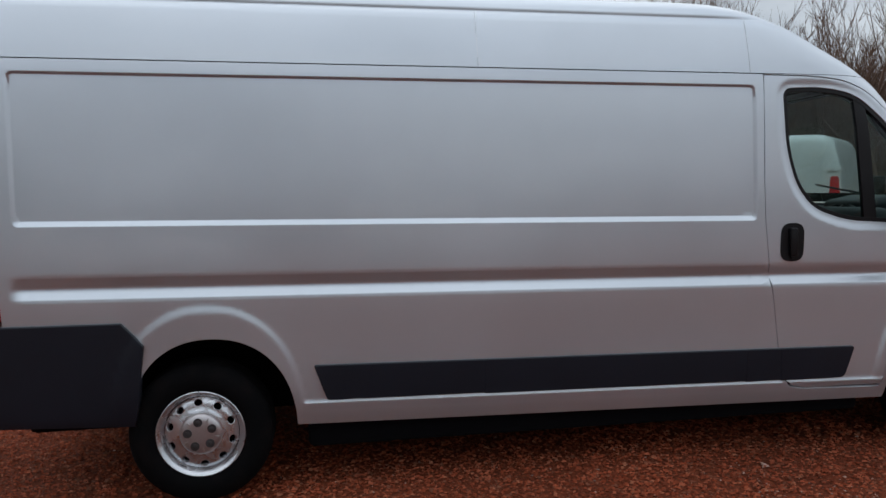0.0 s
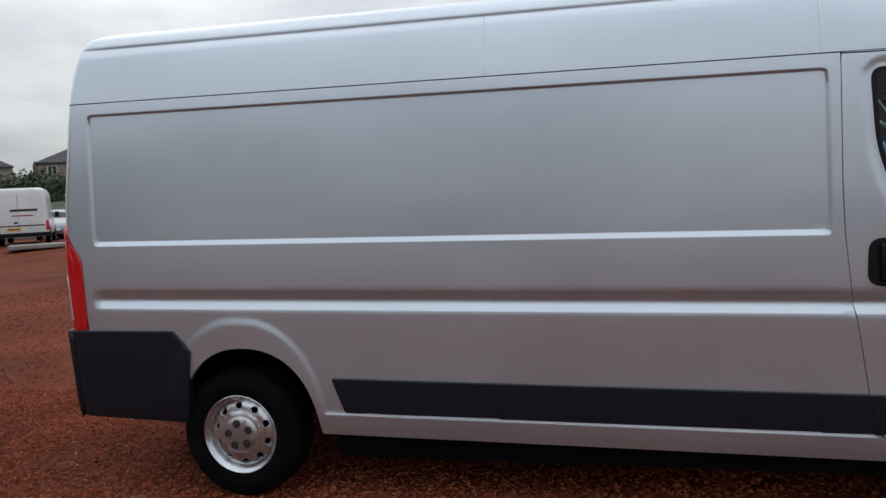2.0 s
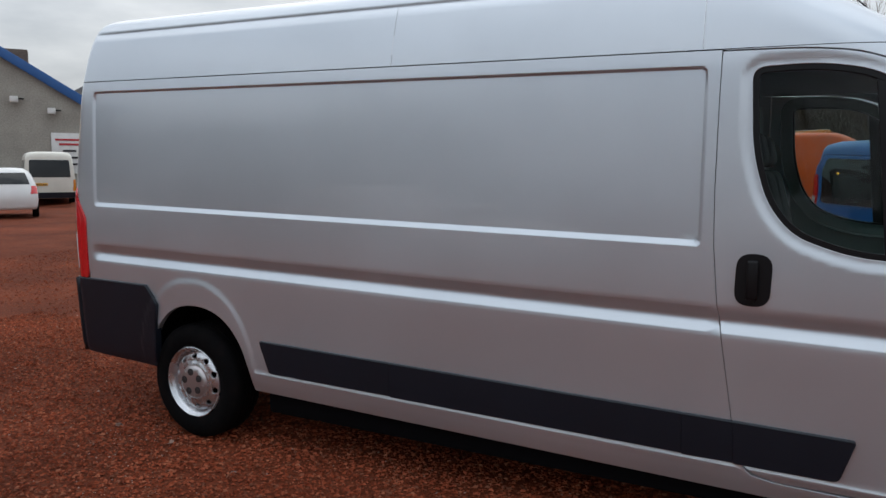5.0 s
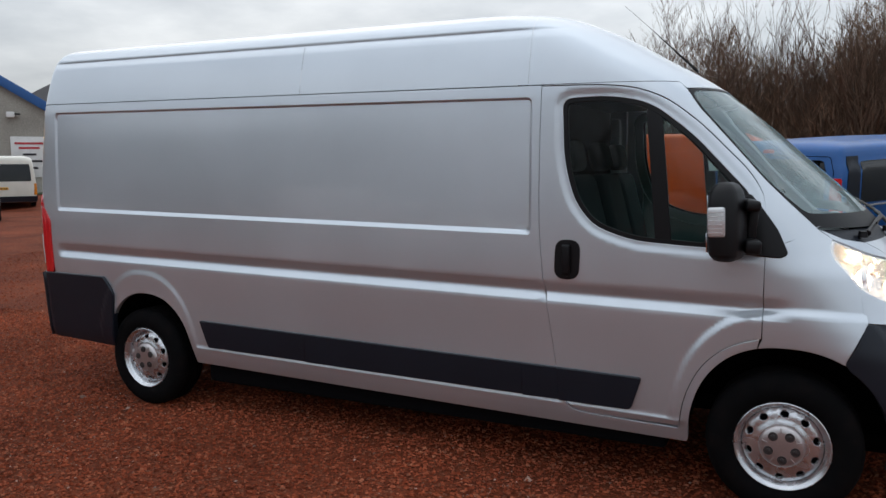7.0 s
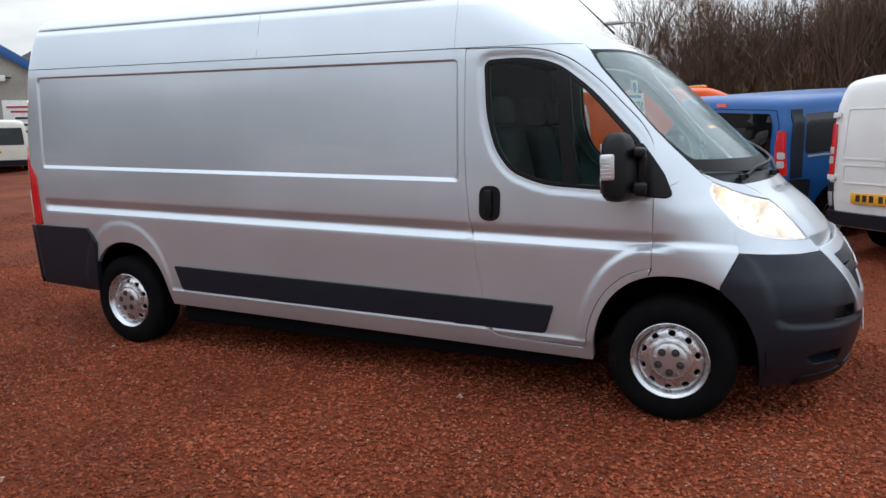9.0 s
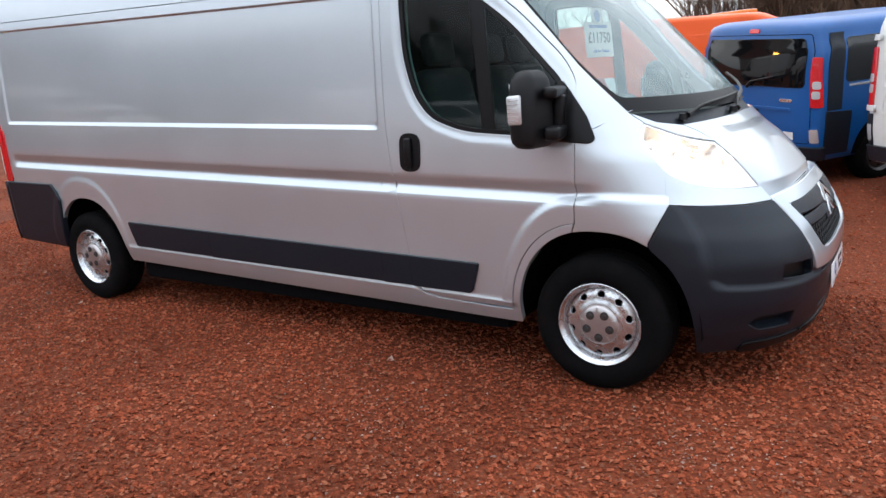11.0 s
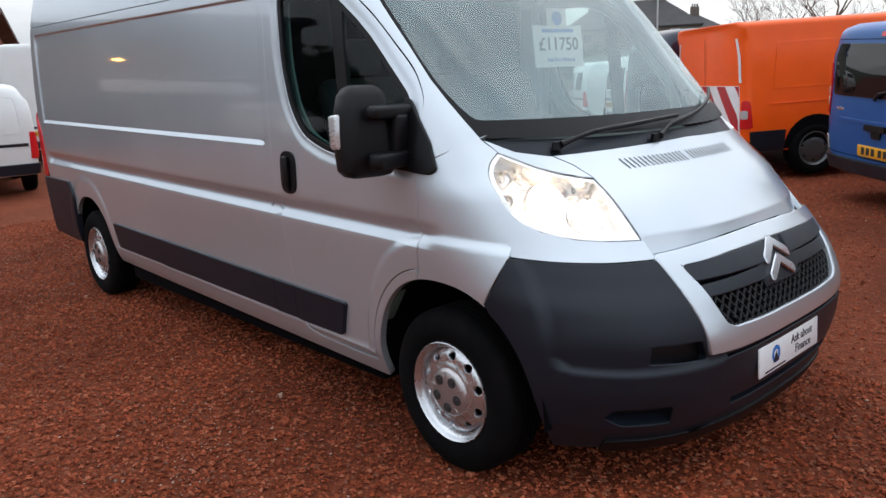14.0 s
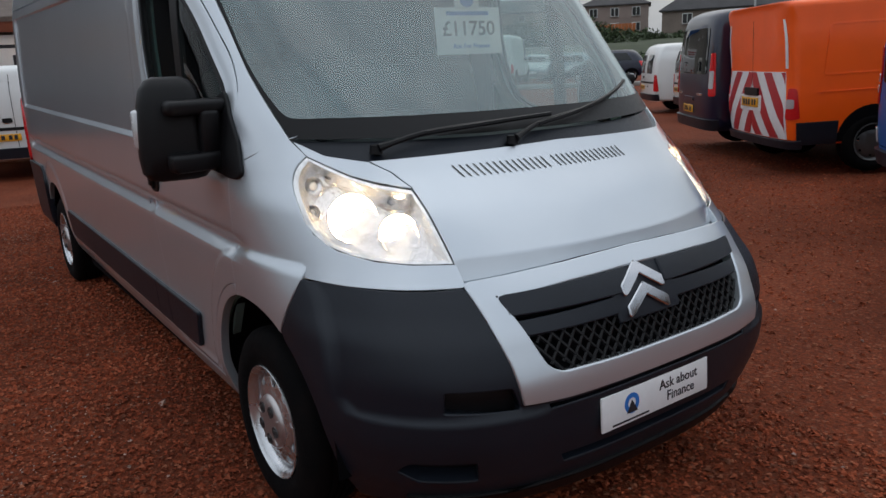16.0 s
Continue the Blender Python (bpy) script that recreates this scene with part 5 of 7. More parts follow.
    cut_patch("windscreen", sh.front, rounded([(float(sh.phi(q, z)), z) for q, z in ((-w * 0.86, 1.2), (w * 0.86, 1.2), (w * 0.78, H - 0.22), (-w * 0.78, H - 0.22))], 0.04), lines(-1.3, 1.3, 0.08), lines(1.1, H, 0.08), GLOSS, v, proud=0.004, depth=0, core=core)
    for s in (-1, 1):
        cut_patch("headlamp", sh.front, [(float(sh.phi(s * q, z)), z) for q, z in ((w * 0.6, 0.75), (w * 0.9, 0.8), (w * 0.92, 1.02), (w * 0.66, 0.92))], lines(-1.4, 1.4, 0.08), lines(0.7, 1.1, 0.05), CLEAR, v, proud=0.006, depth=0.01, core=core)
    cut_patch("front_bumper", sh.front, [(float(sh.phi(q, z)), z) for q, z in ((-w * 0.9, 0.36), (w * 0.9, 0.36), (w * 0.9, 0.62), (-w * 0.9, 0.62))], lines(-1.4, 1.4, 0.08), lines(0.3, 0.7, 0.06), PLASTIC, v, proud=0.02, depth=0.03, core=core)
    style(v, sh, back, side, w, L, H)
    return v


def style_white(v, sh, back, side, w, L, H):
    back("rear_step", [(-w * 0.99, 0.36), (w * 0.99, 0.36), (w * 0.99, 0.50), (-w * 0.99, 0.50)], PLASTIC, 0.035, depth=0.04)
    back("door_gap", [(-0.004, 0.52), (0.004, 0.52), (0.004, H - 0.16), (-0.004, H - 0.16)], DARK, 0.0015, depth=0)
    for s in (-1, 1):
        for z0, z1 in ((1.05, H - 0.32), (0.80, 1.0)):
            ring = rounded([(s * 0.09, z0), (s * (w - 0.22), z0), (s * (w - 0.25), z1), (s * 0.09, z1)], 0.04)
            inn = grow(ring, -0.016)
            cut_patch("panel_edge", sh.back, [(float(sh.phib(a, b)), b) for a, b in ring], lines(-1.4, 1.4, 0.05), lines(0.3, H, 0.06), WHITE_P, v, holes=[[(float(sh.phib(a, b)), b) for a, b in inn]], proud=0.005, depth=0.008, core=(L / 2, 0, 1))
        lamp = back("tail_lamp", rounded([(s * (w - 0.115), 0.88), (s * (w - 0.01), 0.88), (s * (w - 0.045), 1.42), (s * (w - 0.12), 1.42)], 0.02), RED, 0.014, label="tall red tail lamp")
        for z in (1.0, 1.1):
            back("lens", rounded([(s * (w - 0.105), z), (s * (w - 0.035), z), (s * (w - 0.04), z + 0.075), (s * (w - 0.105), z + 0.075)], 0.02), CLEAR, 0.02, lamp)
        back("corner_trim", [(s * (w - 0.12), 0.50), (s * (w - 0.006), 0.50), (s * (w - 0.012), 0.80), (s * (w - 0.115), 0.80)], PLASTIC, 0.012)
        back("corner_light", rounded([(s * (w - 0.11), 0.55), (s * (w - 0.03), 0.55), (s * (w - 0.03), 0.70), (s * (w - 0.11), 0.70)], 0.015), CLEAR, 0.018)
        for z in (0.83, 1.48):
            back("hinge", [(s * (w - 0.15), z), (s * (w - 0.02), z), (s * (w - 0.02), z + 0.05), (s * (w - 0.15), z + 0.05)], WHITE_P, 0.025, depth=0.02)
    back("door_handle", rounded([(0.06, 0.98), (0.19, 0.98), (0.19, 1.12), (0.06, 1.12)], 0.04), BLACK, 0.022)
    back("plate_handle", rounded([(-0.40, 0.765), (-0.2, 0.765), (-0.22, 0.80), (-0.38, 0.80)], 0.015), BLACK, 0.02)
    back("lettering_bar", [(-0.66, 0.805), (-0.44, 0.805), (-0.44, 0.825), (-0.66, 0.825)], INK, 0.004, depth=0)
    plate_bars(v, pose(-0.012, 0.32, 0.66, 90, 0, -90))


def style_blue(v, sh, back, side, w, L, H):
    back("rear_bumper", [(-w * 0.99, 0.36), (w * 0.99, 0.36), (w * 0.99, 0.49), (-w * 0.99, 0.49)], PLASTIC, 0.04, depth=0.05)
    back("rear_window", rounded([(-w + 0.18, 1.11), (w - 0.18, 1.11), (w - 0.21, H - 0.18), (-w + 0.21, H - 0.18)], 0.06), GLOSS, 0.010)
    back("brake_light", rounded([(-0.075, H - 0.115), (0.075, H - 0.115), (0.07, H - 0.075), (-0.07, H - 0.075)], 0.012), RED, 0.012)
    ring = rounded([(-w + 0.10, 0.52), (w - 0.10, 0.52), (w - 0.14, H - 0.135), (-w + 0.14, H - 0.135)], 0.06)
    cut_patch("tailgate_gap", sh.back, [(float(sh.phib(a, b)), b) for a, b in ring], lines(-1.4, 1.4, 0.05), lines(0.3, H, 0.06), DARK, v, holes=[[(float(sh.phib(a, b)), b) for a, b in grow(ring, -0.007)]], proud=0.0015, depth=0, core=(L / 2, 0, 1))
    back("pressing", rounded([(-0.62, 0.86), (0.62, 0.86), (0.60, 0.89), (-0.60, 0.89)], 0.01), BLUE, 0.012)
    back("handle_bar", rounded([(-0.16, 0.80), (0.16, 0.80), (0.15, 0.855), (-0.15, 0.855)], 0.02), BLACK, 0.03, depth=0.03)
    back("handle_cup", rounded([(-0.07, 0.73), (0.05, 0.73), (0.06, 0.80), (-0.08, 0.80)], 0.02), BLACK, 0.015)
    plate_bars(v, pose(-0.012, 0.0, 0.60, 90, 0, -90))
    back("white_sticker", [(-0.66, 0.56), (-0.48, 0.56), (-0.48, 0.64), (-0.66, 0.64)], WHITE, 0.009, depth=0)
    back("lettering_bar", [(-0.62, 0.955), (-0.46, 0.955), (-0.46, 0.985), (-0.62, 0.985)], PEARL, 0.006, depth=0.004)
    back("lettering_bar", [(0.55, 0.965), (0.68, 0.965), (0.68, 0.985), (0.55, 0.985)], PEARL, 0.006, depth=0.004)
    wiper = part("rear_wiper", tube(bmesh.new(), [(-0.02, 0.02, 1.10), (-0.03, -0.05, 1.16), (0.0, -0.36, 1.22)], [0.02, 0.012, 0.008], 6), BLACK, v)
    for s in (-1, 1):
        lamp = back("tail_lamp", rounded([(s * (w - 0.10), 0.91), (s * (w - 0.004), 0.91), (s * (w - 0.03), 1.42), (s * (w - 0.11), 1.42)], 0.02), RED, 0.014, label="tall red tail lamp")
        for z in (1.0, 1.1):
            back("lens", rounded([(s * (w - 0.09), z), (s * (w - 0.025), z), (s * (w - 0.03), z + 0.075), (s * (w - 0.095), z + 0.075)], 0.02), CLEAR, 0.02, lamp)
        side("corner_trim", [(0.17, 0.40), (0.50, 0.40), (0.50, 0.84), (0.16, 0.86)], PLASTIC, s, 0.010)
        side("pillar_trim", [(0.175, 0.87), (0.36, 0.87), (0.37, 1.1), (0.40, H - 0.14), (0.22, H - 0.14), (0.18, 1.3)], PLASTIC, s, 0.008)
        back("reflector_light", rounded([(s * (w - 0.1), 0.54), (s * (w - 0.03), 0.54), (s * (w - 0.03), 0.68), (s * (w - 0.1), 0.68)], 0.015), CLEAR, 0.016)
        side("side_window", rounded([(0.41, 1.14), (1.75, 1.14), (1.72, H - 0.20), (0.43, H - 0.20)], 0.06), GLOSS, s, 0.005, label="dark tinted side window")
        side("side_window", rounded([(1.85, 1.14), (2.95, 1.14), (2.92, H - 0.20), (1.85, H - 0.20)], 0.06), GLOSS, s, 0.005, label="dark tinted side window")
        side("window_line", [(0.46, 1.095), (2.98, 1.095), (2.98, 1.115), (0.46, 1.115)], PEARL, s, 0.006)


def style_orange(v, sh, back, side, w, L, H):
    back("rear_bumper", [(-w * 0.99, 0.31), (w * 0.99, 0.31), (w * 0.99, 0.40), (-w * 0.99, 0.40)], PLASTIC, 0.04, depth=0.05)
    board = [(-w + 0.14, 0.41), (w - 0.14, 0.41), (w - 0.155, 1.16), (-w + 0.155, 1.16)]
    film = back("chevron_board", board, WHITE, 0.006, label="red and white striped board")
    for k in range(-3, 5):
        for s in (-1, 1):
            poly = []
            for z, o in [(z, 0.21) for z in np.linspace(0.415, 1.155, 12)] + [(z, 0.0) for z in np.linspace(1.155, 0.415, 12)]:
                poly.append((s * min(max(0.42 * k + o + 0.8 * (1.16 - z) - 0.10, 0.0), w - 0.15), z))
            clean = [p for i, p in enumerate(poly) if abs(p[0] - poly[i - 1][0]) + abs(p[1] - poly[i - 1][1]) > 1e-4]
            if len(clean) > 4 and np.ptp([p[0] for p in clean]) > 0.03:
                back("red_stripe", clean, REDFILM, 0.0085, film, depth=0)
    back("plate_surround", rounded([(-0.29, 0.70), (0.33, 0.70), (0.33, 0.885), (-0.29, 0.885)], 0.02), WHITE, 0.014)
    back("handle_bar", rounded([(-0.22, 0.88), (0.17, 0.88), (0.17, 0.97), (-0.22, 0.97)], 0.02), BLACK, 0.035, depth=0.03)
    plate_bars(v, pose(-0.022, 0.02, 0.80, 90, 0, -90))
    back("door_gap", [(-0.004, 0.52), (0.004, 0.52), (0.004, H - 0.16), (-0.004, H - 0.16)], DARK, 0.0100, depth=0)
    for s in (-1, 1):
        back("white_strip", [(s * (w - 0.155), 1.20), (s * (w - 0.115), 1.20), (s * (w - 0.165), H - 0.19), (s * (w - 0.2), H - 0.19)], WHITE, 0.008, depth=0.004)
        lamp = back("tail_lamp", rounded([(s * (w - 0.12), 0.64), (s * (w - 0.004), 0.64), (s * (w - 0.01), 0.98), (s * (w - 0.09), 0.98)], 0.03), RED, 0.014, label="red tail lamp")
        back("lens", rounded([(s * (w - 0.1), 0.76), (s * (w - 0.02), 0.76), (s * (w - 0.02), 0.86), (s * (w - 0.1), 0.86)], 0.02), CLEAR, 0.02, lamp)
        side("lower_trim", [(0.15, 0.345), (0.585, 0.345), (0.585, 0.60), (0.12, 0.60)], PLASTIC, s, 0.010)
        side("lower_trim", [(1.385, 0.345), (3.2, 0.345), (3.2, 0.60), (1.385, 0.60)], PLASTIC, s, 0.012)
        ring = rounded([(0.40, 1.10), (2.85, 1.10), (2.85, H - 0.26), (0.45, H - 0.26)], 0.05)
        cut_patch("panel_edge", sh.side(s), ring, lines(0, L, 0.08), lines(0.3, H, 0.06), ORANGE, v, holes=[grow(ring, -0.02)], proud=0.006, depth=0.008, core=(L / 2, 0, 1))
        side("waist_line", [(0.35, 0.92), (3.0, 0.92), (3.0, 0.935), (0.35, 0.935)], ORANGE, s, 0.008)
    boxed("roof_bar", pose(L - 2.15, 0, H + 0.03), (0.16, 0.9, 0.07), AMBER, v, "amber roof light bar", 0.02)


def style_navy(v, sh, back, side, w, L, H):
    back("rear_bumper", [(-w * 0.99, 0.36), (w * 0.99, 0.36), (w * 0.99, 0.50), (-w * 0.99, 0.50)], PLASTIC, 0.04, depth=0.05)
    back("rear_window", rounded([(-w + 0.2, 1.12), (w - 0.2, 1.12), (w - 0.25, H - 0.24), (-w + 0.25, H - 0.24)], 0.07), GLOSS, 0.008)
    back("handle_bar", rounded([(-0.25, 0.74), (0.25, 0.74), (0.25, 0.79), (-0.25, 0.79)], 0.02), NAVY, 0.02)
    back("lettering_bar", [(-0.62, 0.82), (-0.40, 0.82), (-0.40, 0.85), (-0.62, 0.85)], PEARL, 0.006, depth=0.003)
    back("lettering_bar", [(0.45, 0.82), (0.66, 0.82), (0.66, 0.84), (0.45, 0.84)], PEARL, 0.006, depth=0.003)
    plate_bars(v, pose(-0.012, 0.0, 0.62, 90, 0, -90))
    for s in (-1, 1):
        lamp = back("tail_lamp", rounded([(s * (w - 0.11), 0.82), (s * (w - 0.004), 0.82), (s * (w - 0.04), 1.40), (s * (w - 0.11), 1.40)], 0.03), RED, 0.014, label="tall red tail lamp")
        back("lens", rounded([(s * (w - 0.1), 0.92), (s * (w - 0.03), 0.92), (s * (w - 0.035), 1.16), (s * (w - 0.1), 1.16)], 0.02), CLEAR, 0.02, lamp)
        side("side_window", rounded([(0.42, 1.14), (1.7, 1.14), (1.68, H - 0.28), (0.46, H - 0.28)], 0.06), GLOSS, s, 0.005)


def style_plain(v, sh, back, side, w, L, H):
    """Plain white van with windowless rear doors."""
    back("rear_bumper", [(-w * 0.99, 0.36), (w * 0.99, 0.36), (w * 0.99, 0.52), (-w * 0.99, 0.52)], PLASTIC, 0.04, depth=0.05)
    back("door_gap", [(0.10, 0.53), (0.108, 0.53), (0.108, H - 0.14), (0.10, H - 0.14)], DARK, 0.0015, depth=0)
    back("dark_band", [(-w * 0.85, 0.80), (w * 0.85, 0.80), (w * 0.85, 0.845), (-w * 0.85, 0.845)], BLACK, 0.008)
    back("door_handle", rounded([(0.14, 0.92), (0.28, 0.92), (0.28, 0.99), (0.14, 0.99)], 0.03), BLACK, 0.02)
    back("lock", rounded([(-0.30, 0.70), (-0.26, 0.70), (-0.26, 0.74), (-0.30, 0.74)], 0.015), BLACK, 0.01)
    plate_bars(v, pose(-0.012, 0.30, 0.69, 90, 0, -90))
    ring = rounded([(-w + 0.2, 1.0), (-0.08, 1.0), (-0.08, H - 0.22), (-w + 0.24, H - 0.22)], 0.05)
    for s in (1, -1):
        rr = [(s * a, b) for a, b in ring]
        cut_patch("panel_edge", sh.back, [(float(sh.phib(a, b)), b) for a, b in rr], lines(-1.4, 1.4, 0.05), lines(0.3, H, 0.06), WHITE_P, v, holes=[[(float(sh.phib(a, b)), b) for a, b in grow(rr, -0.014)]], proud=0.004, depth=0.006, core=(L / 2, 0, 1))
        back("tail_lamp", rounded([(s * (w - 0.12), 0.60), (s * (w - 0.004), 0.60), (s * (w - 0.02), 1.02), (s * (w - 0.1), 1.02)], 0.02), RED, 0.014, label="red tail lamp")


def style_glazed(v, sh, back, side, w, L, H):
    """White van with a dark window in each rear door."""
    style_plain(v, sh, back, side, w, L, H)
    for s in (-1, 1):
        back("rear_window", rounded([(s * 0.16, 1.06), (s * (w - 0.26), 1.06), (s * (w - 0.30), H - 0.28), (s * 0.16, H - 0.28)], 0.05), GLOSS, 0.009)


def style_bus(v, sh, back, side, w, L, H):
    """White minibus with a wide rear window."""
    back("rear_bumper", [(-w * 0.99, 0.36), (w * 0.99, 0.36), (w * 0.99, 0.60), (-w * 0.99, 0.60)], PLASTIC, 0.04, depth=0.05)
    back("rear_window", rounded([(-w + 0.2, 1.25), (w - 0.2, 1.25), (w - 0.24, H - 0.36), (-w + 0.24, H - 0.36)], 0.06), GLOSS, 0.008)
    plate_bars(v, pose(-0.012, 0.35, 0.95, 90, 0, -90))
    for s in (-1, 1):
        back("tail_lamp", rounded([(s * (w - 0.13), 0.66), (s * (w - 0.004), 0.66), (s * (w - 0.01), 1.15), (s * (w - 0.1), 1.15)], 0.02), AMBER if s < 0 else RED, 0.014)
        side("side_window", rounded([(0.4, 1.22), (1.8, 1.22), (1.8, H - 0.36), (0.45, H - 0.36)], 0.06), GLOSS, s, 0.005)
        side("side_window", rounded([(1.95, 1.22), (3.3, 1.22), (3.3, H - 0.36), (1.95, H - 0.36)], 0.06), GLOSS, s, 0.005)


def style_lettered(v, sh, back, side, w, L, H):
    style_plain(v, sh, back, side, w, L, H)
    back("lettering_bar", [(-0.62, 1.42), (0.40, 1.42), (0.40, 1.52), (-0.62, 1.52)], INK, 0.009, depth=0)
    back("lettering_bar", [(-0.45, 1.22), (0.35, 1.22), (0.35, 1.27), (-0.45, 1.27)], REDFILM, 0.009, depth=0)


road_van("panel_van", 5.477, 3.543, 48, WHITE_P, 4.8, 1.9, 1.90, "white panel van with plain rear doors, parked in the row", style_white, square=0.7, pitch=1.0)
road_van("passenger_van", 3.585, 5.092, 51.4, BLUE, 4.8, 1.9, 1.79, "blue passenger van with dark windows and tailgate, in the row", style_blue, square=1.0, pitch=2.8, roll=2.5, drop=0.06)
road_van("panel_van", 0.945, 6.735, 54.0, ORANGE, 5.0, 1.96, 1.92, "orange panel van with red and white striped rear doors", style_orange, square=1.7, pitch=1.6)
road_van("passenger_van", -0.78, 7.78, 51, NAVY, 4.8, 1.9, 1.98, "dark navy van with tinted rear window, in the row", style_navy, square=0.6)
road_van("panel_van", -4.6, 12.6, 52, WHITE_P, 4.2, 1.8, 1.82, "small white van with dark rear windows in the row", style_glazed)
road_van("panel_van", -7.6, 15.0, 52, WHITE_P, 4.2, 1.8, 1.82, "small white van with dark rear windows, end of row", style_glazed)
road_van("panel_van", -7.37, -0.28, 172, WHITE_P, 4.3, 1.8, 1.80, "small white panel van with dark band across its doors", style_plain, group="vans across the yard")
road_van("panel_van", -12.4, 2.40, 168, WHITE_P, 5.2, 2.0, 2.63, "tall white box van behind the small van", style_plain, group="vans across the yard", square=1.2)
road_van("minibus", -27.0, 16.4, 150, CREAM, 5.2, 2.0, 2.35, "off-white minibus with a wide rear window", style_bus, group="vans across the yard")
road_van("panel_van", -24.0, 19.2, 128, WHITE_P, 5.0, 2.0, 2.0, "white panel van with plain rear doors and lettering bars", style_lettered, group="vans across the yard", square=0.8)
road_van("panel_van", -28.4, 20.7, 128, WHITE_P, 5.0, 2.0, 2.0, "white panel van parked before the grey gable", style_lettered, group="vans across the yard", square=0.8)
road_van("panel_van", -26.6, 22.3, 135, WHITE_P, 5.2, 1.9, 2.05, "white panel van with lettering bars on its doors", style_lettered, group="vans across the yard", square=0.8)
road_van("panel_van", -22.6, 21.85, 128, WHITE_P, 5.2, 2.0, 2.4, "tall white panel van with lettering bars on its doors", style_lettered, group="vans across the yard", square=0.8)
road_van("panel_van", -6.5, -15.5, 165, WHITE_P, 5.0, 1.95, 2.0, "white panel van parked on the near side of the yard", style_plain, group="vans on the near side")
road_van("panel_van", -18.4, -12.4, 2, WHITE_P, 4.6, 1.8, 1.72, "small white panel van side-on at the near side of the yard", style_plain, group="vans on the near side")
road_van("panel_van", 1.0, -14.5, 10, WHITE_P, 4.6, 1.9, 1.9, "white panel van side-on at the near side of the yard", style_plain, group="vans on the near side")


def hatchback(x, y, head, paint, label):
    """A small family car, rear at (x, y)."""
    L, w, H = 4.0, 0.86, 1.48
    v = thing("hatchback", pose(x, y, ground_z(x, y), 0, 0, head), label, "car", "cars by the kerb")
    sh = Shell([(0.22, w * 0.92), (0.5, w), (0.85, w * 0.98), (1.0, w * 0.93), (H - 0.12, w * 0.74), (H, w * 0.55)],
               [(0.22, L - 0.05, L - 0.7, 2.6), (0.55, L, L - 0.7, 2.6), (0.8, L - 0.25, L - 1.0, 2.5), (0.97, L - 1.0, L - 1.6, 2.5), (H - 0.1, L - 1.75, L - 2.4, 2.8), (H, L - 2.0, L - 2.6, 2.6)],
               [(0.22, 0.06, 0.5, 2.8), (0.6, 0.0, 0.4, 2.8), (0.95, 0.12, 0.5, 2.8), (H - 0.1, 0.45, 0.9, 2.8), (H, 0.65, 1.2, 2.6)])
    lofted("body", sh, [0.26, 0.35, 0.5, 0.65, 0.8, 0.9, 0.97, 1.1, 1.25, H - 0.14, H - 0.07, H - 0.03, H], paint, v)
    core = (L / 2, 0, 0.8)
    for s in (-1, 1):
        for cx in (0.72, L - 0.85):
            cut_patch("wheel_arch", sh.side(s), oval(cx, 0.3, 0.34, 0.34, 2.1, 0, 180, 14), lines(0, L, 0.1), lines(0.2, H, 0.08), DARK, v, proud=0.002, depth=0, core=core)
            road_wheel(v, pose(cx, s * (w - 0.01), 0.29, 90 if s < 0 else -90), 0.29, 0.18, 0.18, "", True)
        cut_patch("side_window", sh.side(s), rounded([(0.7, 0.99), (L - 1.35, 0.99), (L - 1.95, H - 0.14), (0.95, H - 0.14)], 0.05), lines(0, L, 0.1), lines(0.9, H, 0.06), GLOSS, v, proud=0.004, depth=0, core=core)
        cut_patch("tail_lamp", sh.back, [(float(sh.phib(s * a, b)), b) for a, b in ((w - 0.2, 0.72), (w - 0.02, 0.72), (w - 0.05, 0.95), (w - 0.18, 0.95))], lines(-1.4, 1.4, 0.08), lines(0.6, 1.0, 0.06), RED, v, proud=0.006, depth=0.01, core=core)
        cut_patch("headlamp", sh.front, [(float(sh.phi(s * a, b)), b) for a, b in ((w * 0.55, 0.62), (w * 0.9, 0.64), (w * 0.88, 0.78), (w * 0.58, 0.74))], lines(-1.4, 1.4, 0.08), lines(0.5, 0.9, 0.05), CLEAR, v, proud=0.006, depth=0.01, core=core)
    cut_patch("windscreen", sh.front, [(float(sh.phi(a, b)), b) for a, b in ((-w * 0.8, 1.0), (w * 0.8, 1.0), (w * 0.62, H - 0.12), (-w * 0.62, H - 0.12))], lines(-1.3, 1.3, 0.1), lines(0.9, H, 0.08), GLOSS, v, proud=0.004, depth=0, core=core)
    cut_patch("rear_window", sh.back, [(float(sh.phib(a, b)), b) for a, b in ((-w * 0.75, 1.0), (w * 0.75, 1.0), (w * 0.6, H - 0.14), (-w * 0.6, H - 0.14))], lines(-1.3, 1.3, 0.1), lines(0.9, H, 0.08), GLOSS, v, proud=0.004, depth=0, core=core)
    plate_bars(v, pose(L + 0.004, 0, 0.5, 90, 0, 90), mat=WHITE, bars=False)


hatchback(-24.4, 31.0, 228, GREYCAR, "silver grey family car parked side-on by the kerb")
hatchback(-28.0, 30.0, -50, GREYCAR, "blue-grey hatchback facing the yard")
hatchback(-18.4, 28.0, 225, NAVY, "dark hatchback parked by the kerb")
hatchback(-18.3, 9.1, 147, WHITE_P, "white hatchback seen from behind")
hatchback(-5.0, -12.3, 4, WHITE_P, "white hatchback parked on the near side of the yard")
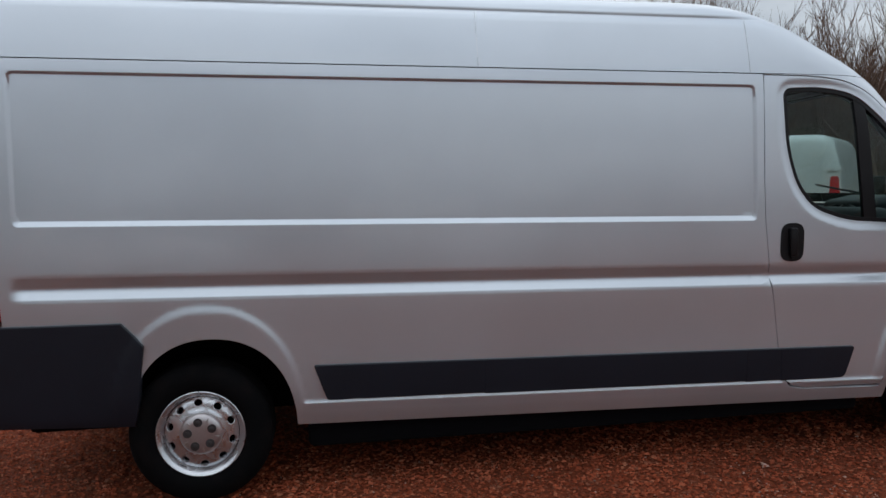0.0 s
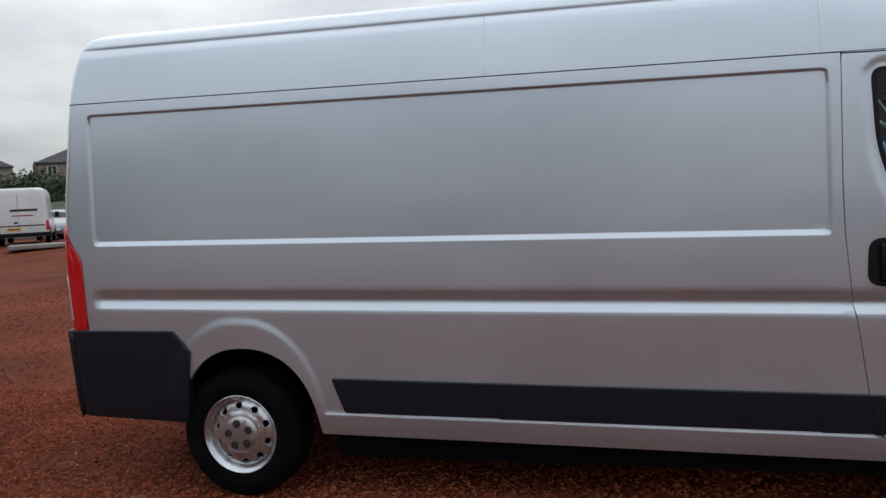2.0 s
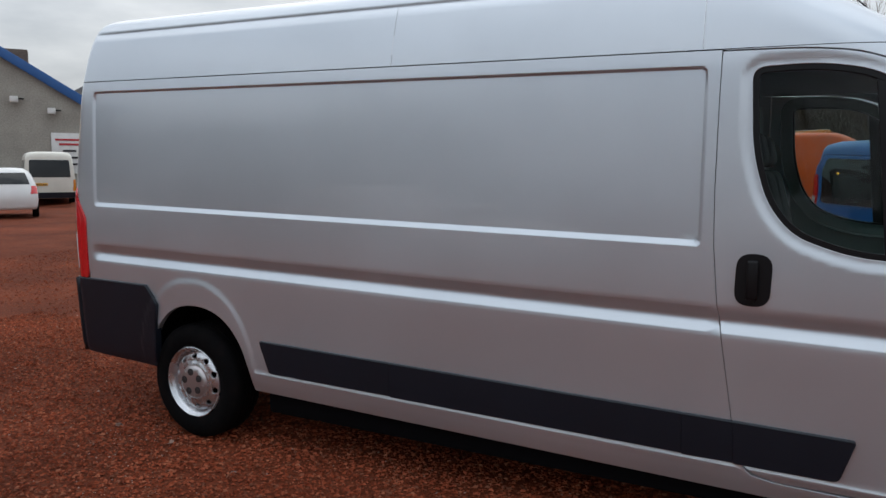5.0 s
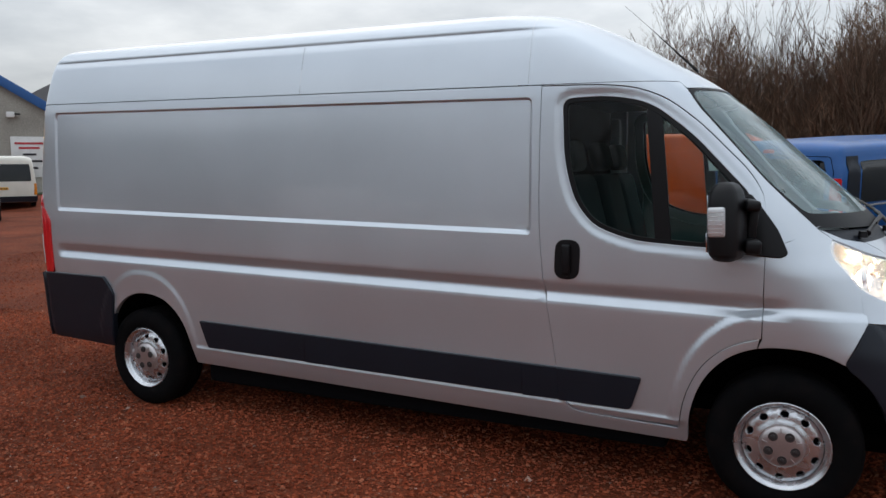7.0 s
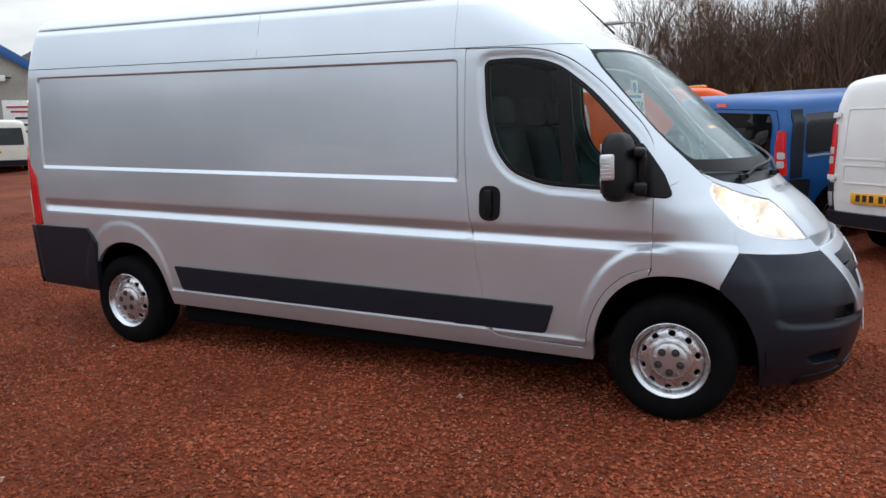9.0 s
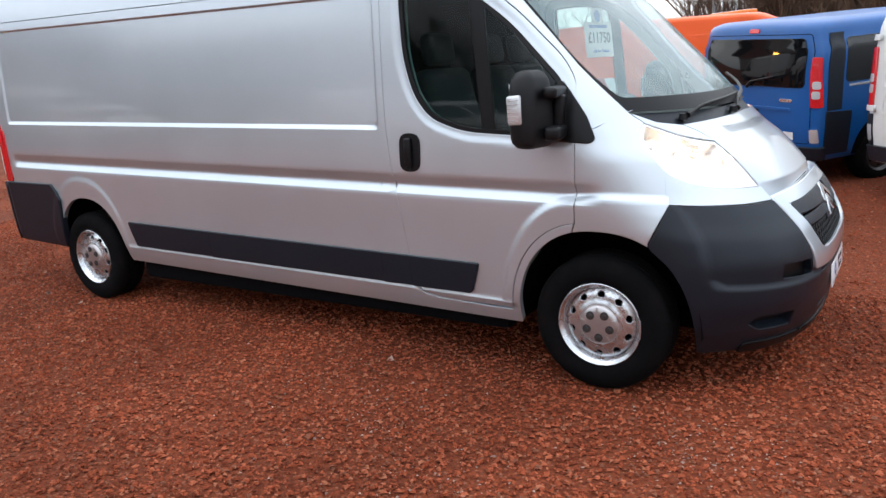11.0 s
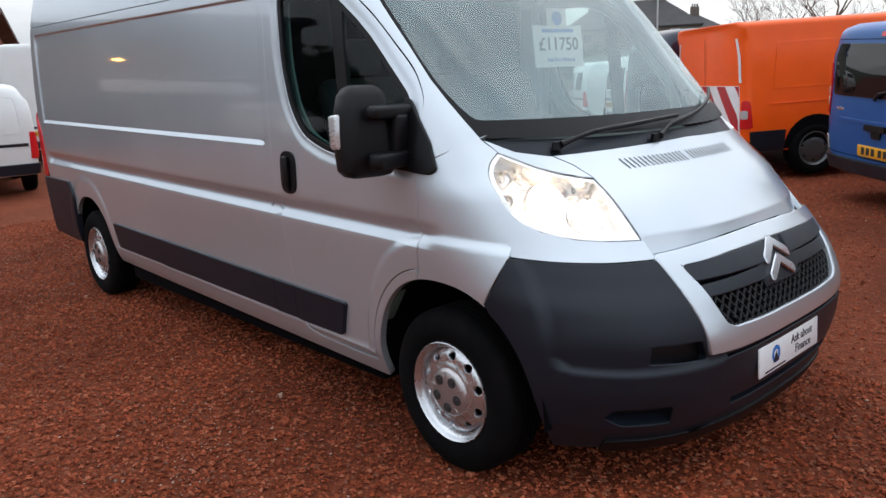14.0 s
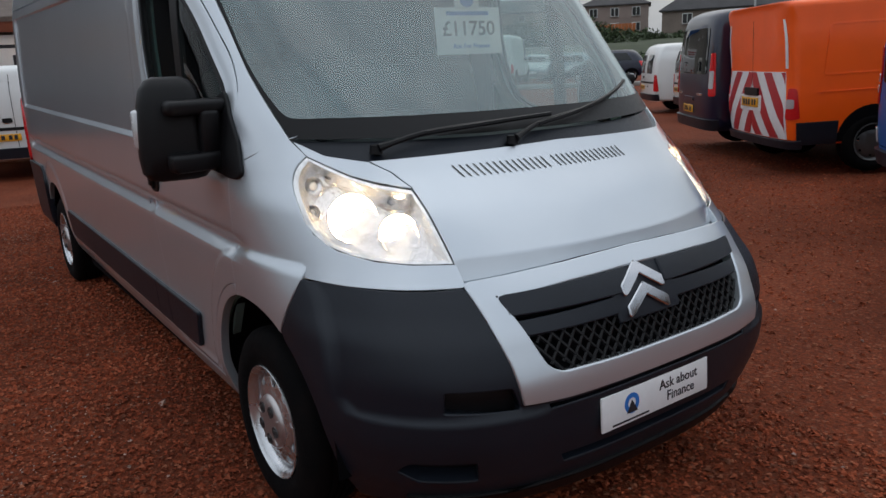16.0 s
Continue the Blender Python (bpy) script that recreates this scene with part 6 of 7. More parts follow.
# ---- buildings ----
ROUGHCAST = material("grey_roughcast", (0.33, 0.31, 0.27), 0.9, grain=0.2, grain_scale=12, stain=0.2, stain_scale=0.6, bump=0.4, bump_scale=25)
HARL = material("brown_roughcast", (0.19, 0.15, 0.125), 0.9, grain=0.2, grain_scale=10, stain=0.2, stain_scale=0.5, bump=0.4, bump_scale=25)
PINKISH = material("pinkish_roughcast", (0.27, 0.21, 0.185), 0.9, grain=0.2, grain_scale=10, stain=0.15, stain_scale=0.5, bump=0.4, bump_scale=25)
SLATE = material("dark_slates", (0.045, 0.043, 0.045), 0.75, grain=0.3, grain_scale=8, stain=0.25, stain_scale=0.8, bump=0.4, bump_scale=10)
BRICKISH = material("chimney_render", (0.13, 0.10, 0.085), 0.9, grain=0.25, grain_scale=15, stain=0.2)
BLUE_TRIM = material("blue_fascia_paint", (0.02, 0.10, 0.30), 0.5, grain=0.08, stain=0.1)
WHITE_TRIM = material("white_painted_trim", (0.68, 0.68, 0.66), 0.5, grain=0.08, stain=0.1)
FENCE = material("orange_stained_timber", (0.42, 0.12, 0.03), 0.7, grain=0.25, grain_scale=20, island=0.2)
GREENERY = material("hedge_leaves", (0.035, 0.055, 0.018), 0.7, grain=0.3, grain_scale=4, island=0.5)
GRASS = material("grass_bank", (0.028, 0.040, 0.012), 0.9, grain=0.4, grain_scale=6, stain=0.3, stain_scale=0.6)
BARK = material("bare_twigs", (0.105, 0.062, 0.040), 0.85, grain=0.25, grain_scale=6, island=0.35)
GALV = material("galvanised_steel", (0.45, 0.46, 0.47), 0.45, 0.6, grain=0.1, stain=0.1)


def house(x, y, turn, wide, deep, eaves, ridge, wall, label, chimneys, base, windows=True):
    """A two-storey house with a hipped slate roof; its front faces local -y."""
    h = thing("house", pose(x, y, base, 0, 0, turn), label, "house", "houses beyond the yard")
    boxed("wall", pose(0, 0, eaves / 2 - 0.3), (wide, deep, eaves + 0.6), wall, h, bevel=0.02)
    bm = bmesh.new()
    o = 0.35
    a, b, r = wide / 2 + o, deep / 2 + o, max(wide / 2 - deep / 2, 0.3)
    v = [bm.verts.new(p) for p in ((-a, -b, eaves), (a, -b, eaves), (a, b, eaves), (-a, b, eaves), (-r, 0, ridge), (r, 0, ridge), (-a, -b, eaves - 0.14), (a, -b, eaves - 0.14), (a, b, eaves - 0.14), (-a, b, eaves - 0.14))]
    for f in ((0, 1, 5, 4), (1, 2, 5), (2, 3, 4, 5), (3, 0, 4), (6, 7, 1, 0), (7, 8, 2, 1), (8, 9, 3, 2), (9, 6, 0, 3), (9, 8, 7, 6)):
        bm.faces.new([v[i] for i in f])
    roof = part("roof", bm, SLATE, h, "dark slate hipped roof", 0)
    for cx, cy, top in chimneys:
        boxed("chimney", pose(cx, cy, (ridge + top) / 2 - 0.6), (1.3, 0.7, top - ridge + 1.6), BRICKISH, roof, bevel=0.03)
        for k in (-0.35, 0, 0.35):
            part("chimney_pot", lathe(bmesh.new(), [(0.11, 0), (0.13, 0.35), (0.1, 0.4), (0.09, 0.05)], pose(cx + k, cy, top + 0.2), 10), BRICKISH, roof)
    if windows:
        for zz in (1.5, eaves - 1.1):
            for fx in (-0.32, 0.0, 0.32):
                w = boxed("window", pose(fx * wide, -deep / 2 - 0.005, zz), (1.25, 0.06, 1.3), WHITE_TRIM, h, bevel=0.01)
                for s in (-1, 1):
                    boxed("pane", pose(fx * wide + s * 0.29, -deep / 2 - 0.04, zz), (0.5, 0.02, 1.12), GLOSS, w, bevel=0)
                boxed("sill", pose(fx * wide, -deep / 2 - 0.08, zz - 0.7), (1.4, 0.16, 0.08), BRICKISH, w, bevel=0.01)
        for s in (-1, 1):
            for zz in (1.5, eaves - 1.1):
                w = boxed("window", pose(s * (wide / 2 + 0.005), -0.8, zz), (0.06, 1.1, 1.3), WHITE_TRIM, h, bevel=0.01)
                boxed("pane", pose(s * (wide / 2 + 0.04), -0.8, zz), (0.02, 0.95, 1.12), GLOSS, w, bevel=0)
        boxed("house_door", pose(0.16 * wide, -deep / 2 - 0.01, 1.0), (0.95, 0.08, 2.05), BRICKISH, h, bevel=0.01)
    return h


house(-76.9, 91.1, 40, 9.8, 8, 4.8, 7.0, PINKISH, "pinkish roughcast house with dark hipped roof and chimney", [(0.0, 0, 7.7)], 4.3)
house(-118.0, 121.7, 44, 6.5, 6.5, 4.8, 7.3, HARL, "brown roughcast house with a pyramid slate roof", [(0.0, 0, 7.9)], 3.3)
house(-123.4, 120.4, 45, 7.5, 6.5, 4.8, 6.6, HARL, "brown roughcast house partly hidden by a hedge", [(0.3, 0, 7.0)], 3.6)
house(-102.7, 115.1, 41, 8.9, 7, 4.8, 7.4, PINKISH, "pinkish roughcast house with a slate roof and end chimney", [(-2.0, 0, 7.6)], 3.6)
house(-81.3, 62.2, 52, 13.0, 8, 5.4, 8.4, HARL, "brown roughcast house with dark slate hipped roof", [(-1.0, 0, 8.8)], 4.3)
house(-100.4, 92.6, 47, 15.0, 7, 4.6, 6.9, PINKISH, "long pale house with skylights in its dark roof", [(5.0, 0, 7.4)], 5.1)
house(-53.1, 86.8, 32, 17.0, 9, 5.0, 8.6, HARL, "long brown roughcast house with a dark slate roof", [(-5.0, 0, 9.9), (3.4, 0, 9.0)], 1.9)
house(-54.9, 106.3, 27, 8.5, 8, 5.9, 8.3, HARL, "brown roughcast house with a broad chimney on its roof", [(0.0, 0, 9.2)], 1.1)


# gabled workshop with a blue fascia
gable = thing("workshop", pose(-37.2, 26.0, 0.0, 0, 0, 54), "grey roughcast gabled workshop with blue roof edge", "building")
bm = bmesh.new()
half, eav, apex, deep = 6.5, 5.3, 9.4, 14
vs = [[bm.verts.new((a, b, c)) for a, c in ((-2 * half, -0.6), (0, -0.6), (0, eav), (-half, apex), (-2 * half, eav))] for b in (0, deep)]
bm.faces.new(vs[0])
bm.faces.new(vs[1][::-1])
for i in range(5):
    bm.faces.new((vs[0][(i + 1) % 5], vs[0][i], vs[1][i], vs[1][(i + 1) % 5]))
part("gable_wall", bm, ROUGHCAST, gable, smooth=0)
slope = math.degrees(math.atan2(apex - eav, half))
span = math.hypot(half, apex - eav)
for s in (-1, 1):
    mid = (-half + s * half / 2, 0, (eav + apex) / 2)
    boxed("roof_slope", Matrix.Translation((mid[0] + s * 0.2, deep / 2, mid[2] + 0.12)) @ pose(0, 0, 0, 0, s * slope, 0), (span + 0.9, deep + 0.5, 0.16), SLATE, gable, bevel=0.02)
    boxed("fascia", Matrix.Translation((mid[0] + s * 0.2, -0.30, mid[2] + 0.02)) @ pose(0, 0, 0, 0, s * slope, 0), (span + 0.9, 0.08, 0.52), BLUE_TRIM, gable, "bright blue painted fascia board", 0.01)
boxed("workshop_chimney", pose(-4.2, 5, 8.35), (1.7, 0.9, 1.5), BRICKISH, gable)
part("downpipe", tube(bmesh.new(), [(-0.12, -0.12, eav + 0.1), (-0.12, -0.12, 2.5), (-0.12, -0.12, 0.0)], 0.09, 8), WHITE_TRIM, gable, "white downpipe")
for px, pz in ((-3.9, 5.6), (-2.0, 5.0)):
    boxed("floodlight", pose(px, -0.32, pz), (0.42, 0.3, 0.34), WHITE_TRIM, gable, bevel=0.04)
    boxed("arm", pose(px + 0.3, -0.15, pz + 0.05), (0.4, 0.08, 0.08), BLACK, gable, bevel=0.01)
sign = boxed("wall_sign", pose(-1.15, -0.06, 2.55), (1.9, 0.06, 2.4), WHITE_TRIM, gable, "white wall sign with red and dark bars")
for zz, ww, mt in ((3.35, 1.5, REDFILM), (3.08, 1.1, REDFILM), (2.7, 0.7, INK), (2.3, 1.3, INK), (1.9, 0.8, INK)):
    boxed("bar", pose(-1.15, -0.10, zz), (ww, 0.02, 0.12), mt, sign, bevel=0)
boxed("blue_door", pose(1.2, 1.0, 1.2), (1.6, 0.2, 2.6), BLUE_TRIM, gable, "blue painted yard door")
boxed("yard_wall", pose(6.0, 1.4, 1.0), (8.0, 0.25, 2.6), ROUGHCAST, gable)

# grass over the banks
bx, by = np.meshgrid(lines(-150, 30, 4), lines(12, 190, 4))
bank_faces = [(i * bx.shape[1] + j, i * bx.shape[1] + j + 1, (i + 1) * bx.shape[1] + j + 1, (i + 1) * bx.shape[1] + j) for i in range(bx.shape[0] - 1) for j in range(bx.shape[1] - 1) if np.hypot(bx[i, j], by[i, j]) > 43]
bank = solid("grass_bank", np.stack([bx, by, rise(bx, by) + 0.03], -1).reshape(-1, 3), bank_faces, GRASS)
tagged(bank, "rough green grass over the banks below the houses", "grass", kind="structure")

# fence, kerb island
fence = thing("timber_fence", pose(-72.4, 86.3, ground_z(-72.4, 86.3) - 0.2, 0, 0, 40), "orange-stained timber fence before the houses", "fence")
for k in range(24):
    boxed("board", pose(-9 + k * 0.5, 0, 1.0), (0.46, 0.05, 1.9), FENCE, fence, bevel=0.01)
kerb = boxed("kerb_island", pose(-17.5, 21.5, ground_z(-17.5, 21.5) + 0.06, 0, 0, 40), (8, 1.2, 0.16), material("worn_concrete", (0.26, 0.24, 0.22), 0.9, grain=0.2, stain=0.2), None, bevel=0.03)
tagged(kerb, "low worn concrete kerb island in the yard", "kerb", kind="structure")


def foliage(name, box_, count, size, mat, label, seed, lumps=9):
    """Many small leaf clumps filling lumpy volumes, one joined mesh."""
    rng = np.random.default_rng(seed)
    x0, x1, y0, y1, z0, z1 = box_
    c = np.stack([rng.uniform(x0, x1, lumps), rng.uniform(y0, y1, lumps), rng.uniform(z0, z0 + 0.55 * (z1 - z0), lumps)], -1)
    r = rng.uniform(0.5, 1.0, lumps) * (z1 - z0) * 0.55
    k = rng.integers(0, lumps, count)
    d = rng.standard_normal((count, 3))
    d /= np.linalg.norm(d, axis=1)[:, None]
    p = c[k] + d * (r[k] * rng.uniform(0.6, 1.05, count))[:, None] * (1.3, 1.3, 1.0)
    p[:, 2] = np.abs(p[:, 2] - z0) + z0
    a, b = rng.standard_normal((count, 3)), rng.standard_normal((count, 3))
    a *= (size * rng.uniform(0.5, 1.2, count) / np.linalg.norm(a, axis=1))[:, None]
    b *= (size * rng.uniform(0.5, 1.2, count) / np.linalg.norm(b, axis=1))[:, None]
    V = np.stack([p - a, p + b * 0.6, p + a, p - b * 0.6], 1).reshape(-1, 3)
    ob = solid(name, V, (np.arange(count * 4).reshape(-1, 4)), mat, flat=True)
    return tagged(ob, label, "hedge", kind="stuff")


gz = ground_z
foliage("hedge", (-66, -50, 44, 60, 2.0, 5.2), 16000, 0.24, GREENERY, "dark green hedge below the houses", 5, 46)
foliage("hedge", (-62, -46, 58, 74, 2.2, 5.0), 14000, 0.24, GREENERY, "dark green hedge at the foot of the bank", 7, 40)
foliage("hedge", (-56, -44, 30, 42, 0.8, 3.2), 8000, 0.22, GREENERY, "low dark hedge beside the yard", 6, 26)
foliage("hedge", (-60, -51, 51, 60, 2.2, 6.0), 14000, 0.22, GREENERY, "tall dark green hedge before the houses", 15, 30)
foliage("hedge", (-33, -24, 42, 46, 0.3, 2.3), 7000, 0.2, GREENERY, "low dark green hedge beyond the parked cars", 26, 30)
foliage("evergreen_shrub", (-58.5, -56, 47.5, 50, 3.0, 6.4), 4000, 0.2, GREENERY, "dark evergreen shrub beside the house", 8, 7)


# ---- trees ----
def bare_tree(seed, height, spread, stems=1, levels=5):
    """Points and faces of a leafless tree: tapered trunk, limbs and fine twigs."""
    rng = random.Random(seed)
    V, F = [], []

    def limb(p, d, length, r, level):
        n = 3 if level < 2 else 2
        sides = 6 if level == 0 else (4 if level < 3 else 3)
        rings, dirs = [], []
        for i in range(n + 1):
            a = d.orthogonal().normalized()
            b = d.cross(a)
            rad = r * (1 - 0.42 * i / n) if level < levels else r * (1 - 0.8 * i / n)
            k = len(V)
            V.extend([tuple(p + rad * (math.cos(j * math.tau / sides) * a + math.sin(j * math.tau / sides) * b)) for j in range(sides)])
            rings.append(k)
            dirs.append((p.copy(), d.copy(), rad))
            if i < n:
                p = p + d * (length / n)
                d = (d + Vector((rng.gauss(0, 0.13), rng.gauss(0, 0.13), rng.gauss(0.05, 0.07)))).normalized()
        for a, b in zip(rings, rings[1:]):
            for j in range(sides):
                F.append((a + j, a + (j + 1) % sides, b + (j + 1) % sides, b + j))
        if level < levels:
            for c in range(rng.randint(3, 4) if level else rng.randint(5, 7)):
                q, dd, rad = dirs[min(n, max(1 if level else 1, int(rng.uniform(0.35, 1.05) * n + 0.5)))]
                out = Vector((rng.gauss(0, 1), rng.gauss(0, 1), 0)).normalized()
                nd = (dd * rng.uniform(0.6, 1.1) + out * spread * rng.uniform(0.5, 1.2) + Vector((0, 0, 0.18))).normalized()
                limb(q.copy(), nd, length * rng.uniform(0.5, 0.75), max(rad * rng.uniform(0.42, 0.62), 0.006), level + 1)

    for s in range(stems):
        base = Vector((rng.gauss(0, 0.35), rng.gauss(0, 0.35), -0.2)) if stems > 1 else Vector((0, 0, -0.2))
        lean = Vector((rng.gauss(0, 0.12), rng.gauss(0, 0.12), 1)).normalized()
        limb(base, lean, height * 0.42 * rng.uniform(0.8, 1.1), height * 0.013 * (1.4 if stems == 1 else 0.7), 0)
    return V, F


def tree_mesh(name, seed, height, spread, stems, levels):
    V, F = bare_tree(seed, height, spread, stems, levels)
    me = bpy.data.meshes.new(name)
    me.from_pydata(V, [], F)
    me.materials.append(BARK)
    me.update()
    return me


SAPLINGS = [tree_mesh("thicket_tree", 11 + k, h, 0.42, 3, 4) for k, h in enumerate((5.2, 6.0, 6.6, 5.6))]
BIG = [tree_mesh("bare_tree", 31 + k, h, 0.62, 1, 5) for k, h in enumerate((10.5, 9.5))]
rng = random.Random(4)
for k in range(150):
    x = -0.5 + k * 0.23 + rng.uniform(-0.5, 0.5)
    y = 22.5 + rng.uniform(-1.8, 4.0)
    ob = new("thicket_tree", SAPLINGS[k % 4])
    ob.matrix_world = pose(x, y, gz(x, y), 0, 0, rng.uniform(0, 360)) @ Matrix.Diagonal((*(rng.uniform(0.85, 1.25) * (1.0 + 0.22 * step(2, 8, np.array(x)).item()),) * 3, 1))
    tagged(ob, "bare brown many-stemmed young tree in a thicket", "tree", "thicket behind the parked row")
for x, y, s in ((17.5, 16.5, 1.0), (13.0, 19.5, 0.95), (22, 15, 1.1), (9.5, 20.5, 0.9), (26, 21, 1.1), (-2.5, 27, 0.8), (-12, 46, 0.9), (-5, 50, 1.0), (-1.5, -22, 1.25), (-7.5, -24, 1.2), (1.8, -25, 1.1), (9, -30, 1.0), (-14, -27, 1.2), (-50, 18, 0.8), (-26.6, 64.7, 0.62), (-27.3, 72.1, 0.62), (-20.6, 61.9, 0.65), (-32.0, 78.7, 0.68)):
    ob = new("bare_tree", BIG[int(abs(x)) % 2])
    ob.matrix_world = pose(x, y, gz(x, y), 0, 0, rng.uniform(0, 360)) @ Matrix.Diagonal((s, s, s, 1))
    tagged(ob, "tall leafless tree with spreading dark branches", "tree", "bare trees round the yard")


def twigs(name, area, top, count, mat, label, seed):
    """Fine upright twigs filling a belt of brush, thinning out towards its uneven top, one joined mesh."""
    rng = np.random.default_rng(seed)
    x, y = rng.uniform(area[0], area[1], count), rng.uniform(area[2], area[3], count)
    crest = top * (0.76 + 0.19 * np.sin(x * 0.9 + 1.3) + 0.10 * np.sin(x * 2.3 + y) + 0.07 * np.sin(x * 5.1))
    z = crest * rng.random(count) ** 1.15 + rise(x, y)
    ln, wd = rng.uniform(0.5, 1.3, count), rng.uniform(0.006, 0.016, count)
    d = np.stack([rng.normal(0, 0.72, count), rng.normal(0, 0.72, count), np.ones(count)], -1)
    d /= np.linalg.norm(d, axis=1)[:, None]
    a = rng.uniform(0, math.tau, count)
    w = np.stack([np.cos(a), np.sin(a), np.zeros(count)], -1) * wd[:, None]
    w2 = np.stack([-np.sin(a), np.cos(a), np.zeros(count)], -1) * wd[:, None]
    p = np.stack([x, y, z - 0.3], -1)
    V = np.stack([p + w, p - 0.5 * w + 0.87 * w2, p - 0.5 * w - 0.87 * w2, p + d * ln[:, None]], 1).reshape(-1, 3)
    F = (np.array([(0, 1, 3), (1, 2, 3), (2, 0, 3)])[None] + 4 * np.arange(count)[:, None, None]).reshape(-1, 3)
    return tagged(solid(name, V, F, mat, flat=True), label, "brush", kind="stuff")


TWIG = material("brown_twigs", (0.155, 0.096, 0.060), 0.85, grain=0.25, grain_scale=3, stain=0.35, stain_scale=0.35, island=0.45)
twigs("brushwood", (0.5, 36, 20.5, 27.5), 6.2, 80000, TWIG, "dense brown twigs of the thicket", 21)
twigs("brushwood", (4.5, 16, 21.0, 27.5), 8.2, 26000, TWIG, "tall brown twigs of the thicket", 22)
foliage("undergrowth", (-2, 32, 23.5, 26.5, 0.4, 3.0), 14000, 0.16, material("dead_brush", (0.06, 0.038, 0.026), 0.9, grain=0.3, island=0.4), "dark brown undergrowth beneath the thicket", 9, 60)


for k in range(52):
    x = -36 + k * 1.4 + rng.uniform(-0.8, 0.8)
    y = -31.0 + rng.uniform(-3.5, 2.0)
    ob = new("thicket_tree", SAPLINGS[k % 4])
    ob.matrix_world = pose(x, y, 0, 0, 0, rng.uniform(0, 360)) @ Matrix.Diagonal((*(rng.uniform(0.9, 1.3),) * 3, 1))
    tagged(ob, "bare brown many-stemmed young tree in a thicket", "tree", "thicket on the near side")
# unseen foliage, added so the door glass and flank reflect dark instead of sky
foliage("hedge", (-36, -9, -22, -19, 0.0, 6.2), 20000, 0.28, GREENERY, "unseen tall dark foliage added to darken reflections in the van", 25, 44)
foliage("undergrowth", (-40, 40, -36, -34, 0.0, 3.6), 12000, 0.3, GREENERY, "dark hedge on the near side of the yard", 19, 50)


# ---- poles and lamps ----
SODIUM = material("sodium_lamp_glow", (1, 0.5, 0.1), 0.4, emit=(1.0, 0.42, 0.06), power=60)


def lamp_post(x, y, h, reach, label, lit=False, face=0):
    p = thing("street_lamp", pose(x, y, gz(x, y), 0, 0, face), label, "street lamp")
    part("post", tube(bmesh.new(), [(0, 0, -0.2), (0, 0, 1.2), (0, 0, 1.21), (0, 0, h)], [0.09, 0.09, 0.06, 0.045], 10), GALV, p)
    part("arm", tube(bmesh.new(), smooth_line([(0, 0, h - 0.05), (0.15, 0, h + 0.12), (reach, 0, h + 0.2)], 8), 0.03, 8), GALV, p)
    head = part("lamp_head", box(bmesh.new(), pose(reach + 0.2, 0, h + 0.2), 0.6, 0.2, 0.12, 0.04, 3), GALV, p)
    if lit:
        boxed("bulb", pose(reach + 0.2, 0, h + 0.12), (0.34, 0.14, 0.06), SODIUM, p, "glowing amber lamp", 0.02)
    return p


lamp_post(-0.4, 21.0, 4.35, 0.9, "slim grey street lamp behind the parked row", face=180)
lamp_post(-18.5, 37.0, 7.0, 0.7, "pale street lamp post near the houses", face=200)
lamp_post(-17.0, -7.8, 2.9, 0.5, "lamp post with a glowing amber lamp across the yard", True, 40)
# brown gabled sales shed: its corner post stands at the local origin, the front runs along -x, the gable end along +y
TIMBER = material("red_brown_timber", (0.20, 0.055, 0.025), 0.7, grain=0.2, grain_scale=20, stain=0.2, stain_scale=1.5)
shed = thing("sales_shed", pose(-19.17, 2.62, gz(-19.17, 2.62), 0, 0, 68), "brown timber sales shed with white sign and amber lamp", "shed")
boxed("shed_wall", pose(-2.1, 2.25, 1.45), (4.0, 4.3, 3.0), HARL, shed, bevel=0.03)
bm = bmesh.new()
vv = [bm.verts.new(p) for p in ((-4.6, -0.5, 3.30), (0.35, -0.5, 3.30), (0.35, 2.25, 4.25), (-4.6, 2.25, 4.25), (0.35, 5.0, 3.30), (-4.6, 5.0, 3.30))]
lo = [bm.verts.new(v.co - Vector((0, 0, 0.14))) for v in vv]
for f in ((0, 1, 2, 3), (3, 2, 4, 5)):
    bm.faces.new([vv[i] for i in f])
    bm.faces.new([lo[i] for i in f[::-1]])
for f in ((0, 1), (1, 2), (2, 4), (4, 5), (5, 3), (3, 0)):
    bm.faces.new([lo[f[0]], lo[f[1]], vv[f[1]], vv[f[0]]])
part("shed_roof", bm, BRICKISH, shed, "dark brown felted gable roof", smooth=0)
bm = bmesh.new()
gv = [[bm.verts.new((x, y, z)) for y, z in ((0.1, 2.95), (4.4, 2.95), (2.25, 4.08))] for x in (-0.12, 0.02)]
bm.faces.new(gv[1])
bm.faces.new(gv[0][::-1])
for i in range(3):
    bm.faces.new((gv[0][i], gv[0][(i + 1) % 3], gv[1][(i + 1) % 3], gv[1][i]))
bmesh.ops.recalc_face_normals(bm, faces=bm.faces)
part("gable_boards", bm, TIMBER, shed, smooth=0)
boxed("fascia", pose(-2.1, -0.42, 3.08), (4.9, 0.06, 0.42), TIMBER, shed, "red-brown timber fascia", 0.01)
boxed("corner_post", pose(0.06, -0.32, 1.45), (0.16, 0.16, 3.0), TIMBER, shed, bevel=0.01)
panel = boxed("sign_panel", pose(-2.1, -0.20, 1.75), (4.05, 0.08, 2.1), WHITE_TRIM, shed, "white sign panel with dark lettering bars", 0.01)
boxed("bar", pose(-0.95, -0.245, 2.02), (1.05, 0.014, 0.42), INK, panel, bevel=0)
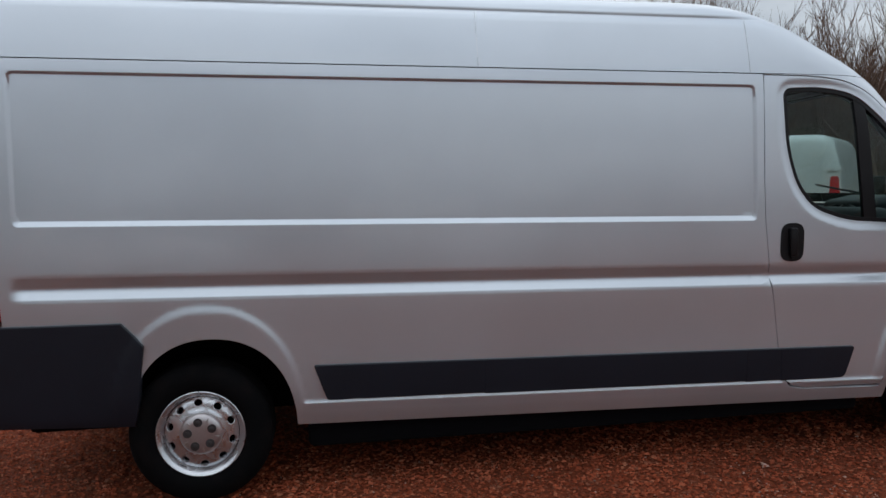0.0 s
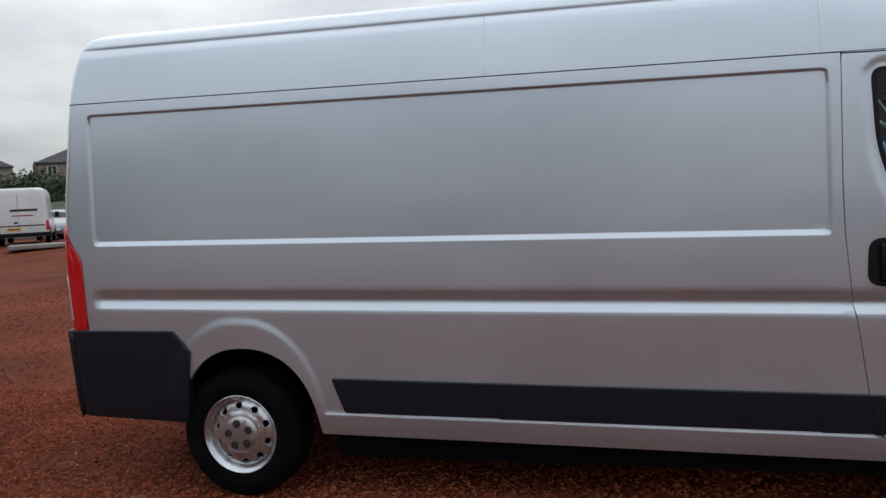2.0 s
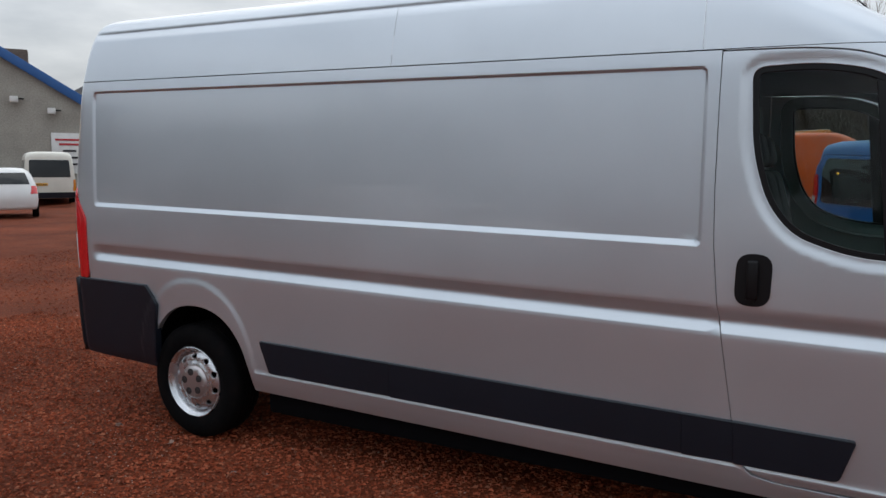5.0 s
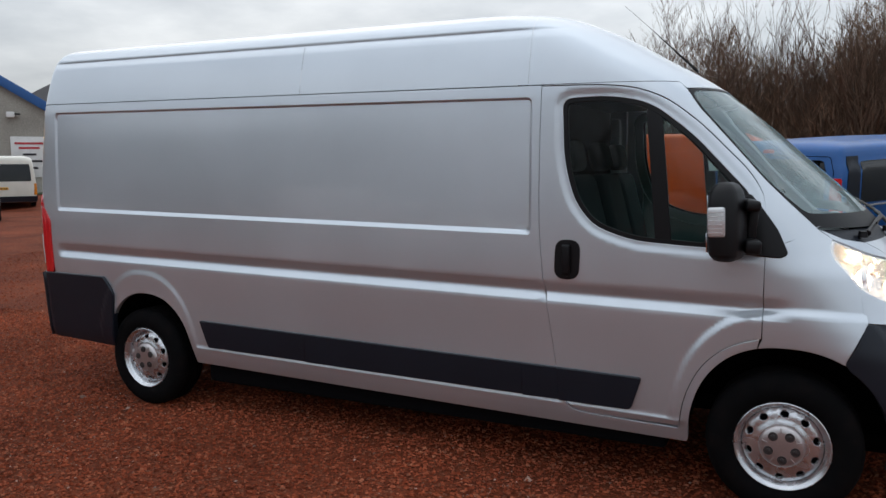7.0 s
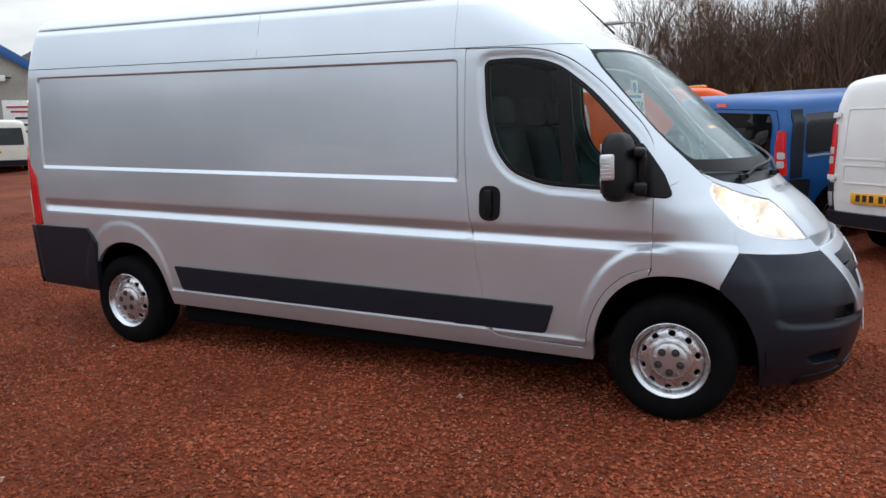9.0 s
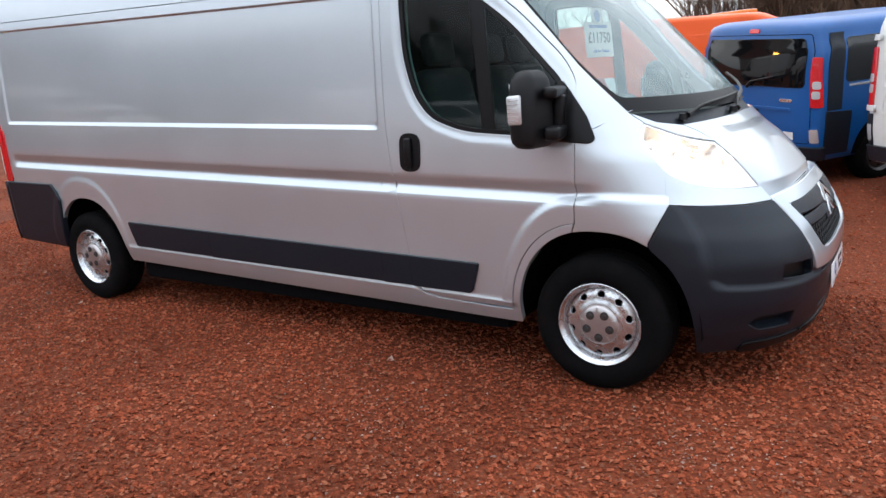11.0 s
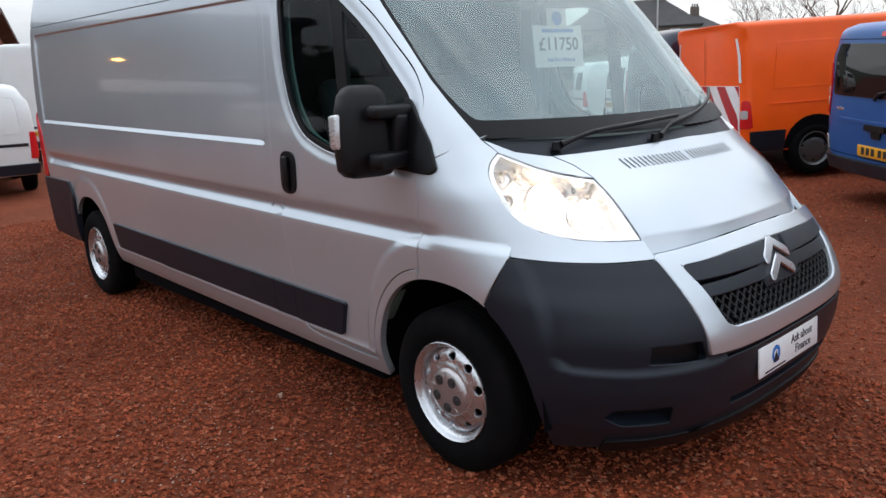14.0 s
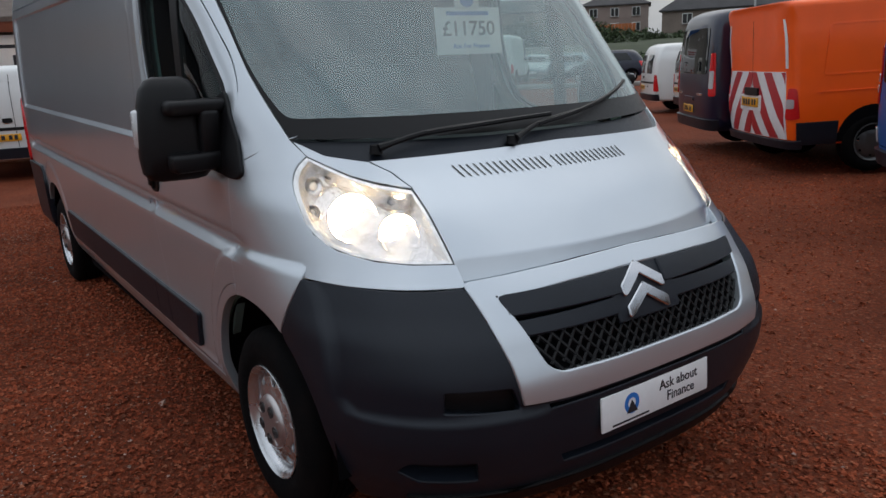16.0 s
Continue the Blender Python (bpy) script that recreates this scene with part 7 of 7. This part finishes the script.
for k in (-1.25, -0.95, -0.65):
    boxed("bar", pose(k, -0.255, 2.02), (0.09, 0.014, 0.26), WHITE_TRIM, panel, bevel=0)
boxed("bar", pose(-1.1, -0.245, 2.48), (1.5, 0.014, 0.10), INK, panel, bevel=0)
boxed("bar", pose(-1.3, -0.245, 1.55), (0.9, 0.014, 0.12), REDFILM, panel, bevel=0)
boxed("lamp_bracket", pose(0.15, -0.50, 3.12), (0.12, 0.30, 0.08), BLACK, shed, bevel=0.01)
boxed("shed_lamp", pose(0.15, -0.66, 3.06), (0.42, 0.12, 0.26), SODIUM, shed, "glowing amber lamp", 0.05)

# dark sales hall across the yard, behind the camera's way
hall = thing("sales_hall", pose(-19, -8.2, gz(-19, -8.2), 0, 0, 96), "dark grey sales hall with a white sign band", "building")
DULLRED = material("dull_dark_cladding", (0.018, 0.019, 0.022), 0.7, grain=0.15, grain_scale=6, stain=0.2, stain_scale=0.6)
boxed("hall_wall", pose(0, 4, 2.4), (13.0, 8.0, 5.4), DULLRED, hall, bevel=0.03)
boxed("hall_roof", pose(0, 4, 5.25), (14.0, 9.0, 0.35), SLATE, hall, bevel=0.03)
boxed("sign_band", pose(-2.0, -0.06, 2.3), (5.0, 0.1, 0.45), WHITE_TRIM, hall, "white sign band", 0.01)
for k in (-4.8, -2.9, 2.6, 4.5):
    boxed("hall_window", pose(k, -0.03, 1.3), (1.5, 0.08, 1.3), GLOSS, hall, bevel=0.01)

# ---- loose stone ----
chips("gravel_chips", 150000, (-4.5, 8.5, -4.3, 1.0), 0.036, STONE, "loose red stone chips round the van", 1)
chips("gravel_chips", 40000, (-9, 9, 1.0, 8.5), 0.038, STONE, "loose red stone chips behind the van", 2)
chips("pale_chips", 1600, (-5, 8.5, -4.3, 5), 0.024, PALE, "scattered pale stone chips", 3)
chips("pale_chips", 14, (-1.5, 6.5, -3.6, -0.9), 0.085, PALE, "a few larger pale stones", 12)
chips("pale_chips", 3200, (-2.5, 7.5, -3.9, -1.1), 0.017, PALE, "clusters of pale crushed stone on the red yard", 14, clumps=26)
